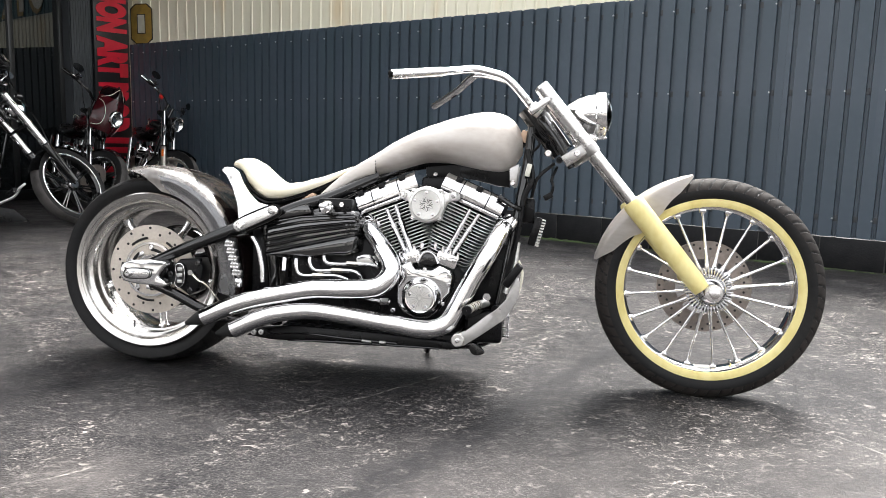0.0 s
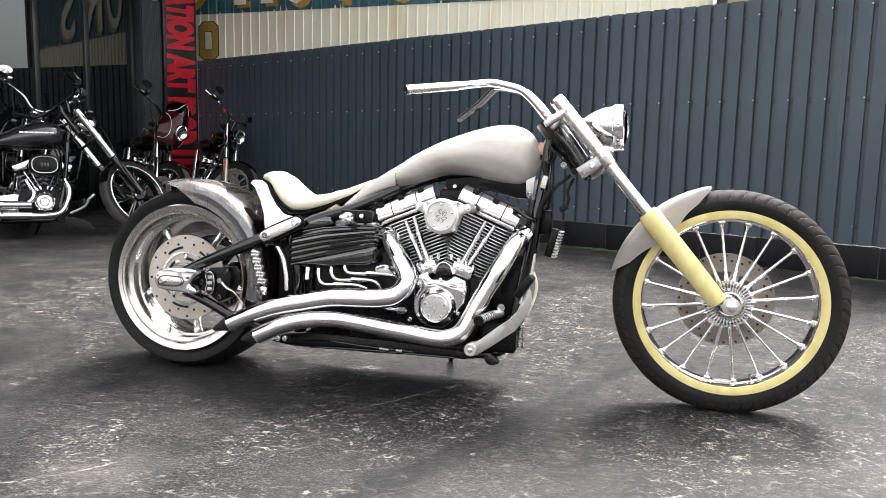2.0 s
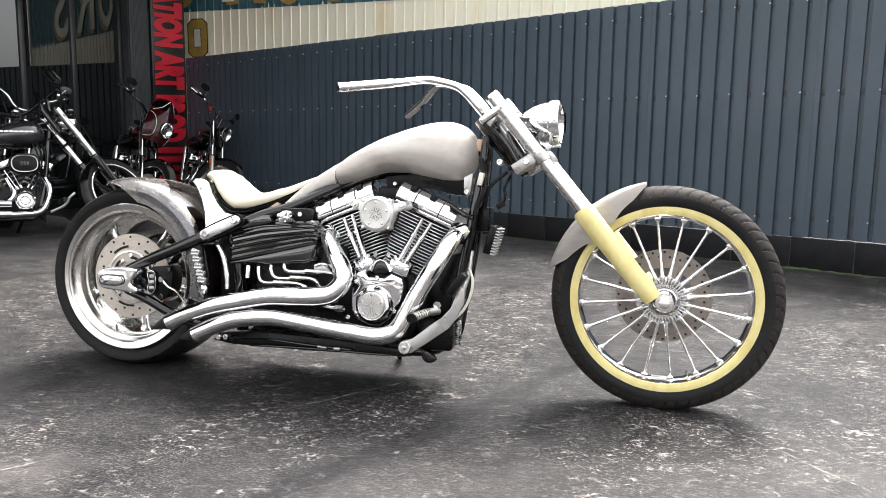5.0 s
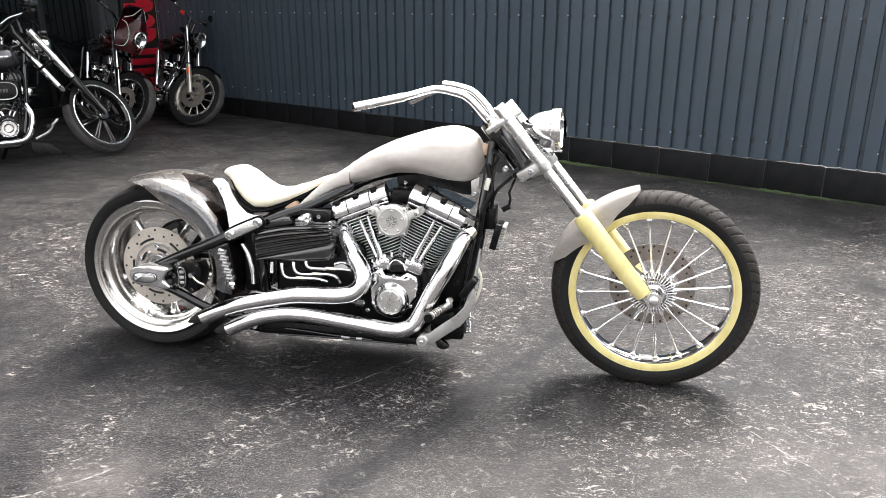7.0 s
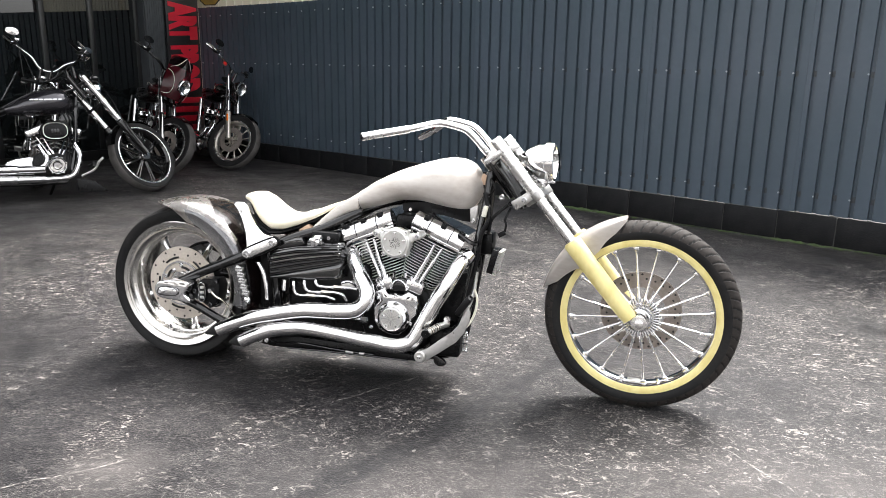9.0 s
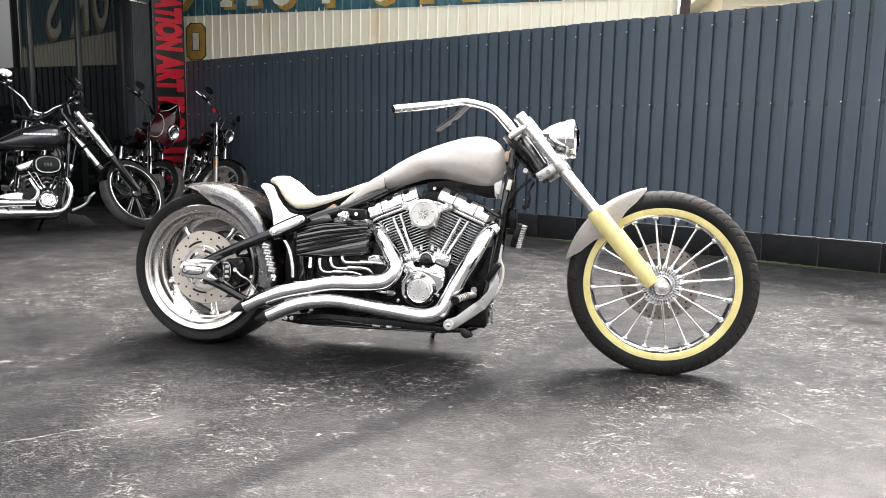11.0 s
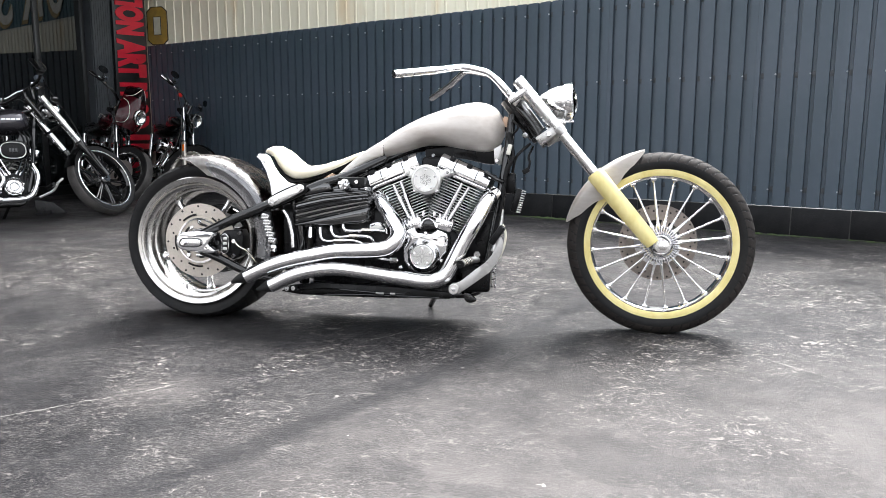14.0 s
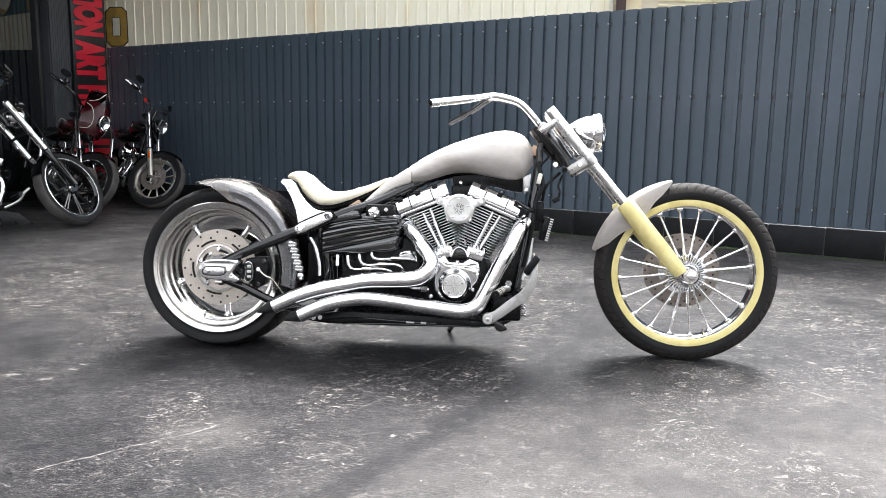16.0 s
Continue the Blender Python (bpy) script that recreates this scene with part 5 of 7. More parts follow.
# exhaust
ex1 = part("exhaust_pipe", tube([(-0.170, -0.10, 0.492), (-0.155, -0.14, 0.476), (-0.112, -0.19, 0.434), (-0.076, -0.215, 0.388), (-0.074, -0.23, 0.348), (-0.102, -0.24, 0.316), (-0.145, -0.245, 0.305), (-0.215, -0.25, 0.301), (-0.305, -0.255, 0.296), (-0.395, -0.262, 0.278), (-0.488, -0.268, 0.256), (-0.572, -0.272, 0.226), (-0.640, -0.275, 0.195)],
           [0.025, 0.0265, 0.028, 0.029, 0.0295, 0.030, 0.030, 0.030, 0.0295, 0.029, 0.0285, 0.028, 0.0275], 32, 6, hollow=True), CHROME, bike, "chrome swept exhaust pipe with slash-cut tip")
ex2 = part("exhaust_pipe", tube([(0.262, -0.095, 0.512), (0.245, -0.14, 0.487), (0.212, -0.185, 0.418), (0.172, -0.20, 0.345), (0.135, -0.21, 0.268), (0.104, -0.22, 0.215), (0.065, -0.228, 0.196), (0.02, -0.232, 0.194), (-0.04, -0.238, 0.202), (-0.123, -0.245, 0.213), (-0.215, -0.255, 0.226), (-0.30, -0.265, 0.233), (-0.39, -0.274, 0.223), (-0.463, -0.28, 0.201), (-0.540, -0.284, 0.165)],
           [0.025, 0.0275, 0.0285, 0.0285, 0.0285, 0.0285, 0.028, 0.0278, 0.0275, 0.027, 0.0265, 0.026, 0.026, 0.0265, 0.027], 32, 6, hollow=True), CHROME, bike, "chrome swept exhaust pipe with slash-cut tip")
for ob, p, q in ((ex1, (-0.622, -0.275, 0.204), (-0.704, -0.262, 0.170)), (ex2, (-0.524, -0.284, 0.172), (-0.60, -0.268, 0.146))):
    a, b = Vector(p), Vector(q)
    # dark cone drawn in place of the shade inside the cut pipe
    part("tip", tube([a, a.lerp(b, 0.35), b], [0.0255, 0.0235, 0.006], 18, smooth=False), DARK, ob, "dark cone standing in for the shaded slash-cut opening")
for p, r in (((-0.30, -0.2555, 0.296), 0.0304), ((-0.115, -0.245, 0.212), 0.0279)):
    part("joint_ring", tube([(p[0] - 0.002, p[1], p[2]), (p[0] + 0.002, p[1], p[2] - 0.0004)], r, 24, smooth=False), CHROME, ex1 if r > 0.029 else ex2)
drain = part("drain_pipe", tube([(-0.168, -0.18, 0.298), (-0.160, -0.18, 0.276), (-0.140, -0.18, 0.266), (-0.080, -0.175, 0.262)], 0.0062, 10), CHROME, engine, "bent chrome drain pipe")
part("hex_nut", lathe([(-0.013, 0.011), (0.013, 0.011)], 6, (-0.098, -0.177, 0.263), axis="X"), BRUSHED, drain)
part("side_bolt", bolt((-0.072, -0.168, 0.236), 0.008, 0.006), CHROME, engine)
part("flange", tube([(0.268, -0.085, 0.522), (0.256, -0.105, 0.506)], 0.032, 20, smooth=False), CHROME, ex2)
part("flange", tube([(-0.176, -0.085, 0.5), (-0.166, -0.108, 0.486)], 0.032, 20, smooth=False), CHROME, ex1)

# belly: black skid parts and bolts
belly = part("belly_plate", plate([(-0.54, 0.132), (-0.50, 0.158), (-0.38, 0.172), (-0.1, 0.165), (0.12, 0.15), (0.14, 0.13), (-0.2, 0.122), (-0.46, 0.122)], -0.185, -0.165, 0.004), BLACK_SATIN, bike, "black lower frame plate")
for x, z in ((-0.512, 0.144), (-0.487, 0.146)):
    part("bolt", bolt((x, -0.185, z), 0.0105, 0.012), CHROME, belly)
for pts in ([(-0.47, -0.19, 0.14), (-0.35, -0.195, 0.15), (-0.2, -0.195, 0.142), (-0.05, -0.195, 0.138)], [(-0.4, -0.19, 0.125), (-0.2, -0.19, 0.13), (0.08, -0.19, 0.13)]):
    part("cable", tube(pts, 0.0035, 8), BLACK_GLOSS, belly)
part("cable_joint", tube([(-0.16, -0.197, 0.14), (-0.13, -0.197, 0.138)], 0.0045, 8, smooth=False), TREE_STEEL, belly)
part("cable_joint", tube([(-0.105, -0.197, 0.138), (-0.085, -0.197, 0.138)], 0.006, 8, smooth=False), TREE_STEEL, belly)
part("oil_pan", box(-0.44, 0.12, -0.15, 0.13, 0.118, 0.17, 0.012, 2), BLACK_SATIN, belly)
# side stand on the far side
part("side_stand", tube([(0.02, 0.13, 0.13), (0.0, 0.20, 0.08), (-0.03, 0.27, 0.032)], 0.011, 10), BLACK_GLOSS, bike, "black side stand, folded out")

# forward controls
ctl = part("forward_control", plate([(0.146, 0.192), (0.166, 0.200), (0.214, 0.240), (0.252, 0.268), (0.278, 0.298), (0.290, 0.330), (0.297, 0.362), (0.312, 0.364), (0.318, 0.345), (0.315, 0.310),
                                        (0.296, 0.268), (0.272, 0.236), (0.206, 0.186), (0.160, 0.154), (0.140, 0.152), (0.128, 0.164), (0.130, 0.182)], -0.250, -0.236, 0.003), GREY_ALLOY, bike, "satin grey alloy forward brake control arm")
part("worn_patch", plate(smooth_outline([(0.236, 0.252), (0.262, 0.272), (0.268, 0.252), (0.275, 0.240), (0.264, 0.232), (0.254, 0.246)], 3), -0.2512, -0.2495), TREE_STEEL, ctl)
part("pivot_cap", lathe([(-0.262, 0.001), (-0.262, 0.017), (-0.258, 0.02), (-0.22, 0.02)], 24, (0.143, 0, 0.171)), CAST, ctl)
part("pivot_bolt", bolt((0.143, -0.262, 0.171), 0.007, 0.004), CHROME, ctl)
part("pedal_pad", moved(box(-0.012, 0.012, -0.275, -0.225, -0.038, 0.038, 0.006), pose(0.296, 0, 0.370, 0, 34, 0)), BLACK_SATIN, ctl, "black rubber brake pedal pad")
peg = part("peg", tube([(0.214, -0.15, 0.272), (0.198, -0.20, 0.274), (0.170, -0.276, 0.265)], 0.0125, 16, smooth=False), CAST, ctl, "knurled foot peg")
for q in np.linspace(0.1, 0.9, 7):
    c = Vector((0.198, -0.20, 0.274)).lerp(Vector((0.170, -0.276, 0.265)), q)
    part("knurl_ring", tube([c + Vector((0.001, 0.003, 0)), c - Vector((0.001, 0.003, 0))], 0.0136, 16, smooth=False), TREE_STEEL if round(q * 10) % 2 else BRASS_PIPE, ctl)
part("peg_end", lathe([(0, 0.001), (0, 0.0145), (0.02, 0.0145)], 16), BLACK_SATIN, ctl).location = (0.169, -0.286, 0.264)
part("mount_block", box(0.15, 0.265, -0.16, -0.10, 0.15, 0.25, 0.012, 3), BLACK_SATIN, ctl)
part("lower_lug", plate(smooth_outline([(0.17, 0.150), (0.20, 0.135), (0.215, 0.118), (0.19, 0.108), (0.17, 0.12)], 3), -0.15, -0.13, 0.002), BLACK_GLOSS, ctl)
part("bolt", bolt((0.196, -0.15, 0.122), 0.008, 0.006), BLACK_GLOSS, ctl)
part("master_cylinder", tube([(0.235, -0.13, 0.225), (0.275, -0.135, 0.262)], 0.016, 14, smooth=False), BLACK_SATIN, ctl)
part("return_spring", tube([(0.275 + 0.0 * k + 0.010 * math.cos(k * 1.2), -0.12 + 0.010 * math.sin(k * 1.2), 0.165 + 0.0013 * k) for k in range(60)], 0.0022, 5, per=1), CHROME, ctl)
part("banjo", lathe([(-0.165, 0.001), (-0.165, 0.013), (-0.15, 0.013)], 6, (0.216, 0, 0.292)), CHROME, ctl)
part("rubber_stop", lathe([(-0.17, 0.001), (-0.17, 0.014), (-0.13, 0.016)], 14, (0.245, 0, 0.255)), BLACK_SATIN, ctl)
part("brake_line", tube([(0.272, -0.15, 0.255), (0.298, -0.15, 0.285), (0.314, -0.145, 0.325), (0.319, -0.14, 0.37), (0.306, -0.13, 0.405)], 0.0045, 8), SIGN_WHITE, ctl, "pale braided brake line")
part("linkage", tube([(0.268, -0.10, 0.30), (0.292, -0.085, 0.38), (0.300, -0.08, 0.46)], 0.008, 10), CAST, ctl)

# front of the engine: regulator, wiring
reg = part("regulator", moved(box(-0.012, 0.012, -0.045, 0.05, -0.046, 0.046, 0.003), pose(0.350, 0, 0.495, 0, 14, 0)), BLACK_SATIN, bike, "finned voltage regulator")
for k in range(10):
    part("fin", moved(box(0.012, 0.024, -0.045, 0.05, -0.0018, 0.0018), pose(0.350, 0, 0.495, 0, 14, 0) @ Matrix.Translation((0, 0, -0.042 + k * 0.0093))), CAST, reg)
part("mount", box(0.30, 0.345, -0.04, 0.04, 0.52, 0.60, 0.006), BLACK_SATIN, reg)
wires = part("wiring_loom", tube([(0.315, -0.06, 0.75), (0.335, -0.075, 0.66), (0.312, -0.085, 0.60), (0.30, -0.09, 0.50), (0.27, -0.1, 0.35)], 0.0085, 8), BLACK_SATIN, bike, "black taped wiring loom with loose connectors")
part("connector", moved(box(-0.008, 0.008, -0.01, 0.01, -0.02, 0.02, 0.003), pose(0.322, -0.085, 0.685, 0, 12, 0)), SIGN_WHITE, wires)
part("connector", moved(box(-0.009, 0.009, -0.009, 0.009, -0.014, 0.014, 0.002), pose(0.386, -0.075, 0.606, 0, 60, 0)), BLACK_SATIN, wires)
part("wire", tube([(0.41, -0.05, 0.70), (0.395, -0.07, 0.66), (0.40, -0.08, 0.64), (0.396, -0.078, 0.615)], 0.0045, 7), BLACK_SATIN, wires)
part("wire", tube([(0.335, -0.07, 0.60), (0.35, -0.08, 0.66), (0.40, -0.06, 0.71)], 0.0055, 7), BLACK_SATIN, wires)
part("wire", tube([(0.33, -0.06, 0.74), (0.352, -0.07, 0.77), (0.33, -0.05, 0.80)], 0.004, 7), BLACK_SATIN, wires)
part("plug_lead", tube([(0.235, -0.11, 0.60), (0.275, -0.115, 0.575), (0.30, -0.10, 0.565)], 0.008, 8), BLACK_GLOSS, wires)
part("steering_stop", tube([(0.352, -0.02, 0.85), (0.40, -0.035, 0.79), (0.455, -0.04, 0.70)], [0.02, 0.016, 0.012], 10), BLACK_GLOSS, bike, "black steering head casting")

# ---------- front end, turned slightly to the right ----------
AX = Vector((0.595, 0, -0.804)).normalized()          # down along the fork
HEAD = Vector((0.365, 0, 0.83))
STEER = Matrix.Translation(HEAD) @ Matrix.Rotation(radians(2.5), 4, AX) @ Matrix.Translation(-HEAD)


def steered(bm):
    return moved(bm, STEER)


fork = part("fork", steered(tube([(0.334, 0, 0.869), (0.425, 0, 0.748)], 0.036, 20, smooth=False)), BLACK_GLOSS, bike, "long polished fork with tape-wrapped lower legs")
FT, FB = Vector((0.355, 0, 0.940)), Vector((0.868, 0, 0.335))
for s in (-1, 1):
    y = Vector((0, s * 0.098, 0))
    top, end = FT + y, FB + y
    k = lambda t: top.lerp(end, t)
    part("fork_tube", steered(tube([k(0.0), k(0.02), k(0.62)], 0.0182, 24, smooth=False)), BRUSHED, fork, "polished aluminium fork tube")
    part("tube_cover", steered(tube([k(0.0), k(0.004), k(0.29), k(0.292)], [0.021, 0.0235, 0.0232, 0.019], 24, smooth=False)), BRUSHED, fork)
    part("fork_cap", steered(tube([k(-0.010), k(-0.007), k(0.003), k(0.004)], [0.017, 0.0225, 0.0245, 0.0235], 24, smooth=False)), CHROME, fork)
    sl = part("tape_sleeve", steered(tube([k(0.555), k(0.565), k(0.60), k(0.8), k(0.94), k(0.98)], [0.027, 0.0325, 0.033, 0.031, 0.0285, 0.025], 24, smooth=False)), TAPE, fork, "lower fork leg wrapped in yellow masking tape")
    for q in (0.63, 0.71, 0.80, 0.88):
        part("tape_edge", steered(tube([k(q), k(q + 0.004)], [0.0333 - 0.011 * (q - 0.6), 0.0336 - 0.011 * (q - 0.6)], 24, smooth=False)), TAPE, sl)
    part("axle_clamp", steered(lathe([(s * 0.075, 0.018), (s * 0.075, 0.021), (s * 0.122, 0.021), (s * 0.126, 0.016), (s * 0.128, 0.012), (s * 0.128, 0.001)], 24, FRONT)), CHROME, fork)
# triple trees
def tree(t, h, name):
    c = FT.lerp(FB, t)
    m = Matrix.Translation(c) @ Matrix.Rotation(math.atan2(-AX.x, -AX.z), 4, "Y")
    o = smooth_outline([(-0.122, -0.0), (-0.10, -0.0235), (-0.03, -0.018), (0.03, -0.018), (0.10, -0.0235), (0.122, 0.0), (0.10, 0.0245), (0.05, 0.034), (0, 0.07), (-0.05, 0.034), (-0.10, 0.0245)], 3)
    bm = plate(o, -h / 2, h / 2, 0.004)
    moved(bm, Matrix(((0, 0, -1, 0), (1, 0, 0, 0), (0, 1, 0, 0), (0, 0, 0, 1))))
    moved(bm, m)
    return part(name, steered(bm), TREE_STEEL, fork)


tree(0.06, 0.015, "top_tree")
lt = tree(0.305, 0.034, "lower_tree")
for y in (-0.105, 0.105):
    c = FT.lerp(FB, 0.055)
    part("tree_flank", steered(moved(box(-0.076, 0.012, y - 0.016, y + 0.016, -0.011, 0.011, 0.006, 3), Matrix.Translation(c) @ Matrix.Rotation(math.atan2(-AX.x, -AX.z), 4, "Y") @ Matrix.Rotation(math.pi, 4, "Y") @ Matrix.Rotation(math.pi, 4, "Z"))), SATIN_ALU, fork)
part("tree_bolt", steered(bolt((0.471, -0.122, 0.741), 0.0095, 0.007)), CHROME, lt)
part("tree_block", steered(moved(box(-0.036, 0.036, -0.122, -0.02, -0.017, 0.017, 0.004), pose(0.462, 0, 0.736, 0, -34, 0))), TREE_STEEL, lt)
part("knob", steered(bolt((0.418, -0.07, 0.722), 0.011, 0.03)), BLACK_SATIN, lt)
part("knob", steered(bolt((0.383, -0.075, 0.742), 0.012, 0.02)), CHROME, lt)
# handlebar
NEAR_BAR = [(0.338, 0.0, 0.882), (0.322, 0.04, 0.886), (0.304, 0.058, 0.905), (0.268, 0.064, 0.945), (0.234, 0.068, 0.972), (0.190, 0.072, 0.985), (0.150, 0.078, 0.992), (0.120, 0.096, 0.989), (0.05, 0.178, 0.966), (-0.077, 0.292, 0.935)]
bars = part("handlebar", tube([(x, -y, z) for x, y, z in NEAR_BAR], 0.0127, 14, 7), CHROME, bike, "chrome pulled-back handlebar without grips")
FAR_BAR = [*NEAR_BAR[:2], *[(x, y, z + 0.014) for x, y, z in NEAR_BAR[2:8]], (0.05, 0.205, 0.970), (-0.05, 0.335, 0.934)]
part("bar_half", tube(FAR_BAR, 0.0127, 14, 7), CHROME, bars)
for s, line in ((-1, NEAR_BAR), (1, FAR_BAR)):
    a, b = Vector((line[-2][0], s * line[-2][1], line[-2][2])), Vector((line[-1][0], s * line[-1][1], line[-1][2]))
    part("bar_sleeve", tube([a.lerp(b, -0.02), a.lerp(b, 1.01)], 0.0142 if s < 0 else 0.0108, 16, smooth=False), BRUSHED, bars, "bare metal bar end")
    # small black disc in place of the shaded open bore
    part("bar_end", tube([a.lerp(b, 1.012), a.lerp(b, 1.018)], 0.0075, 12, smooth=False), BLACK_SATIN, bars)
    part("throttle_slot", tube([a.lerp(b, 0.02) - Vector((0, 0, 0.012)), a.lerp(b, 0.2) - Vector((0, 0, 0.012))], 0.004, 6, smooth=False), BLACK_SATIN, bars)
    part("riser", tube([(0.350, s * 0.045, 0.866), (0.322, s * 0.045, 0.888)], 0.019, 16, smooth=False), CAST, bars)
# headlamp
LAMP = Vector((0.498, 0, 0.868))
lm = Matrix.Translation(LAMP) @ Matrix.Rotation(radians(-2), 4, "Y")
lamp = part("headlamp", steered(moved(lathe([(-0.085, 0.004), (-0.08, 0.018), (-0.06, 0.036), (-0.03, 0.053), (0.0, 0.063), (0.028, 0.066), (0.028, 0.06)], 48, axis="X"), lm)), CHROME, bike, "chrome bullet headlamp")
part("rim", steered(moved(lathe([(0.024, 0.066), (0.026, 0.0705), (0.034, 0.0715), (0.05, 0.0715), (0.056, 0.068), (0.057, 0.062), (0.05, 0.06)], 48, axis="X"), lm)), CHROME, lamp)
part("lens", steered(moved(lathe([(0.054, 0.063), (0.064, 0.05), (0.072, 0.028), (0.074, 0.0005)], 40, axis="X"), lm)), LENS, lamp, "clear glass lens")
part("reflector", steered(moved(lathe([(0.045, 0.061), (0.02, 0.04), (0.01, 0.015), (0.01, 0.0005)], 40, axis="X"), lm)), CHROME, lamp)
part("bracket", steered(tube([(0.50, 0, 0.80), (0.478, 0, 0.782), (0.46, 0, 0.768)], 0.014, 12)), CHROME, lamp)
part("mount_block", steered(moved(box(-0.02, 0.02, -0.016, 0.016, -0.014, 0.012, 0.004), pose(0.512, 0, 0.797, 0, 12, 0))), CHROME, lamp)
part("trim_clip", steered(moved(box(0.02, 0.06, -0.008, 0.008, -0.076, -0.068, 0.002), lm)), CHROME, lamp)

# front wheel
fw = part("front_wheel", steered(lathe([(-0.040, 0.257), (-0.047, 0.270), (-0.046, 0.279), (-0.041, 0.279), (-0.036, 0.265), (0.036, 0.265), (0.041, 0.279), (0.046, 0.279), (0.047, 0.272), (0.042, 0.262), (0.028, 0.251),
          (0.012, 0.246), (-0.012, 0.246), (-0.028, 0.251)], 110, FRONT, closed=True)), CHROME, bike, "chrome front wheel with twin-rib spokes")
part("tyre", steered(tyre(FRONT, 0.343, 0.276, 0.059, 230, 58, 0.70, 0.053)), [RUBBER, DUSTY_RUBBER], fw, "narrow low-profile tyre with slanting tread grooves")
part("tape_ring", steered(lathe([(-0.0478, 0.2805), (-0.0498, 0.279), (-0.0498, 0.271), (-0.0485, 0.264), (-0.0445, 0.2565), (-0.041, 0.2555), (-0.040, 0.259)], 110, FRONT)), TAPE, fw, "yellow masking tape round the rim")
for k in range(20):
    a = radians(7 + 18 * k)
    y0 = -0.022 if k % 2 else -0.012
    sp = tube([(0.06, y0 - 0.008, 0), (0.10, y0 - 0.005, 0), (0.20, y0 * 0.7, 0), (0.232, y0 * 0.6, 0), (0.241, y0 * 0.55, 0)], [0.0080, 0.0050, 0.0040, 0.0044, 0.0085], 12, 3)
    sp = join(sp, box(0.238, 0.2505, y0 * 0.55 - 0.011, y0 * 0.55 + 0.011, -0.010, 0.010, 0.003))
    part("spoke", steered(moved(sp, Matrix.Translation(FRONT) @ Matrix.Rotation(-a, 4, "Y"))), CHROME, fw)
hub = part("hub", steered(lathe([(-0.070, 0.012), (-0.072, 0.034), (-0.069, 0.0375), (-0.050, 0.039), (-0.046, 0.044), (-0.046, 0.050), (-0.030, 0.054), (-0.008, 0.056), (0.02, 0.05), (0.06, 0.045), (0.06, 0.012)], 48, FRONT)), CHROME, fw)
part("hub_ring", steered(lathe([(-0.060, 0.0435), (-0.063, 0.0455), (-0.060, 0.0475)], 60, FRONT)), CHROME, hub)
for k in range(40):
    a = radians(7 + 9 * k)
    part("hub_lug", steered(moved(box(0.044, 0.070 if k % 2 else 0.076, -0.058, -0.010, -0.0030, 0.0030, 0.002, 1), Matrix.Translation(FRONT) @ Matrix.Rotation(-a, 4, "Y"))), CHROME, hub)
part("axle_nut", steered(lathe([(-0.12, 0.0265), (-0.126, 0.0255), (-0.127, 0.0155), (-0.139, 0.0145), (-0.141, 0.011), (-0.141, 0.0005)], 24, FRONT)), BRUSHED, fw)
part("axle", steered(cyl_between((FRONT[0], -0.13, FRONT[2]), (FRONT[0], 0.13, FRONT[2]), 0.011)), CHROME, fw)
fd = part("brake_disc", steered(disc_ring(FRONT, 0.088, 0.146, 0.058, 0.005)), RUSTY_DISC, fw, "drilled front brake disc, brown with film")
drill(fd, FRONT, 0.058, 0.005, [(0.137, 24, 0.1, 0.004), (0.122, 24, 0.6, 0.004)], STEER)
for k in range(5):
    part("disc_arm", steered(moved(box(0.04, 0.095, 0.052, 0.06, -0.013, 0.013, 0.002), Matrix.Translation(FRONT) @ Matrix.Rotation(radians(72 * k), 4, "Y"))), RUSTY_DISC, fd)
part("valve", steered(cyl_between((FRONT[0] + 0.083, -0.02, FRONT[2] - 0.245), (FRONT[0] + 0.075, -0.024, FRONT[2] - 0.215), 0.0045, 8)), CHROME, fw)
part("balance_weight", steered(moved(box(-0.026, 0.026, -0.02, 0.012, -0.248, -0.2435, 0.001), Matrix.Translation(FRONT))), CAST, fw)
# front fender, pointed at both ends
FENDER_EDGE = [(101, 0.350), (103, 0.338), (109, 0.3131), (116.6, 0.2974), (123.7, 0.2776), (133, 0.270), (142.3, 0.271), (147, 0.2857), (160, 0.3132), (167.4, 0.352)]
rows = []
for i in range(49):
    u = i / 48
    a = radians(101 + (167.4 - 101) * u)
    fat = math.sin(math.pi * min(1, max(0, (u * 0.94 + 0.03)))) ** 0.3
    edge = curve_at(FENDER_EDGE, math.degrees(a))
    row = []
    for j in range(19):
        v = -1 + j / 9
        q = abs(v)
        y = 0.071 * (0.25 + 0.75 * fat) * math.sin(min(1, q * 1.3) * math.pi / 2)
        r = 0.359 - (0.359 - edge) * (0.3 * (q * 1.3) ** 2.4 if q < 0.77 else 0.3 + (q - 0.77) / 0.23 * 0.7)
        row.append((FRONT[0] + r * math.cos(a), math.copysign(y, v), FRONT[2] + r * math.sin(a)))
    rows.append(row)
bm = grid_mesh(rows)
bmesh.ops.solidify(bm, geom=bm.faces[:], thickness=0.003)
part("front_fender", steered(bm), RAW_STEEL, bike, "short pointed front fender of bare steel")


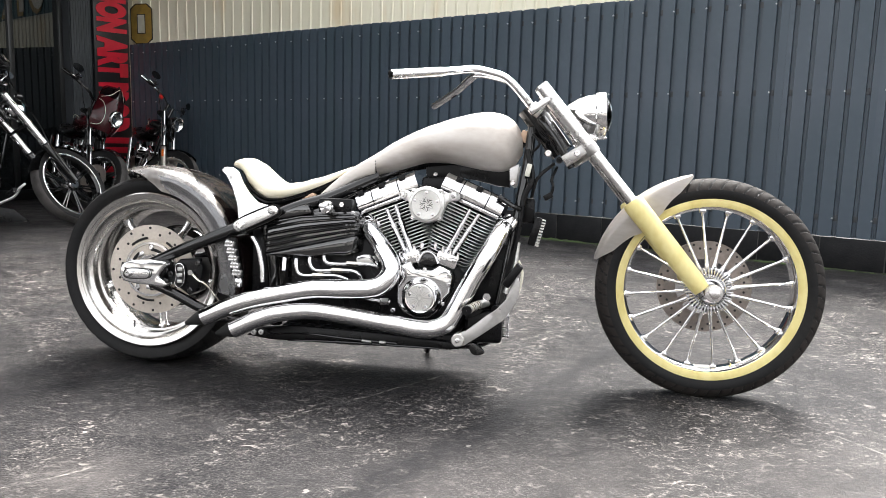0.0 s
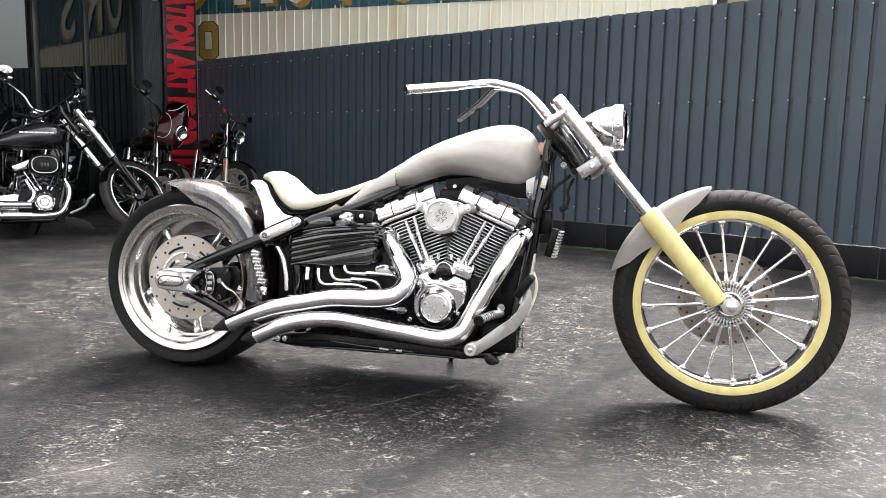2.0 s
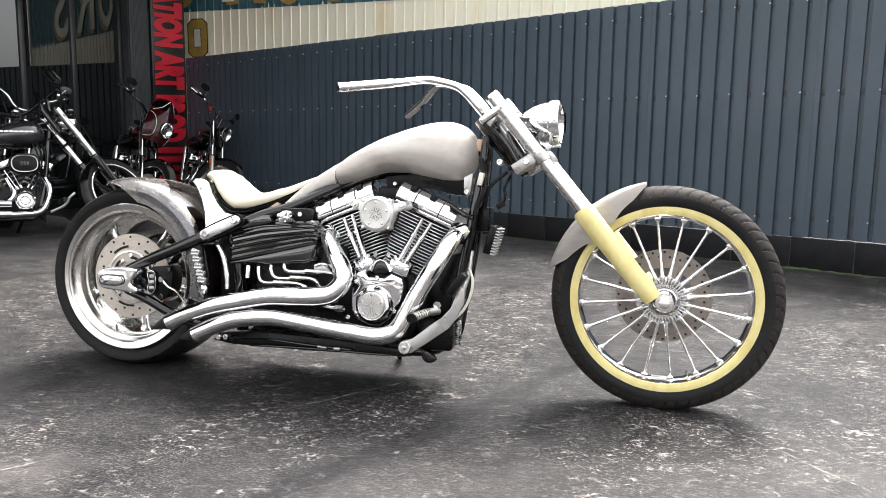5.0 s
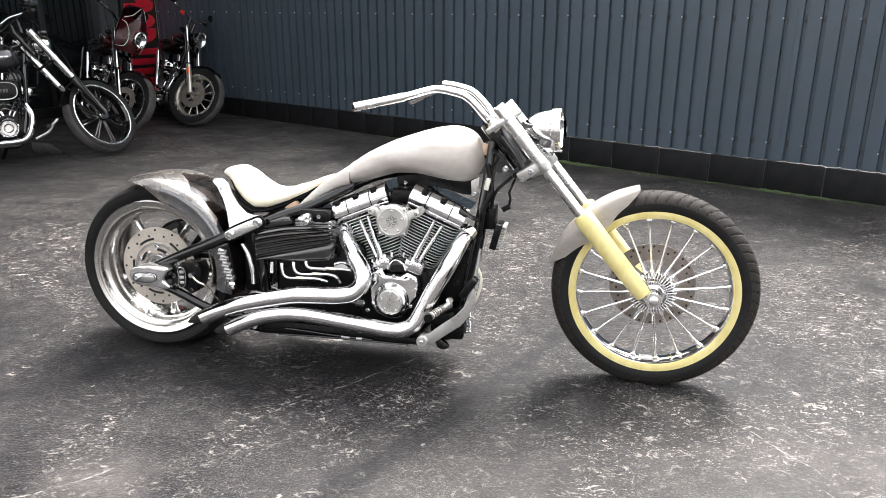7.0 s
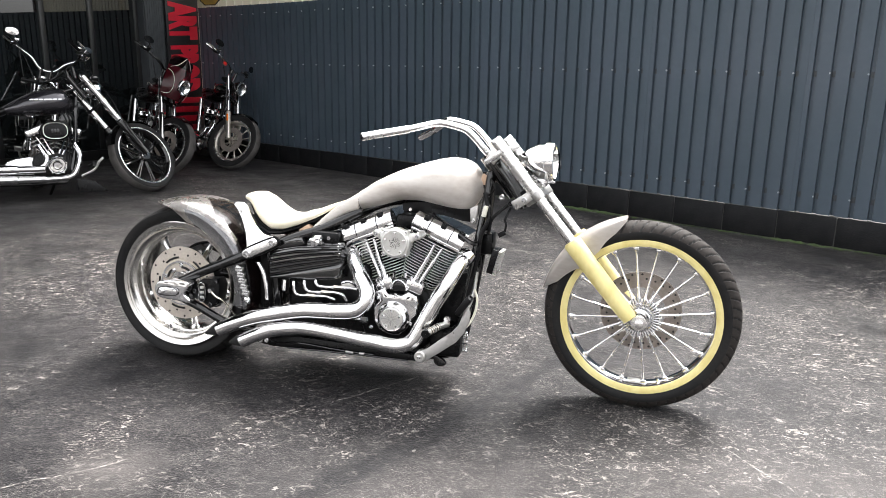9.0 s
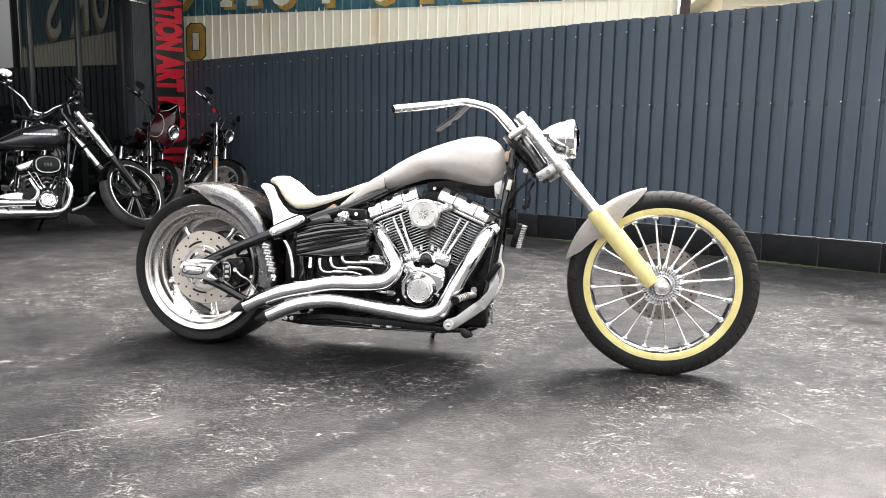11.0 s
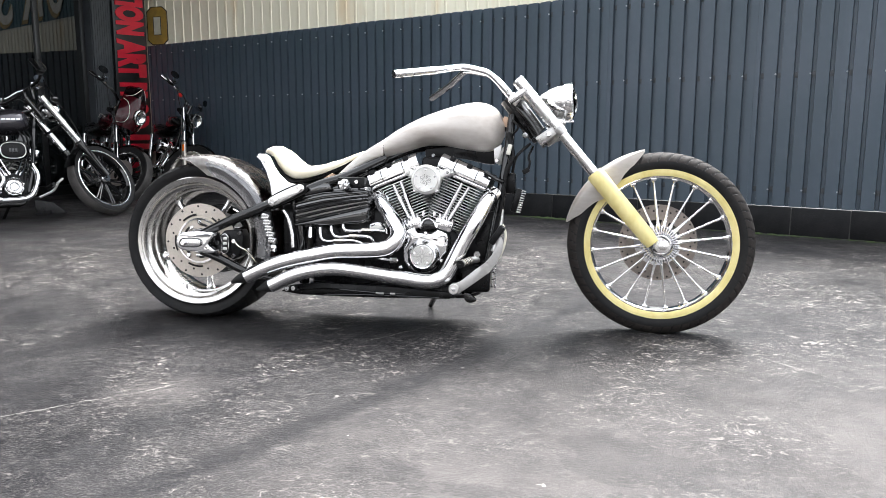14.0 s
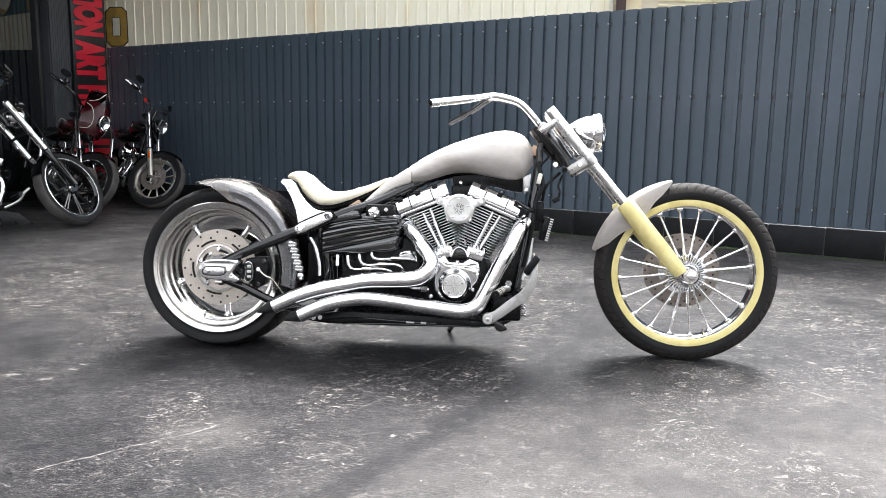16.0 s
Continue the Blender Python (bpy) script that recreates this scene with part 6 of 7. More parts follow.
# ---------- motorcycles parked along the shop ----------
DULL_ALLOY = material("dull_grey_alloy", (0.50, 0.47, 0.42), 0.35, 0.8, grain=0.2, rough_vary=0.08)
PARKED_TREAD = material("grey_dusty_tread", (0.085, 0.080, 0.077), 0.75, 0.0, grain=0.4, grain_size=110, second=(0.05, 0.047, 0.045), blotch=9, bump=0.2, bump_size=300, spec=0.2)
GREY_SATIN = material("smoke_grey_satin", (0.07, 0.07, 0.072), 0.35, 0.5, grain=0.2)
GUNMETAL = material("dark_metallic_grey_paint", (0.055, 0.052, 0.06), 0.22, 0.6, coat=0.8, grain=0.1, grain_size=200, second=(0.045, 0.043, 0.05), blotch=6)
TINT = material("tinted_screen", (0.01, 0.006, 0.007), 0.08, coat=0.5, grain=0.05)


def simple_wheel(parent, name, c, r, rim, half, spokes, mat, rim_mat, twist=None, disc_side=0, label=""):
    t = twist or (lambda b: b)
    w = part(name, t(lathe([(-half * 0.8, rim - 0.012), (-half * 0.84, rim + 0.008), (-half * 0.7, rim + 0.008), (-half * 0.55, rim - 0.012), (half * 0.55, rim - 0.012), (half * 0.7, rim + 0.008),
             (half * 0.84, rim + 0.008), (half * 0.8, rim - 0.012), (half * 0.5, rim - 0.026), (-half * 0.5, rim - 0.026)], 56, c, closed=True)), rim_mat, parent, label)
    part("tyre", t(tyre(c, r, rim + 0.002, half, 60, 0, 0.68, half * 0.42)), [RUBBER, PARKED_TREAD], w)
    part("hub", t(lathe([(-0.06, 0.01), (-0.06, 0.04), (-0.03, 0.055), (0.03, 0.055), (0.06, 0.04), (0.06, 0.01)], 24, c)), CHROME if spokes < 10 else mat, w)
    for k in range(spokes):
        a = 2 * math.pi * k / spokes
        sp = None
        for off in (-0.011, 0.011) if spokes < 12 else (0.0,):
            b = tube([(0.045, -0.012, off * 0.6), (rim * 0.6, -0.014, off), (rim - 0.018, -0.012, off * 1.5)], [0.009, 0.007, 0.008], 6, 2)
            sp = b if sp is None else join(sp, b)
        part("spoke", t(moved(sp, Matrix.Translation(c) @ Matrix.Rotation(-a, 4, "Y"))), mat, w)
    if disc_side:
        y = disc_side * 0.07
        d = part("brake_disc", t(lathe([(y - 0.003, 0.085), (y - 0.003, 0.145), (y + 0.003, 0.145), (y + 0.003, 0.085)], 40, c, closed=True)), RUSTY_DISC, w)
        for k in range(6):
            part("disc_arm", t(moved(tube([(0.03, y, 0), (0.06, y, 0.016), (0.09, y, 0.012)], 0.006, 6, 2), Matrix.Translation(c) @ Matrix.Rotation(k * math.pi / 3, 4, "Y"))), RUSTY_DISC, d)
    return w


def parked_bike(m, label, body, steer=20.0, rake=30.0, wheelbase=1.55, fr=0.33, frim=0.255, fhalf=0.055, rr=0.32, spokes=9, wheel_mat=BLACK_GLOSS, rim_mat=BLACK_GLOSS,
                slider=CHROME, fairing=None, oval_cleaner=False, lamp_black=False, reflector=False, mirrors=True, tank_mark=None, disc=-1, rise=0.13, lip=None, deep=0.0, tank_up=0.0, stout=0.024):
    b = thing("motorcycle", m, label, "motorcycle", "motorcycles parked by the shop")
    fx, rx = wheelbase / 2, -wheelbase / 2
    simple_wheel(b, "rear_wheel", (rx, 0, rr), rr, 0.215, 0.075, spokes, wheel_mat, rim_mat)
    ax = Vector((math.sin(radians(rake)), 0, -math.cos(radians(rake))))
    top = Vector((fx, 0, fr)) - ax * (0.74 if rake < 33 else 0.80) + Vector((-0.035, 0, 0))
    st = Matrix.Translation(top) @ Matrix.Rotation(radians(-steer), 4, ax) @ Matrix.Translation(-top)
    turn = lambda bm: moved(bm, st)
    fw_ = simple_wheel(b, "front_wheel", (fx, 0, fr), fr, frim, fhalf, spokes, wheel_mat, rim_mat, turn, disc)
    if lip:
        for s in (-1, 1):
            part("rim_lip", turn(lathe([(s * fhalf * 0.86, frim - 0.004), (s * fhalf * 0.9, frim + 0.004), (s * fhalf * 0.86, frim + 0.010)], 56, (fx, 0, fr))), lip, fw_, "bright machined rim edge")
    fork = part("fork", turn(tube([top + Vector((-0.05, 0, 0)) - ax * 0.06, top + Vector((-0.05, 0, 0)) + ax * 0.16], 0.022, 12, smooth=False)), BLACK_GLOSS, b)
    low = Vector((fx - 0.02, 0, fr))
    for s in (-1, 1):
        y = Vector((0, s * 0.098, 0))
        part("fork_tube", turn(tube([top + y - ax * 0.03, (top + y).lerp(low + y, 0.58)], stout, 14, smooth=False)), CHROME, fork)
        part("fork_cap", turn(tube([top + y - ax * 0.048, top + y - ax * 0.03], [stout * 0.6, stout * 0.9], 12, smooth=False)), CHROME, fork)
        part("fork_collar", turn(tube([(top + y).lerp(low + y, 0.27), (top + y).lerp(low + y, 0.31)], stout + 0.005, 14, smooth=False)), CHROME, fork)
        part("dust_seal", turn(tube([(top + y).lerp(low + y, 0.535), (top + y).lerp(low + y, 0.55)], stout + 0.004, 14, smooth=False)), BLACK_SATIN, fork)
        part("fork_leg", turn(tube([(top + y).lerp(low + y, 0.55), (top + y).lerp(low + y, 0.57), low + y], [stout, stout + 0.005, stout + 0.002], 12, smooth=False)), slider, fork)
        if reflector:
            q = (top + y).lerp(low + y, 0.66)
            part("reflector", turn(moved(box(-0.012, 0.012, -0.004, 0.004, -0.04, 0.04, 0.003), Matrix.Translation(q + Vector((0.01, s * 0.033, 0))) @ Matrix.Rotation(radians(-rake), 4, "Y"))), ORANGE, fork)
    for t in (0.02, 0.3):
        c = top.lerp(low, t)
        part("fork_clamp", turn(moved(box(-0.045, 0.015, -0.115, 0.115, -0.012, 0.012, 0.006), Matrix.Translation(c) @ Matrix.Rotation(radians(-rake), 4, "Y"))), BLACK_GLOSS, fork)
    # front fender
    rows = []
    for i in range(17):
        a = radians(62 + 105 * i / 16)
        rows.append([(fx + (fr + 0.022 - 0.03 * abs(v) ** 2.2) * math.cos(a), fhalf * 1.25 * v, fr + (fr + 0.022 - 0.03 * abs(v) ** 2.2) * math.sin(a)) for v in np.linspace(-1, 1, 9)])
    fb = grid_mesh(rows)
    bmesh.ops.solidify(fb, geom=fb.faces[:], thickness=0.004)
    part("front_fender", turn(fb), body if not oval_cleaner else BLACK_GLOSS, b)
    # handlebar with grips, levers, mirrors
    bx = top + Vector((-0.05, 0, 0.07))
    bar = part("handlebar", turn(tube([bx + Vector(p) for p in ((-0.20, -0.38, rise + 0.05), (-0.10, -0.31, rise + 0.015), (-0.05, -0.24, rise * 0.85 + 0.01), (-0.01, -0.15, rise * 0.5 + 0.04), (0.0, -0.06, 0.07), (0, 0.06, 0.07), (-0.01, 0.15, rise * 0.5 + 0.04), (-0.05, 0.24, rise * 0.85 + 0.01), (-0.10, 0.31, rise + 0.015), (-0.20, 0.38, rise + 0.05))], 0.0127, 10, 5)), CHROME if reflector or (oval_cleaner and mirrors) else BLACK_GLOSS, b)
    for s in (-1, 1):
        part("riser", turn(tube([bx + Vector((0.0, s * 0.045, -0.05)), bx + Vector((0.0, s * 0.045, 0.075))], 0.017, 10, smooth=False)), BLACK_GLOSS, bar)
        e0, e1 = bx + Vector((-0.10, s * 0.315, rise + 0.017)), bx + Vector((-0.215, s * 0.37, rise + 0.055))
        part("grip", turn(tube([e0, e1], 0.0175, 12, smooth=False)), BLACK_SATIN, bar)
        part("lever", turn(tube([e0 + Vector((0.03, s * -0.02, 0.0)), e0 + Vector((0.035, s * 0.03, 0.004)), e1 + Vector((0.06, s * 0.02, 0.0))], 0.006, 8)), CHROME, bar)
        part("switch_box", turn(moved(box(-0.028, 0.028, -0.026, 0.026, -0.022, 0.022, 0.008), Matrix.Translation(e0 + Vector((0.012, s * -0.012, 0))))), BLACK_SATIN, bar)
        part("reservoir", turn(moved(box(-0.026, 0.026, -0.02, 0.02, -0.012, 0.016, 0.006), Matrix.Translation(e0 + Vector((0.03, s * -0.03, 0.03))))), CHROME, bar)
        if mirrors:
            mp = e0 + Vector((0.03, s * 0.02, 0.10))
            part("mirror_stem", turn(tube([e0 + Vector((0.02, s * -0.02, 0.02)), e0 + Vector((0.03, s * -0.005, 0.06)), mp], 0.0055, 8)), CHROME if oval_cleaner else BLACK_GLOSS, bar)
            mir = moved(lathe([(-0.02, 0.0005), (-0.018, 0.026), (-0.008, 0.042), (0.0, 0.044), (0.003, 0.0005)], 20, axis="X"), Matrix.Translation(mp) @ Matrix.Rotation(radians(s * 15), 4, "Z") @ Matrix.Diagonal((1, 1.35, 0.8, 1)))
            part("mirror", turn(moved(mir, Matrix.Rotation(0, 4, "X"))), CHROME if oval_cleaner else BLACK_GLOSS, bar)
        part("turn_signal", turn(moved(lathe([(-0.03, 0.001), (-0.026, 0.02), (0.0, 0.028), (0.022, 0.026), (0.028, 0.001)], 16, axis="X"), Matrix.Translation(top + Vector((0.03, s * 0.19, -0.03))))), BLACK_GLOSS, fork)
    if reflector:
        part("indicator", turn(moved(box(-0.02, 0.02, -0.02, 0.02, -0.02, 0.02, 0.008), Matrix.Translation(bx + Vector((0.0, -0.2, rise * 0.55))))), RED_LENS, bar, "red indicator lens")
    for s in (-1, 1):
        part("cable", turn(tube([bx + Vector((-0.06, s * 0.26, rise)), bx + Vector((0.05, s * 0.16, 0.06)), bx + Vector((0.07, s * 0.07, -0.12)), bx + Vector((0.0, s * 0.04, -0.28))], 0.0045, 6)), BLACK_SATIN, bar)
    part("brake_hose", turn(tube([bx + Vector((-0.03, -0.27, rise + 0.01)), bx + Vector((0.04, -0.20, -0.02)), top.lerp(low, 0.3) + Vector((0.05, -0.15, 0)), top.lerp(low, 0.62) + Vector((-0.03, -0.15, 0)), low + Vector((-0.06, -0.12, 0.06))], 0.005, 6)), BLACK_SATIN, bar)
    # headlamp
    lc = top + Vector((0.235 if fairing else 0.115, 0, 0.01 if fairing else -0.04))
    lm = Matrix.Translation(lc)
    lamp = part("headlamp", turn(moved(lathe([(-0.09, 0.002), (-0.08, 0.03), (-0.05, 0.06), (0, 0.078), (0.03, 0.080), (0.03, 0.07)], 32, axis="X"), lm)), BLACK_GLOSS if lamp_black or fairing else CHROME, b)
    part("rim", turn(moved(lathe([(0.026, 0.080), (0.03, 0.085), (0.045, 0.084), (0.05, 0.076)], 32, axis="X"), lm)), CHROME, lamp)
    part("reflector_bowl", turn(moved(lathe([(0.04, 0.077), (0.015, 0.055), (0.0, 0.02), (0.0, 0.0005)], 24, axis="X"), lm)), CHROME, lamp)
    part("lens", turn(moved(lathe([(0.046, 0.077), (0.056, 0.05), (0.06, 0.0005)], 24, axis="X"), lm)), LENS, lamp)
    if fairing:
        def shell(u, v, out=0.0):
            z = -0.17 + 0.50 * u
            back = 0.085 - 0.17 * u**2.2 - 0.06 * (1 - u) ** 2
            w = 0.178 * (math.sqrt(max(0.004, 1 - ((u - 0.35) / 0.66) ** 2)) if u > 0.35 else 0.78 + 0.22 * math.sin(math.pi * u / 0.7))
            return lc + Vector((back - 0.16 * abs(v) ** 2.2 + out, w * v + math.copysign(out, v), z))

        fb = grid_mesh([[shell(i / 14, v) for v in np.linspace(-1, 1, 15)] for i in range(15)])
        for f in list(fb.faces):
            c = f.calc_center_median() - lc
            if math.hypot(c.y, c.z) < 0.085:
                fb.faces.remove(f)
        for f in fb.faces:
            f.material_index = 1 if f.calc_center_median().z - lc.z > 0.19 else 0
        bmesh.ops.solidify(fb, geom=fb.faces[:], thickness=0.004)
        fp = part("fairing", turn(fb), [fairing, TINT], b, "dark red quarter fairing with smoked screen")
        for s in (-1, 1):
            part("pinstripe", turn(tube([shell(u, s * v, 0.004) for u, v in ((0.06, 0.95), (0.10, 0.72), (0.22, 0.62), (0.40, 0.66), (0.55, 0.80), (0.60, 0.96))], 0.0028, 6)), SIGN_WHITE, fp)
            part("pinstripe", turn(tube([shell(u, s * v, 0.004) for u, v in ((0.66, 0.92), (0.76, 0.66), (0.90, 0.42), (0.97, 0.2))], 0.0028, 6)), SIGN_WHITE, fp)
    # tank
    t0, t1 = top.x - 0.60, top.x - 0.07
    zt = top.z - 0.02 + tank_up
    stn = []
    for k in range(15):
        u = k / 14
        sh = math.sin(math.pi * min(1, 0.12 + 0.83 * u)) ** 0.5
        stn.append((t0 + (t1 - t0) * u, zt - 0.23 - deep + 0.06 * u, zt - 0.155 + 0.15 * sh * (0.55 + 0.45 * u), 0.045 + 0.10 * sh * (0.6 + 0.4 * u) * (1 if u < 0.9 else 0.75), 2.4))
    if oval_cleaner:  # a long teardrop, highest near the steering head
        stn = [(t0 - 0.03 + (t1 - t0 + 0.03) * u, zt - lo, zt - hi, w, 2.2) for u, lo, hi, w in ((0, 0.215, 0.195, 0.03), (0.08, 0.235, 0.165, 0.07), (0.2, 0.25, 0.125, 0.10), (0.35, 0.255, 0.08, 0.125),
               (0.5, 0.255, 0.045, 0.14), (0.65, 0.25, 0.022, 0.148), (0.78, 0.245, 0.015, 0.145), (0.88, 0.235, 0.025, 0.128), (0.95, 0.215, 0.05, 0.10), (1.0, 0.18, 0.09, 0.05))]
    tank = part("fuel_tank", loft(stn, 24), body, b)
    if fairing:
        for s in (-1, 1):
            part("pinstripe", tube([(t0 + q * (t1 - t0), s * (0.052 + 0.094 * math.sin(math.pi * min(1, 0.12 + 0.83 * q)) ** 0.5 * (0.6 + 0.4 * q)), zt - 0.13 + 0.07 * math.sin(math.pi * q)) for q in np.linspace(0.2, 0.8, 7)], 0.003, 6, per=3), SIGN_WHITE, tank)
    if tank_mark == "bars":
        for k in range(7):
            part("emblem_bar", moved(box(-0.014, 0.014, -0.004, 0.004, -0.007, 0.007, 0.001), pose(t0 + 0.22 + k * 0.036, -0.139 - 0.0015 * k, zt - 0.125, 0, 0, 0)), CHROME, tank)
    elif tank_mark == "ring":
        part("emblem_ring", lathe([(-0.150, 0.03), (-0.153, 0.042), (-0.150, 0.052)], 28, (t0 + 0.36, 0.006, zt - 0.11)), MAROON, tank)
        part("emblem_core", lathe([(-0.149, 0.001), (-0.150, 0.022)], 20, (t0 + 0.36, 0.004, zt - 0.11)), SIGN_WHITE, tank)
    # seat and rear fender
    sz = zt - 0.22
    part("seat", loft([(t0 + 0.06, sz, sz + 0.05, 0.05), (t0 - 0.05, sz - 0.05, sz + 0.03, 0.10), (t0 - 0.2, sz - 0.08, sz + 0.0, 0.14), (t0 - 0.36, sz - 0.06, sz + 0.05, 0.14), (t0 - 0.42, sz, sz + 0.09, 0.10), (t0 - 0.62, sz + 0.02, sz + 0.09, 0.09), (t0 - 0.68, sz + 0.02, sz + 0.06, 0.05)], 20), BLACK_SATIN, b)
    rows = []
    for i in range(17):
        a = radians(20 + 135 * i / 16)
        rows.append([(rx + (rr + 0.035 - 0.03 * abs(v) ** 2.2) * math.cos(a), 0.1 * v, rr + (rr + 0.035 - 0.03 * abs(v) ** 2.2) * math.sin(a)) for v in np.linspace(-1, 1, 9)])
    fb = grid_mesh(rows)
    bmesh.ops.solidify(fb, geom=fb.faces[:], thickness=0.004)
    part("rear_fender", fb, body, b)
    # frame
    fr_ = part("frame", tube([(top.x - 0.06, 0, zt - 0.03), (t0, 0, zt - 0.2), (t0 - 0.3, 0, zt - 0.33), (rx, 0, rr + 0.05)], 0.02, 10), BLACK_GLOSS, b)
    for s in (-1, 1):
        part("down_tube", tube([(top.x - 0.03, s * 0.03, zt - 0.10), (top.x - 0.10, s * 0.08, 0.40), (top.x - 0.16, s * 0.1, 0.17), (top.x - 0.3, s * 0.11, 0.14), (t0 - 0.25, s * 0.11, 0.15)], 0.016, 10), BLACK_GLOSS, fr_)
        part("swingarm_tube", tube([(t0 - 0.2, s * 0.11, 0.24), (rx, s * 0.11, rr)], 0.02, 10, smooth=False), BLACK_GLOSS, fr_)
        part("shock_absorber", tube([(t0 - 0.42, s * 0.12, zt - 0.28), (rx + 0.06, s * 0.12, rr + 0.02)], 0.024, 12, smooth=False), CHROME, fr_)
    # engine
    cx = (t0 + t1) / 2 + (0.075 if oval_cleaner else 0.0)
    en = part("engine", plate(smooth_outline([(cx - 0.16, 0.20), (cx - 0.15, 0.38), (cx, 0.42), (cx + 0.14, 0.38), (cx + 0.16, 0.22), (cx, 0.15)], 3), -0.12, 0.12, 0.02), BLACK_SATIN, b)
    part("cam_cover", lathe([(-0.12, 0.085), (-0.14, 0.082), (-0.155, 0.07), (-0.15, 0.055), (-0.165, 0.05), (-0.165, 0.03), (-0.158, 0.026), (-0.158, 0.001)], 32, (cx + 0.02, 0, 0.29)), CHROME, en)
    for q0, q1, y in ((0.060, 0.066, -0.1535), (0.032, 0.037, -0.1665)):
        part("cover_groove", lathe([(y, q0), (y - 0.001, q0), (y - 0.001, q1), (y, q1)], 32, (cx + 0.02, 0, 0.29)), BLACK_SATIN, en)
    for k in range(5):
        a = 2 * math.pi * k / 5 + 0.3
        part("cover_bolt", bolt((cx + 0.02 + 0.075 * math.cos(a), -0.147, 0.29 + 0.075 * math.sin(a)), 0.007, 0.006), BRUSHED, en)
    part("primary_cover", plate(smooth_outline([(cx - 0.36, 0.20), (cx - 0.36, 0.34), (cx - 0.1, 0.38), (cx + 0.1, 0.35), (cx + 0.12, 0.22), (cx - 0.1, 0.18)], 3), 0.12, 0.18, 0.015), CHROME, en)
    for ang in (22.5, -22.5):
        mm = Matrix.Translation((cx + 0.02, 0, 0.27)) @ Matrix.Rotation(radians(ang), 4, "Y")
        cy = part("cylinder", moved(box(-0.05, 0.05, -0.06, 0.06, 0.1, 0.33, 0.02), mm), BLACK_SATIN, en)
        for k in range(10):
            w = 0.066 + 0.003 * k
            part("fin", moved(box(-w, w, -0.085, 0.085, 0.13 + 0.018 * k, 0.136 + 0.018 * k, 0.002, 1), mm), (CAST if k % 2 == 0 else BLACK_SATIN) if oval_cleaner else CAST, cy)
        part("rocker_box", moved(box(-0.09, 0.09, -0.092, 0.09, 0.315, 0.385, 0.018, 3), mm), CHROME, cy)
        for q in (-0.02, 0.025):
            part("pushrod_tube", moved(tube([(q, -0.1, 0.30), (q * 0.6 - 0.012 * (1 if ang > 0 else -1), -0.13, 0.12)], 0.011, 8, smooth=False), mm), CHROME, cy)
    if oval_cleaner:
        o = [(cx + 0.03 + 0.115 * math.copysign(abs(math.cos(a)) ** 0.75, math.cos(a)), 0.585 + 0.085 * math.copysign(abs(math.sin(a)) ** 0.75, math.sin(a))) for a in np.linspace(0, 2 * math.pi, 32)[:-1]]
        acl = part("air_cleaner", plate(o, -0.235, -0.12, 0.02, 3), BLACK_SATIN, en, "oval black air cleaner")
        part("trim_ring", tube([(cx + 0.03 + (x - cx - 0.03) * 0.8, -0.237, 0.585 + (z - 0.585) * 0.78) for x, z in [*o, o[0]]], 0.0045, 6, per=1), CAST, acl)
        for k in range(3):
            part("emblem_bar", box(cx + 0.0 + k * 0.022, cx + 0.016 + k * 0.022, -0.239, -0.234, 0.570, 0.60, 0.001), GREY_SATIN, acl)
    else:
        part("air_cleaner", lathe([(-0.12, 0.085), (-0.20, 0.085), (-0.212, 0.075), (-0.215, 0.001)], 32, (cx + 0.03, 0, 0.58)), CHROME, en)
    # pipes
    for dz, x1 in ((0.0, rx - 0.10), (0.085, rx + 0.02)):
        ep = part("exhaust_pipe", tube([(cx + (0.17 if dz == 0 else -0.10), -0.11, 0.47), (cx + (0.20 if dz == 0 else -0.06), -0.16, 0.36), (cx + (0.13 if dz == 0 else -0.1), -0.185, 0.20 + dz), (cx - 0.05 - dz * 2, -0.19, 0.175 + dz), (cx - 0.3, -0.195, 0.18 + dz), (cx - 0.34, -0.2, 0.185 + dz), (x1, -0.205, 0.20 + dz)], [0.022, 0.024, 0.025, 0.025, 0.026, 0.040, 0.040], 14, 5, hollow=True), CHROME, b, "chrome exhaust")
        part("heat_shield", tube([(cx - 0.08, -0.197, 0.178 + dz), (cx - 0.28, -0.2, 0.182 + dz)], 0.031, 14, smooth=False), CHROME, ep)
    part("foot_peg", tube([(cx + 0.27, -0.12, 0.27), (cx + 0.30, -0.30, 0.29)], 0.016, 10, smooth=False), BLACK_SATIN, b)
    part("foot_control", tube([(cx + 0.2, -0.17, 0.19), (cx + 0.30, -0.20, 0.24), (cx + 0.34, -0.21, 0.30)], 0.011, 8), CAST, b)
    if oval_cleaner:
        part("foot_pad", moved(box(-0.035, 0.035, -0.245, -0.185, -0.009, 0.009, 0.005), pose(cx + 0.355, 0, 0.318, 0, -42, 0)), GREY_ALLOY, b, "grey brake pedal pad")
        part("head_bracket", moved(box(-0.05, 0.05, -0.11, 0.11, -0.05, 0.05, 0.015), pose(top.x - 0.13, 0, zt - 0.30, 0, 20, 0)), BLACK_GLOSS, b)
        for k in range(3):
            part("hose", tube([(top.x - 0.10 - 0.03 * k, -0.10, zt - 0.22), (top.x - 0.07 - 0.03 * k, -0.13, zt - 0.34), (top.x - 0.12 - 0.02 * k, -0.12, 0.36), (top.x - 0.16, -0.10, 0.28)], 0.006, 6), BLACK_SATIN, b)
        part("frame_cover", tube([(top.x - 0.045, -0.085, zt - 0.20), (top.x - 0.09, -0.105, 0.42), (top.x - 0.13, -0.115, 0.24)], 0.019, 12), BLACK_GLOSS, b)
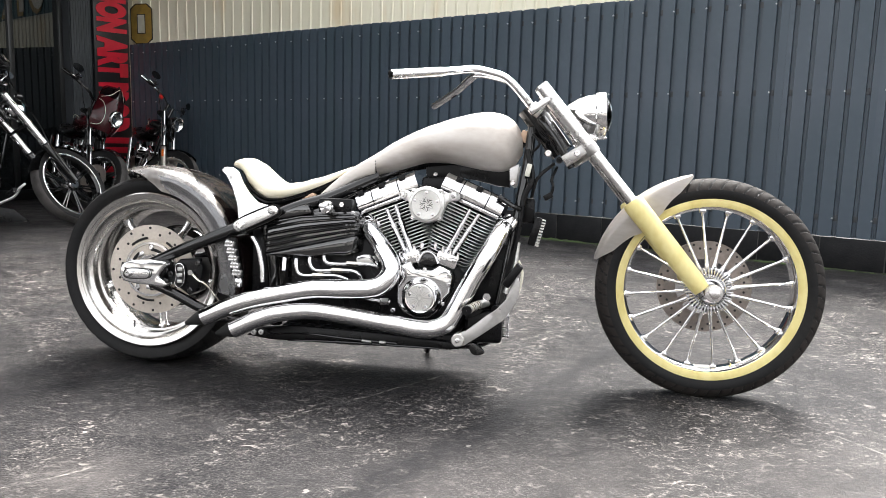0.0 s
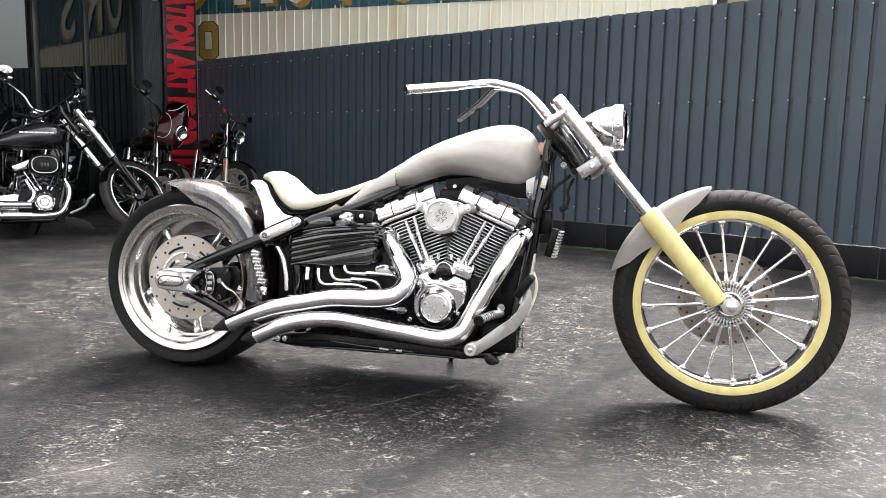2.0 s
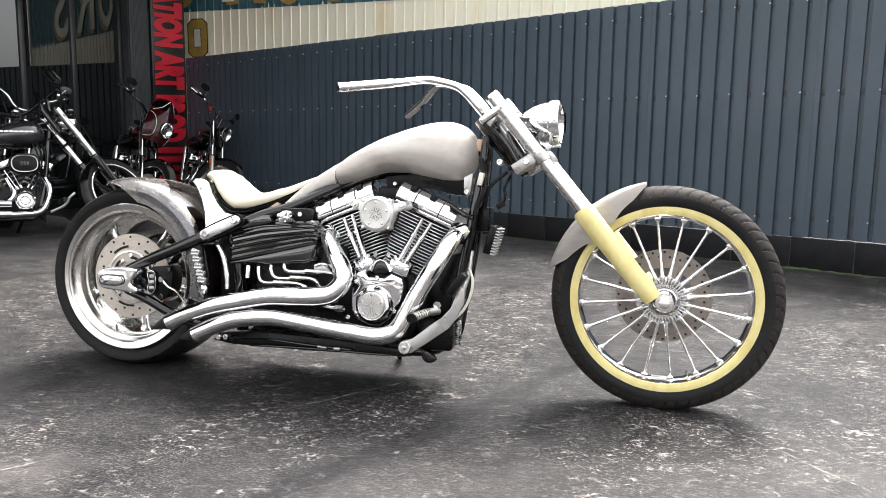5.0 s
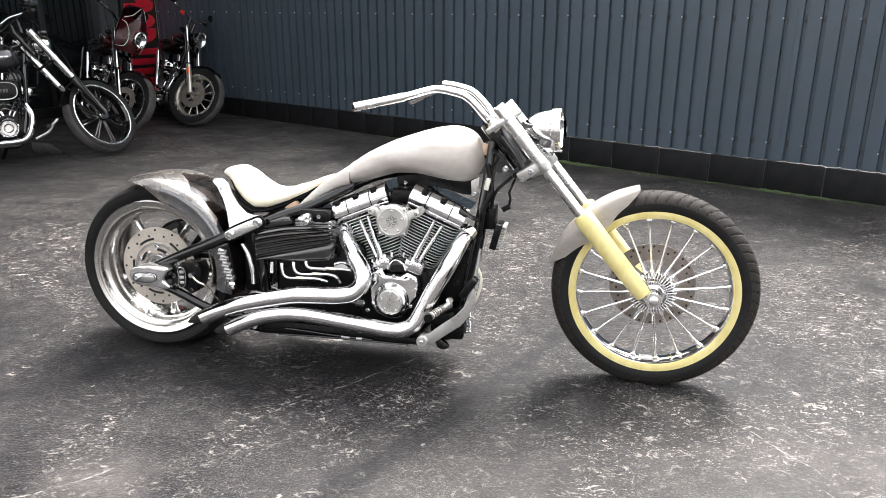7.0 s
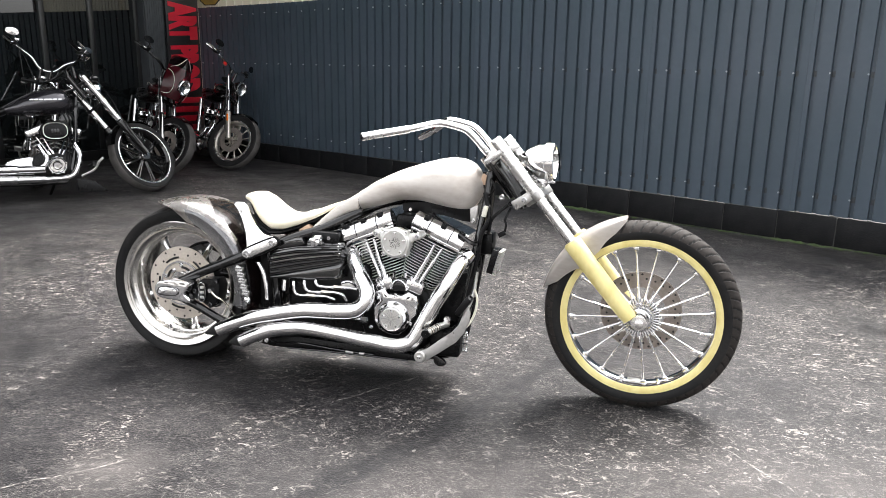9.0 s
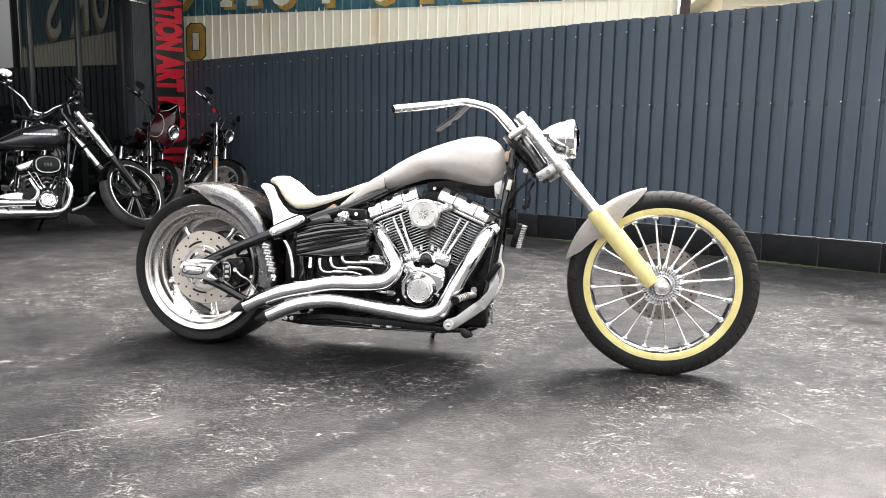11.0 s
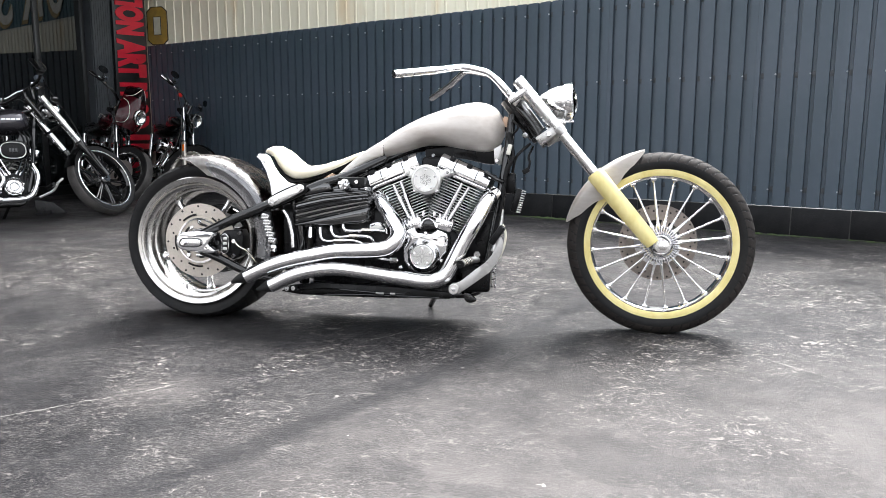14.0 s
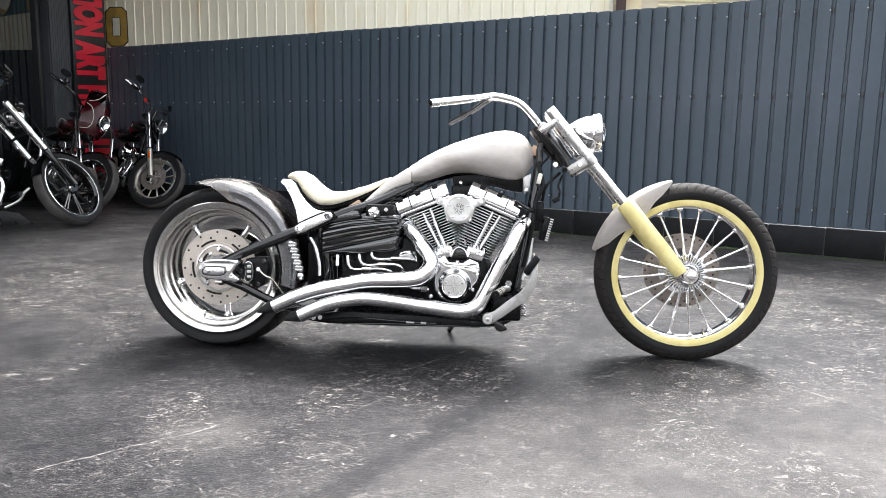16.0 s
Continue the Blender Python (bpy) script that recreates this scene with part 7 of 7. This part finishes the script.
        part("lower_guard", plate([(cx + 0.16, 0.17), (cx + 0.30, 0.14), (cx + 0.40, 0.045), (cx + 0.16, 0.045)], -0.165, -0.145, 0.004), BLACK_SATIN, b)
    part("side_stand", tube([(cx, 0.13, 0.15), (cx - 0.05, 0.24, 0.03)], 0.012, 8, smooth=False), BLACK_GLOSS, b)
    part("tail_lamp", box(rx - 0.36, rx - 0.30, -0.04, 0.04, rr + 0.18, rr + 0.24, 0.012), RED_LENS, b)
    return b


def standing(contact, heading, wheelbase, lean=-7.0):
    """The pose of a parked machine whose front tyre touches the floor at a place."""
    h = radians(heading)
    return pose(contact[0] - wheelbase / 2 * math.cos(h), contact[1] - wheelbase / 2 * math.sin(h), 0, 0, 0, heading) @ pose(0, 0, 0, lean, 0, 0)


parked_bike(standing((-3.17, 6.16), 38, 1.63), "dark metallic grey cruiser motorcycle with chrome engine and long raked fork", GUNMETAL, steer=38, rake=34, wheelbase=1.63, fr=0.335, frim=0.27,
            spokes=9, lip=BRUSHED, slider=BLACK_GLOSS, oval_cleaner=True, rise=0.05, tank_mark="bars", disc=0, mirrors=False, deep=0.06, stout=0.029)
parked_bike(standing((-3.56, 7.22), -50, 1.42, -10), "dark red motorcycle with quarter fairing and chrome fork", MAROON, steer=36, rake=29, wheelbase=1.42, fr=0.32, frim=0.235, rr=0.3, spokes=10, fairing=MAROON, rise=0.16, tank_up=0.07,
            lip=BRUSHED)
parked_bike(standing((-3.08, 7.78), -53, 1.40, -11), "black motorcycle with round chrome headlamp and amber reflectors", BLACK_GLOSS, steer=42, rake=28, wheelbase=1.40, fr=0.325, frim=0.235, rr=0.3, spokes=12,
            wheel_mat=DULL_ALLOY, rim_mat=DULL_ALLOY, lip=BRUSHED, slider=DULL_ALLOY, reflector=True, lamp_black=True, tank_mark="ring", rise=0.13, tank_up=0.05)
parked_bike(standing((-4.3, 6.2), -58, 1.5), "black motorcycle with tall bars and chrome mirrors behind the cruiser", BLACK_GLOSS, steer=15, rake=31, wheelbase=1.5, oval_cleaner=True, rise=0.24)
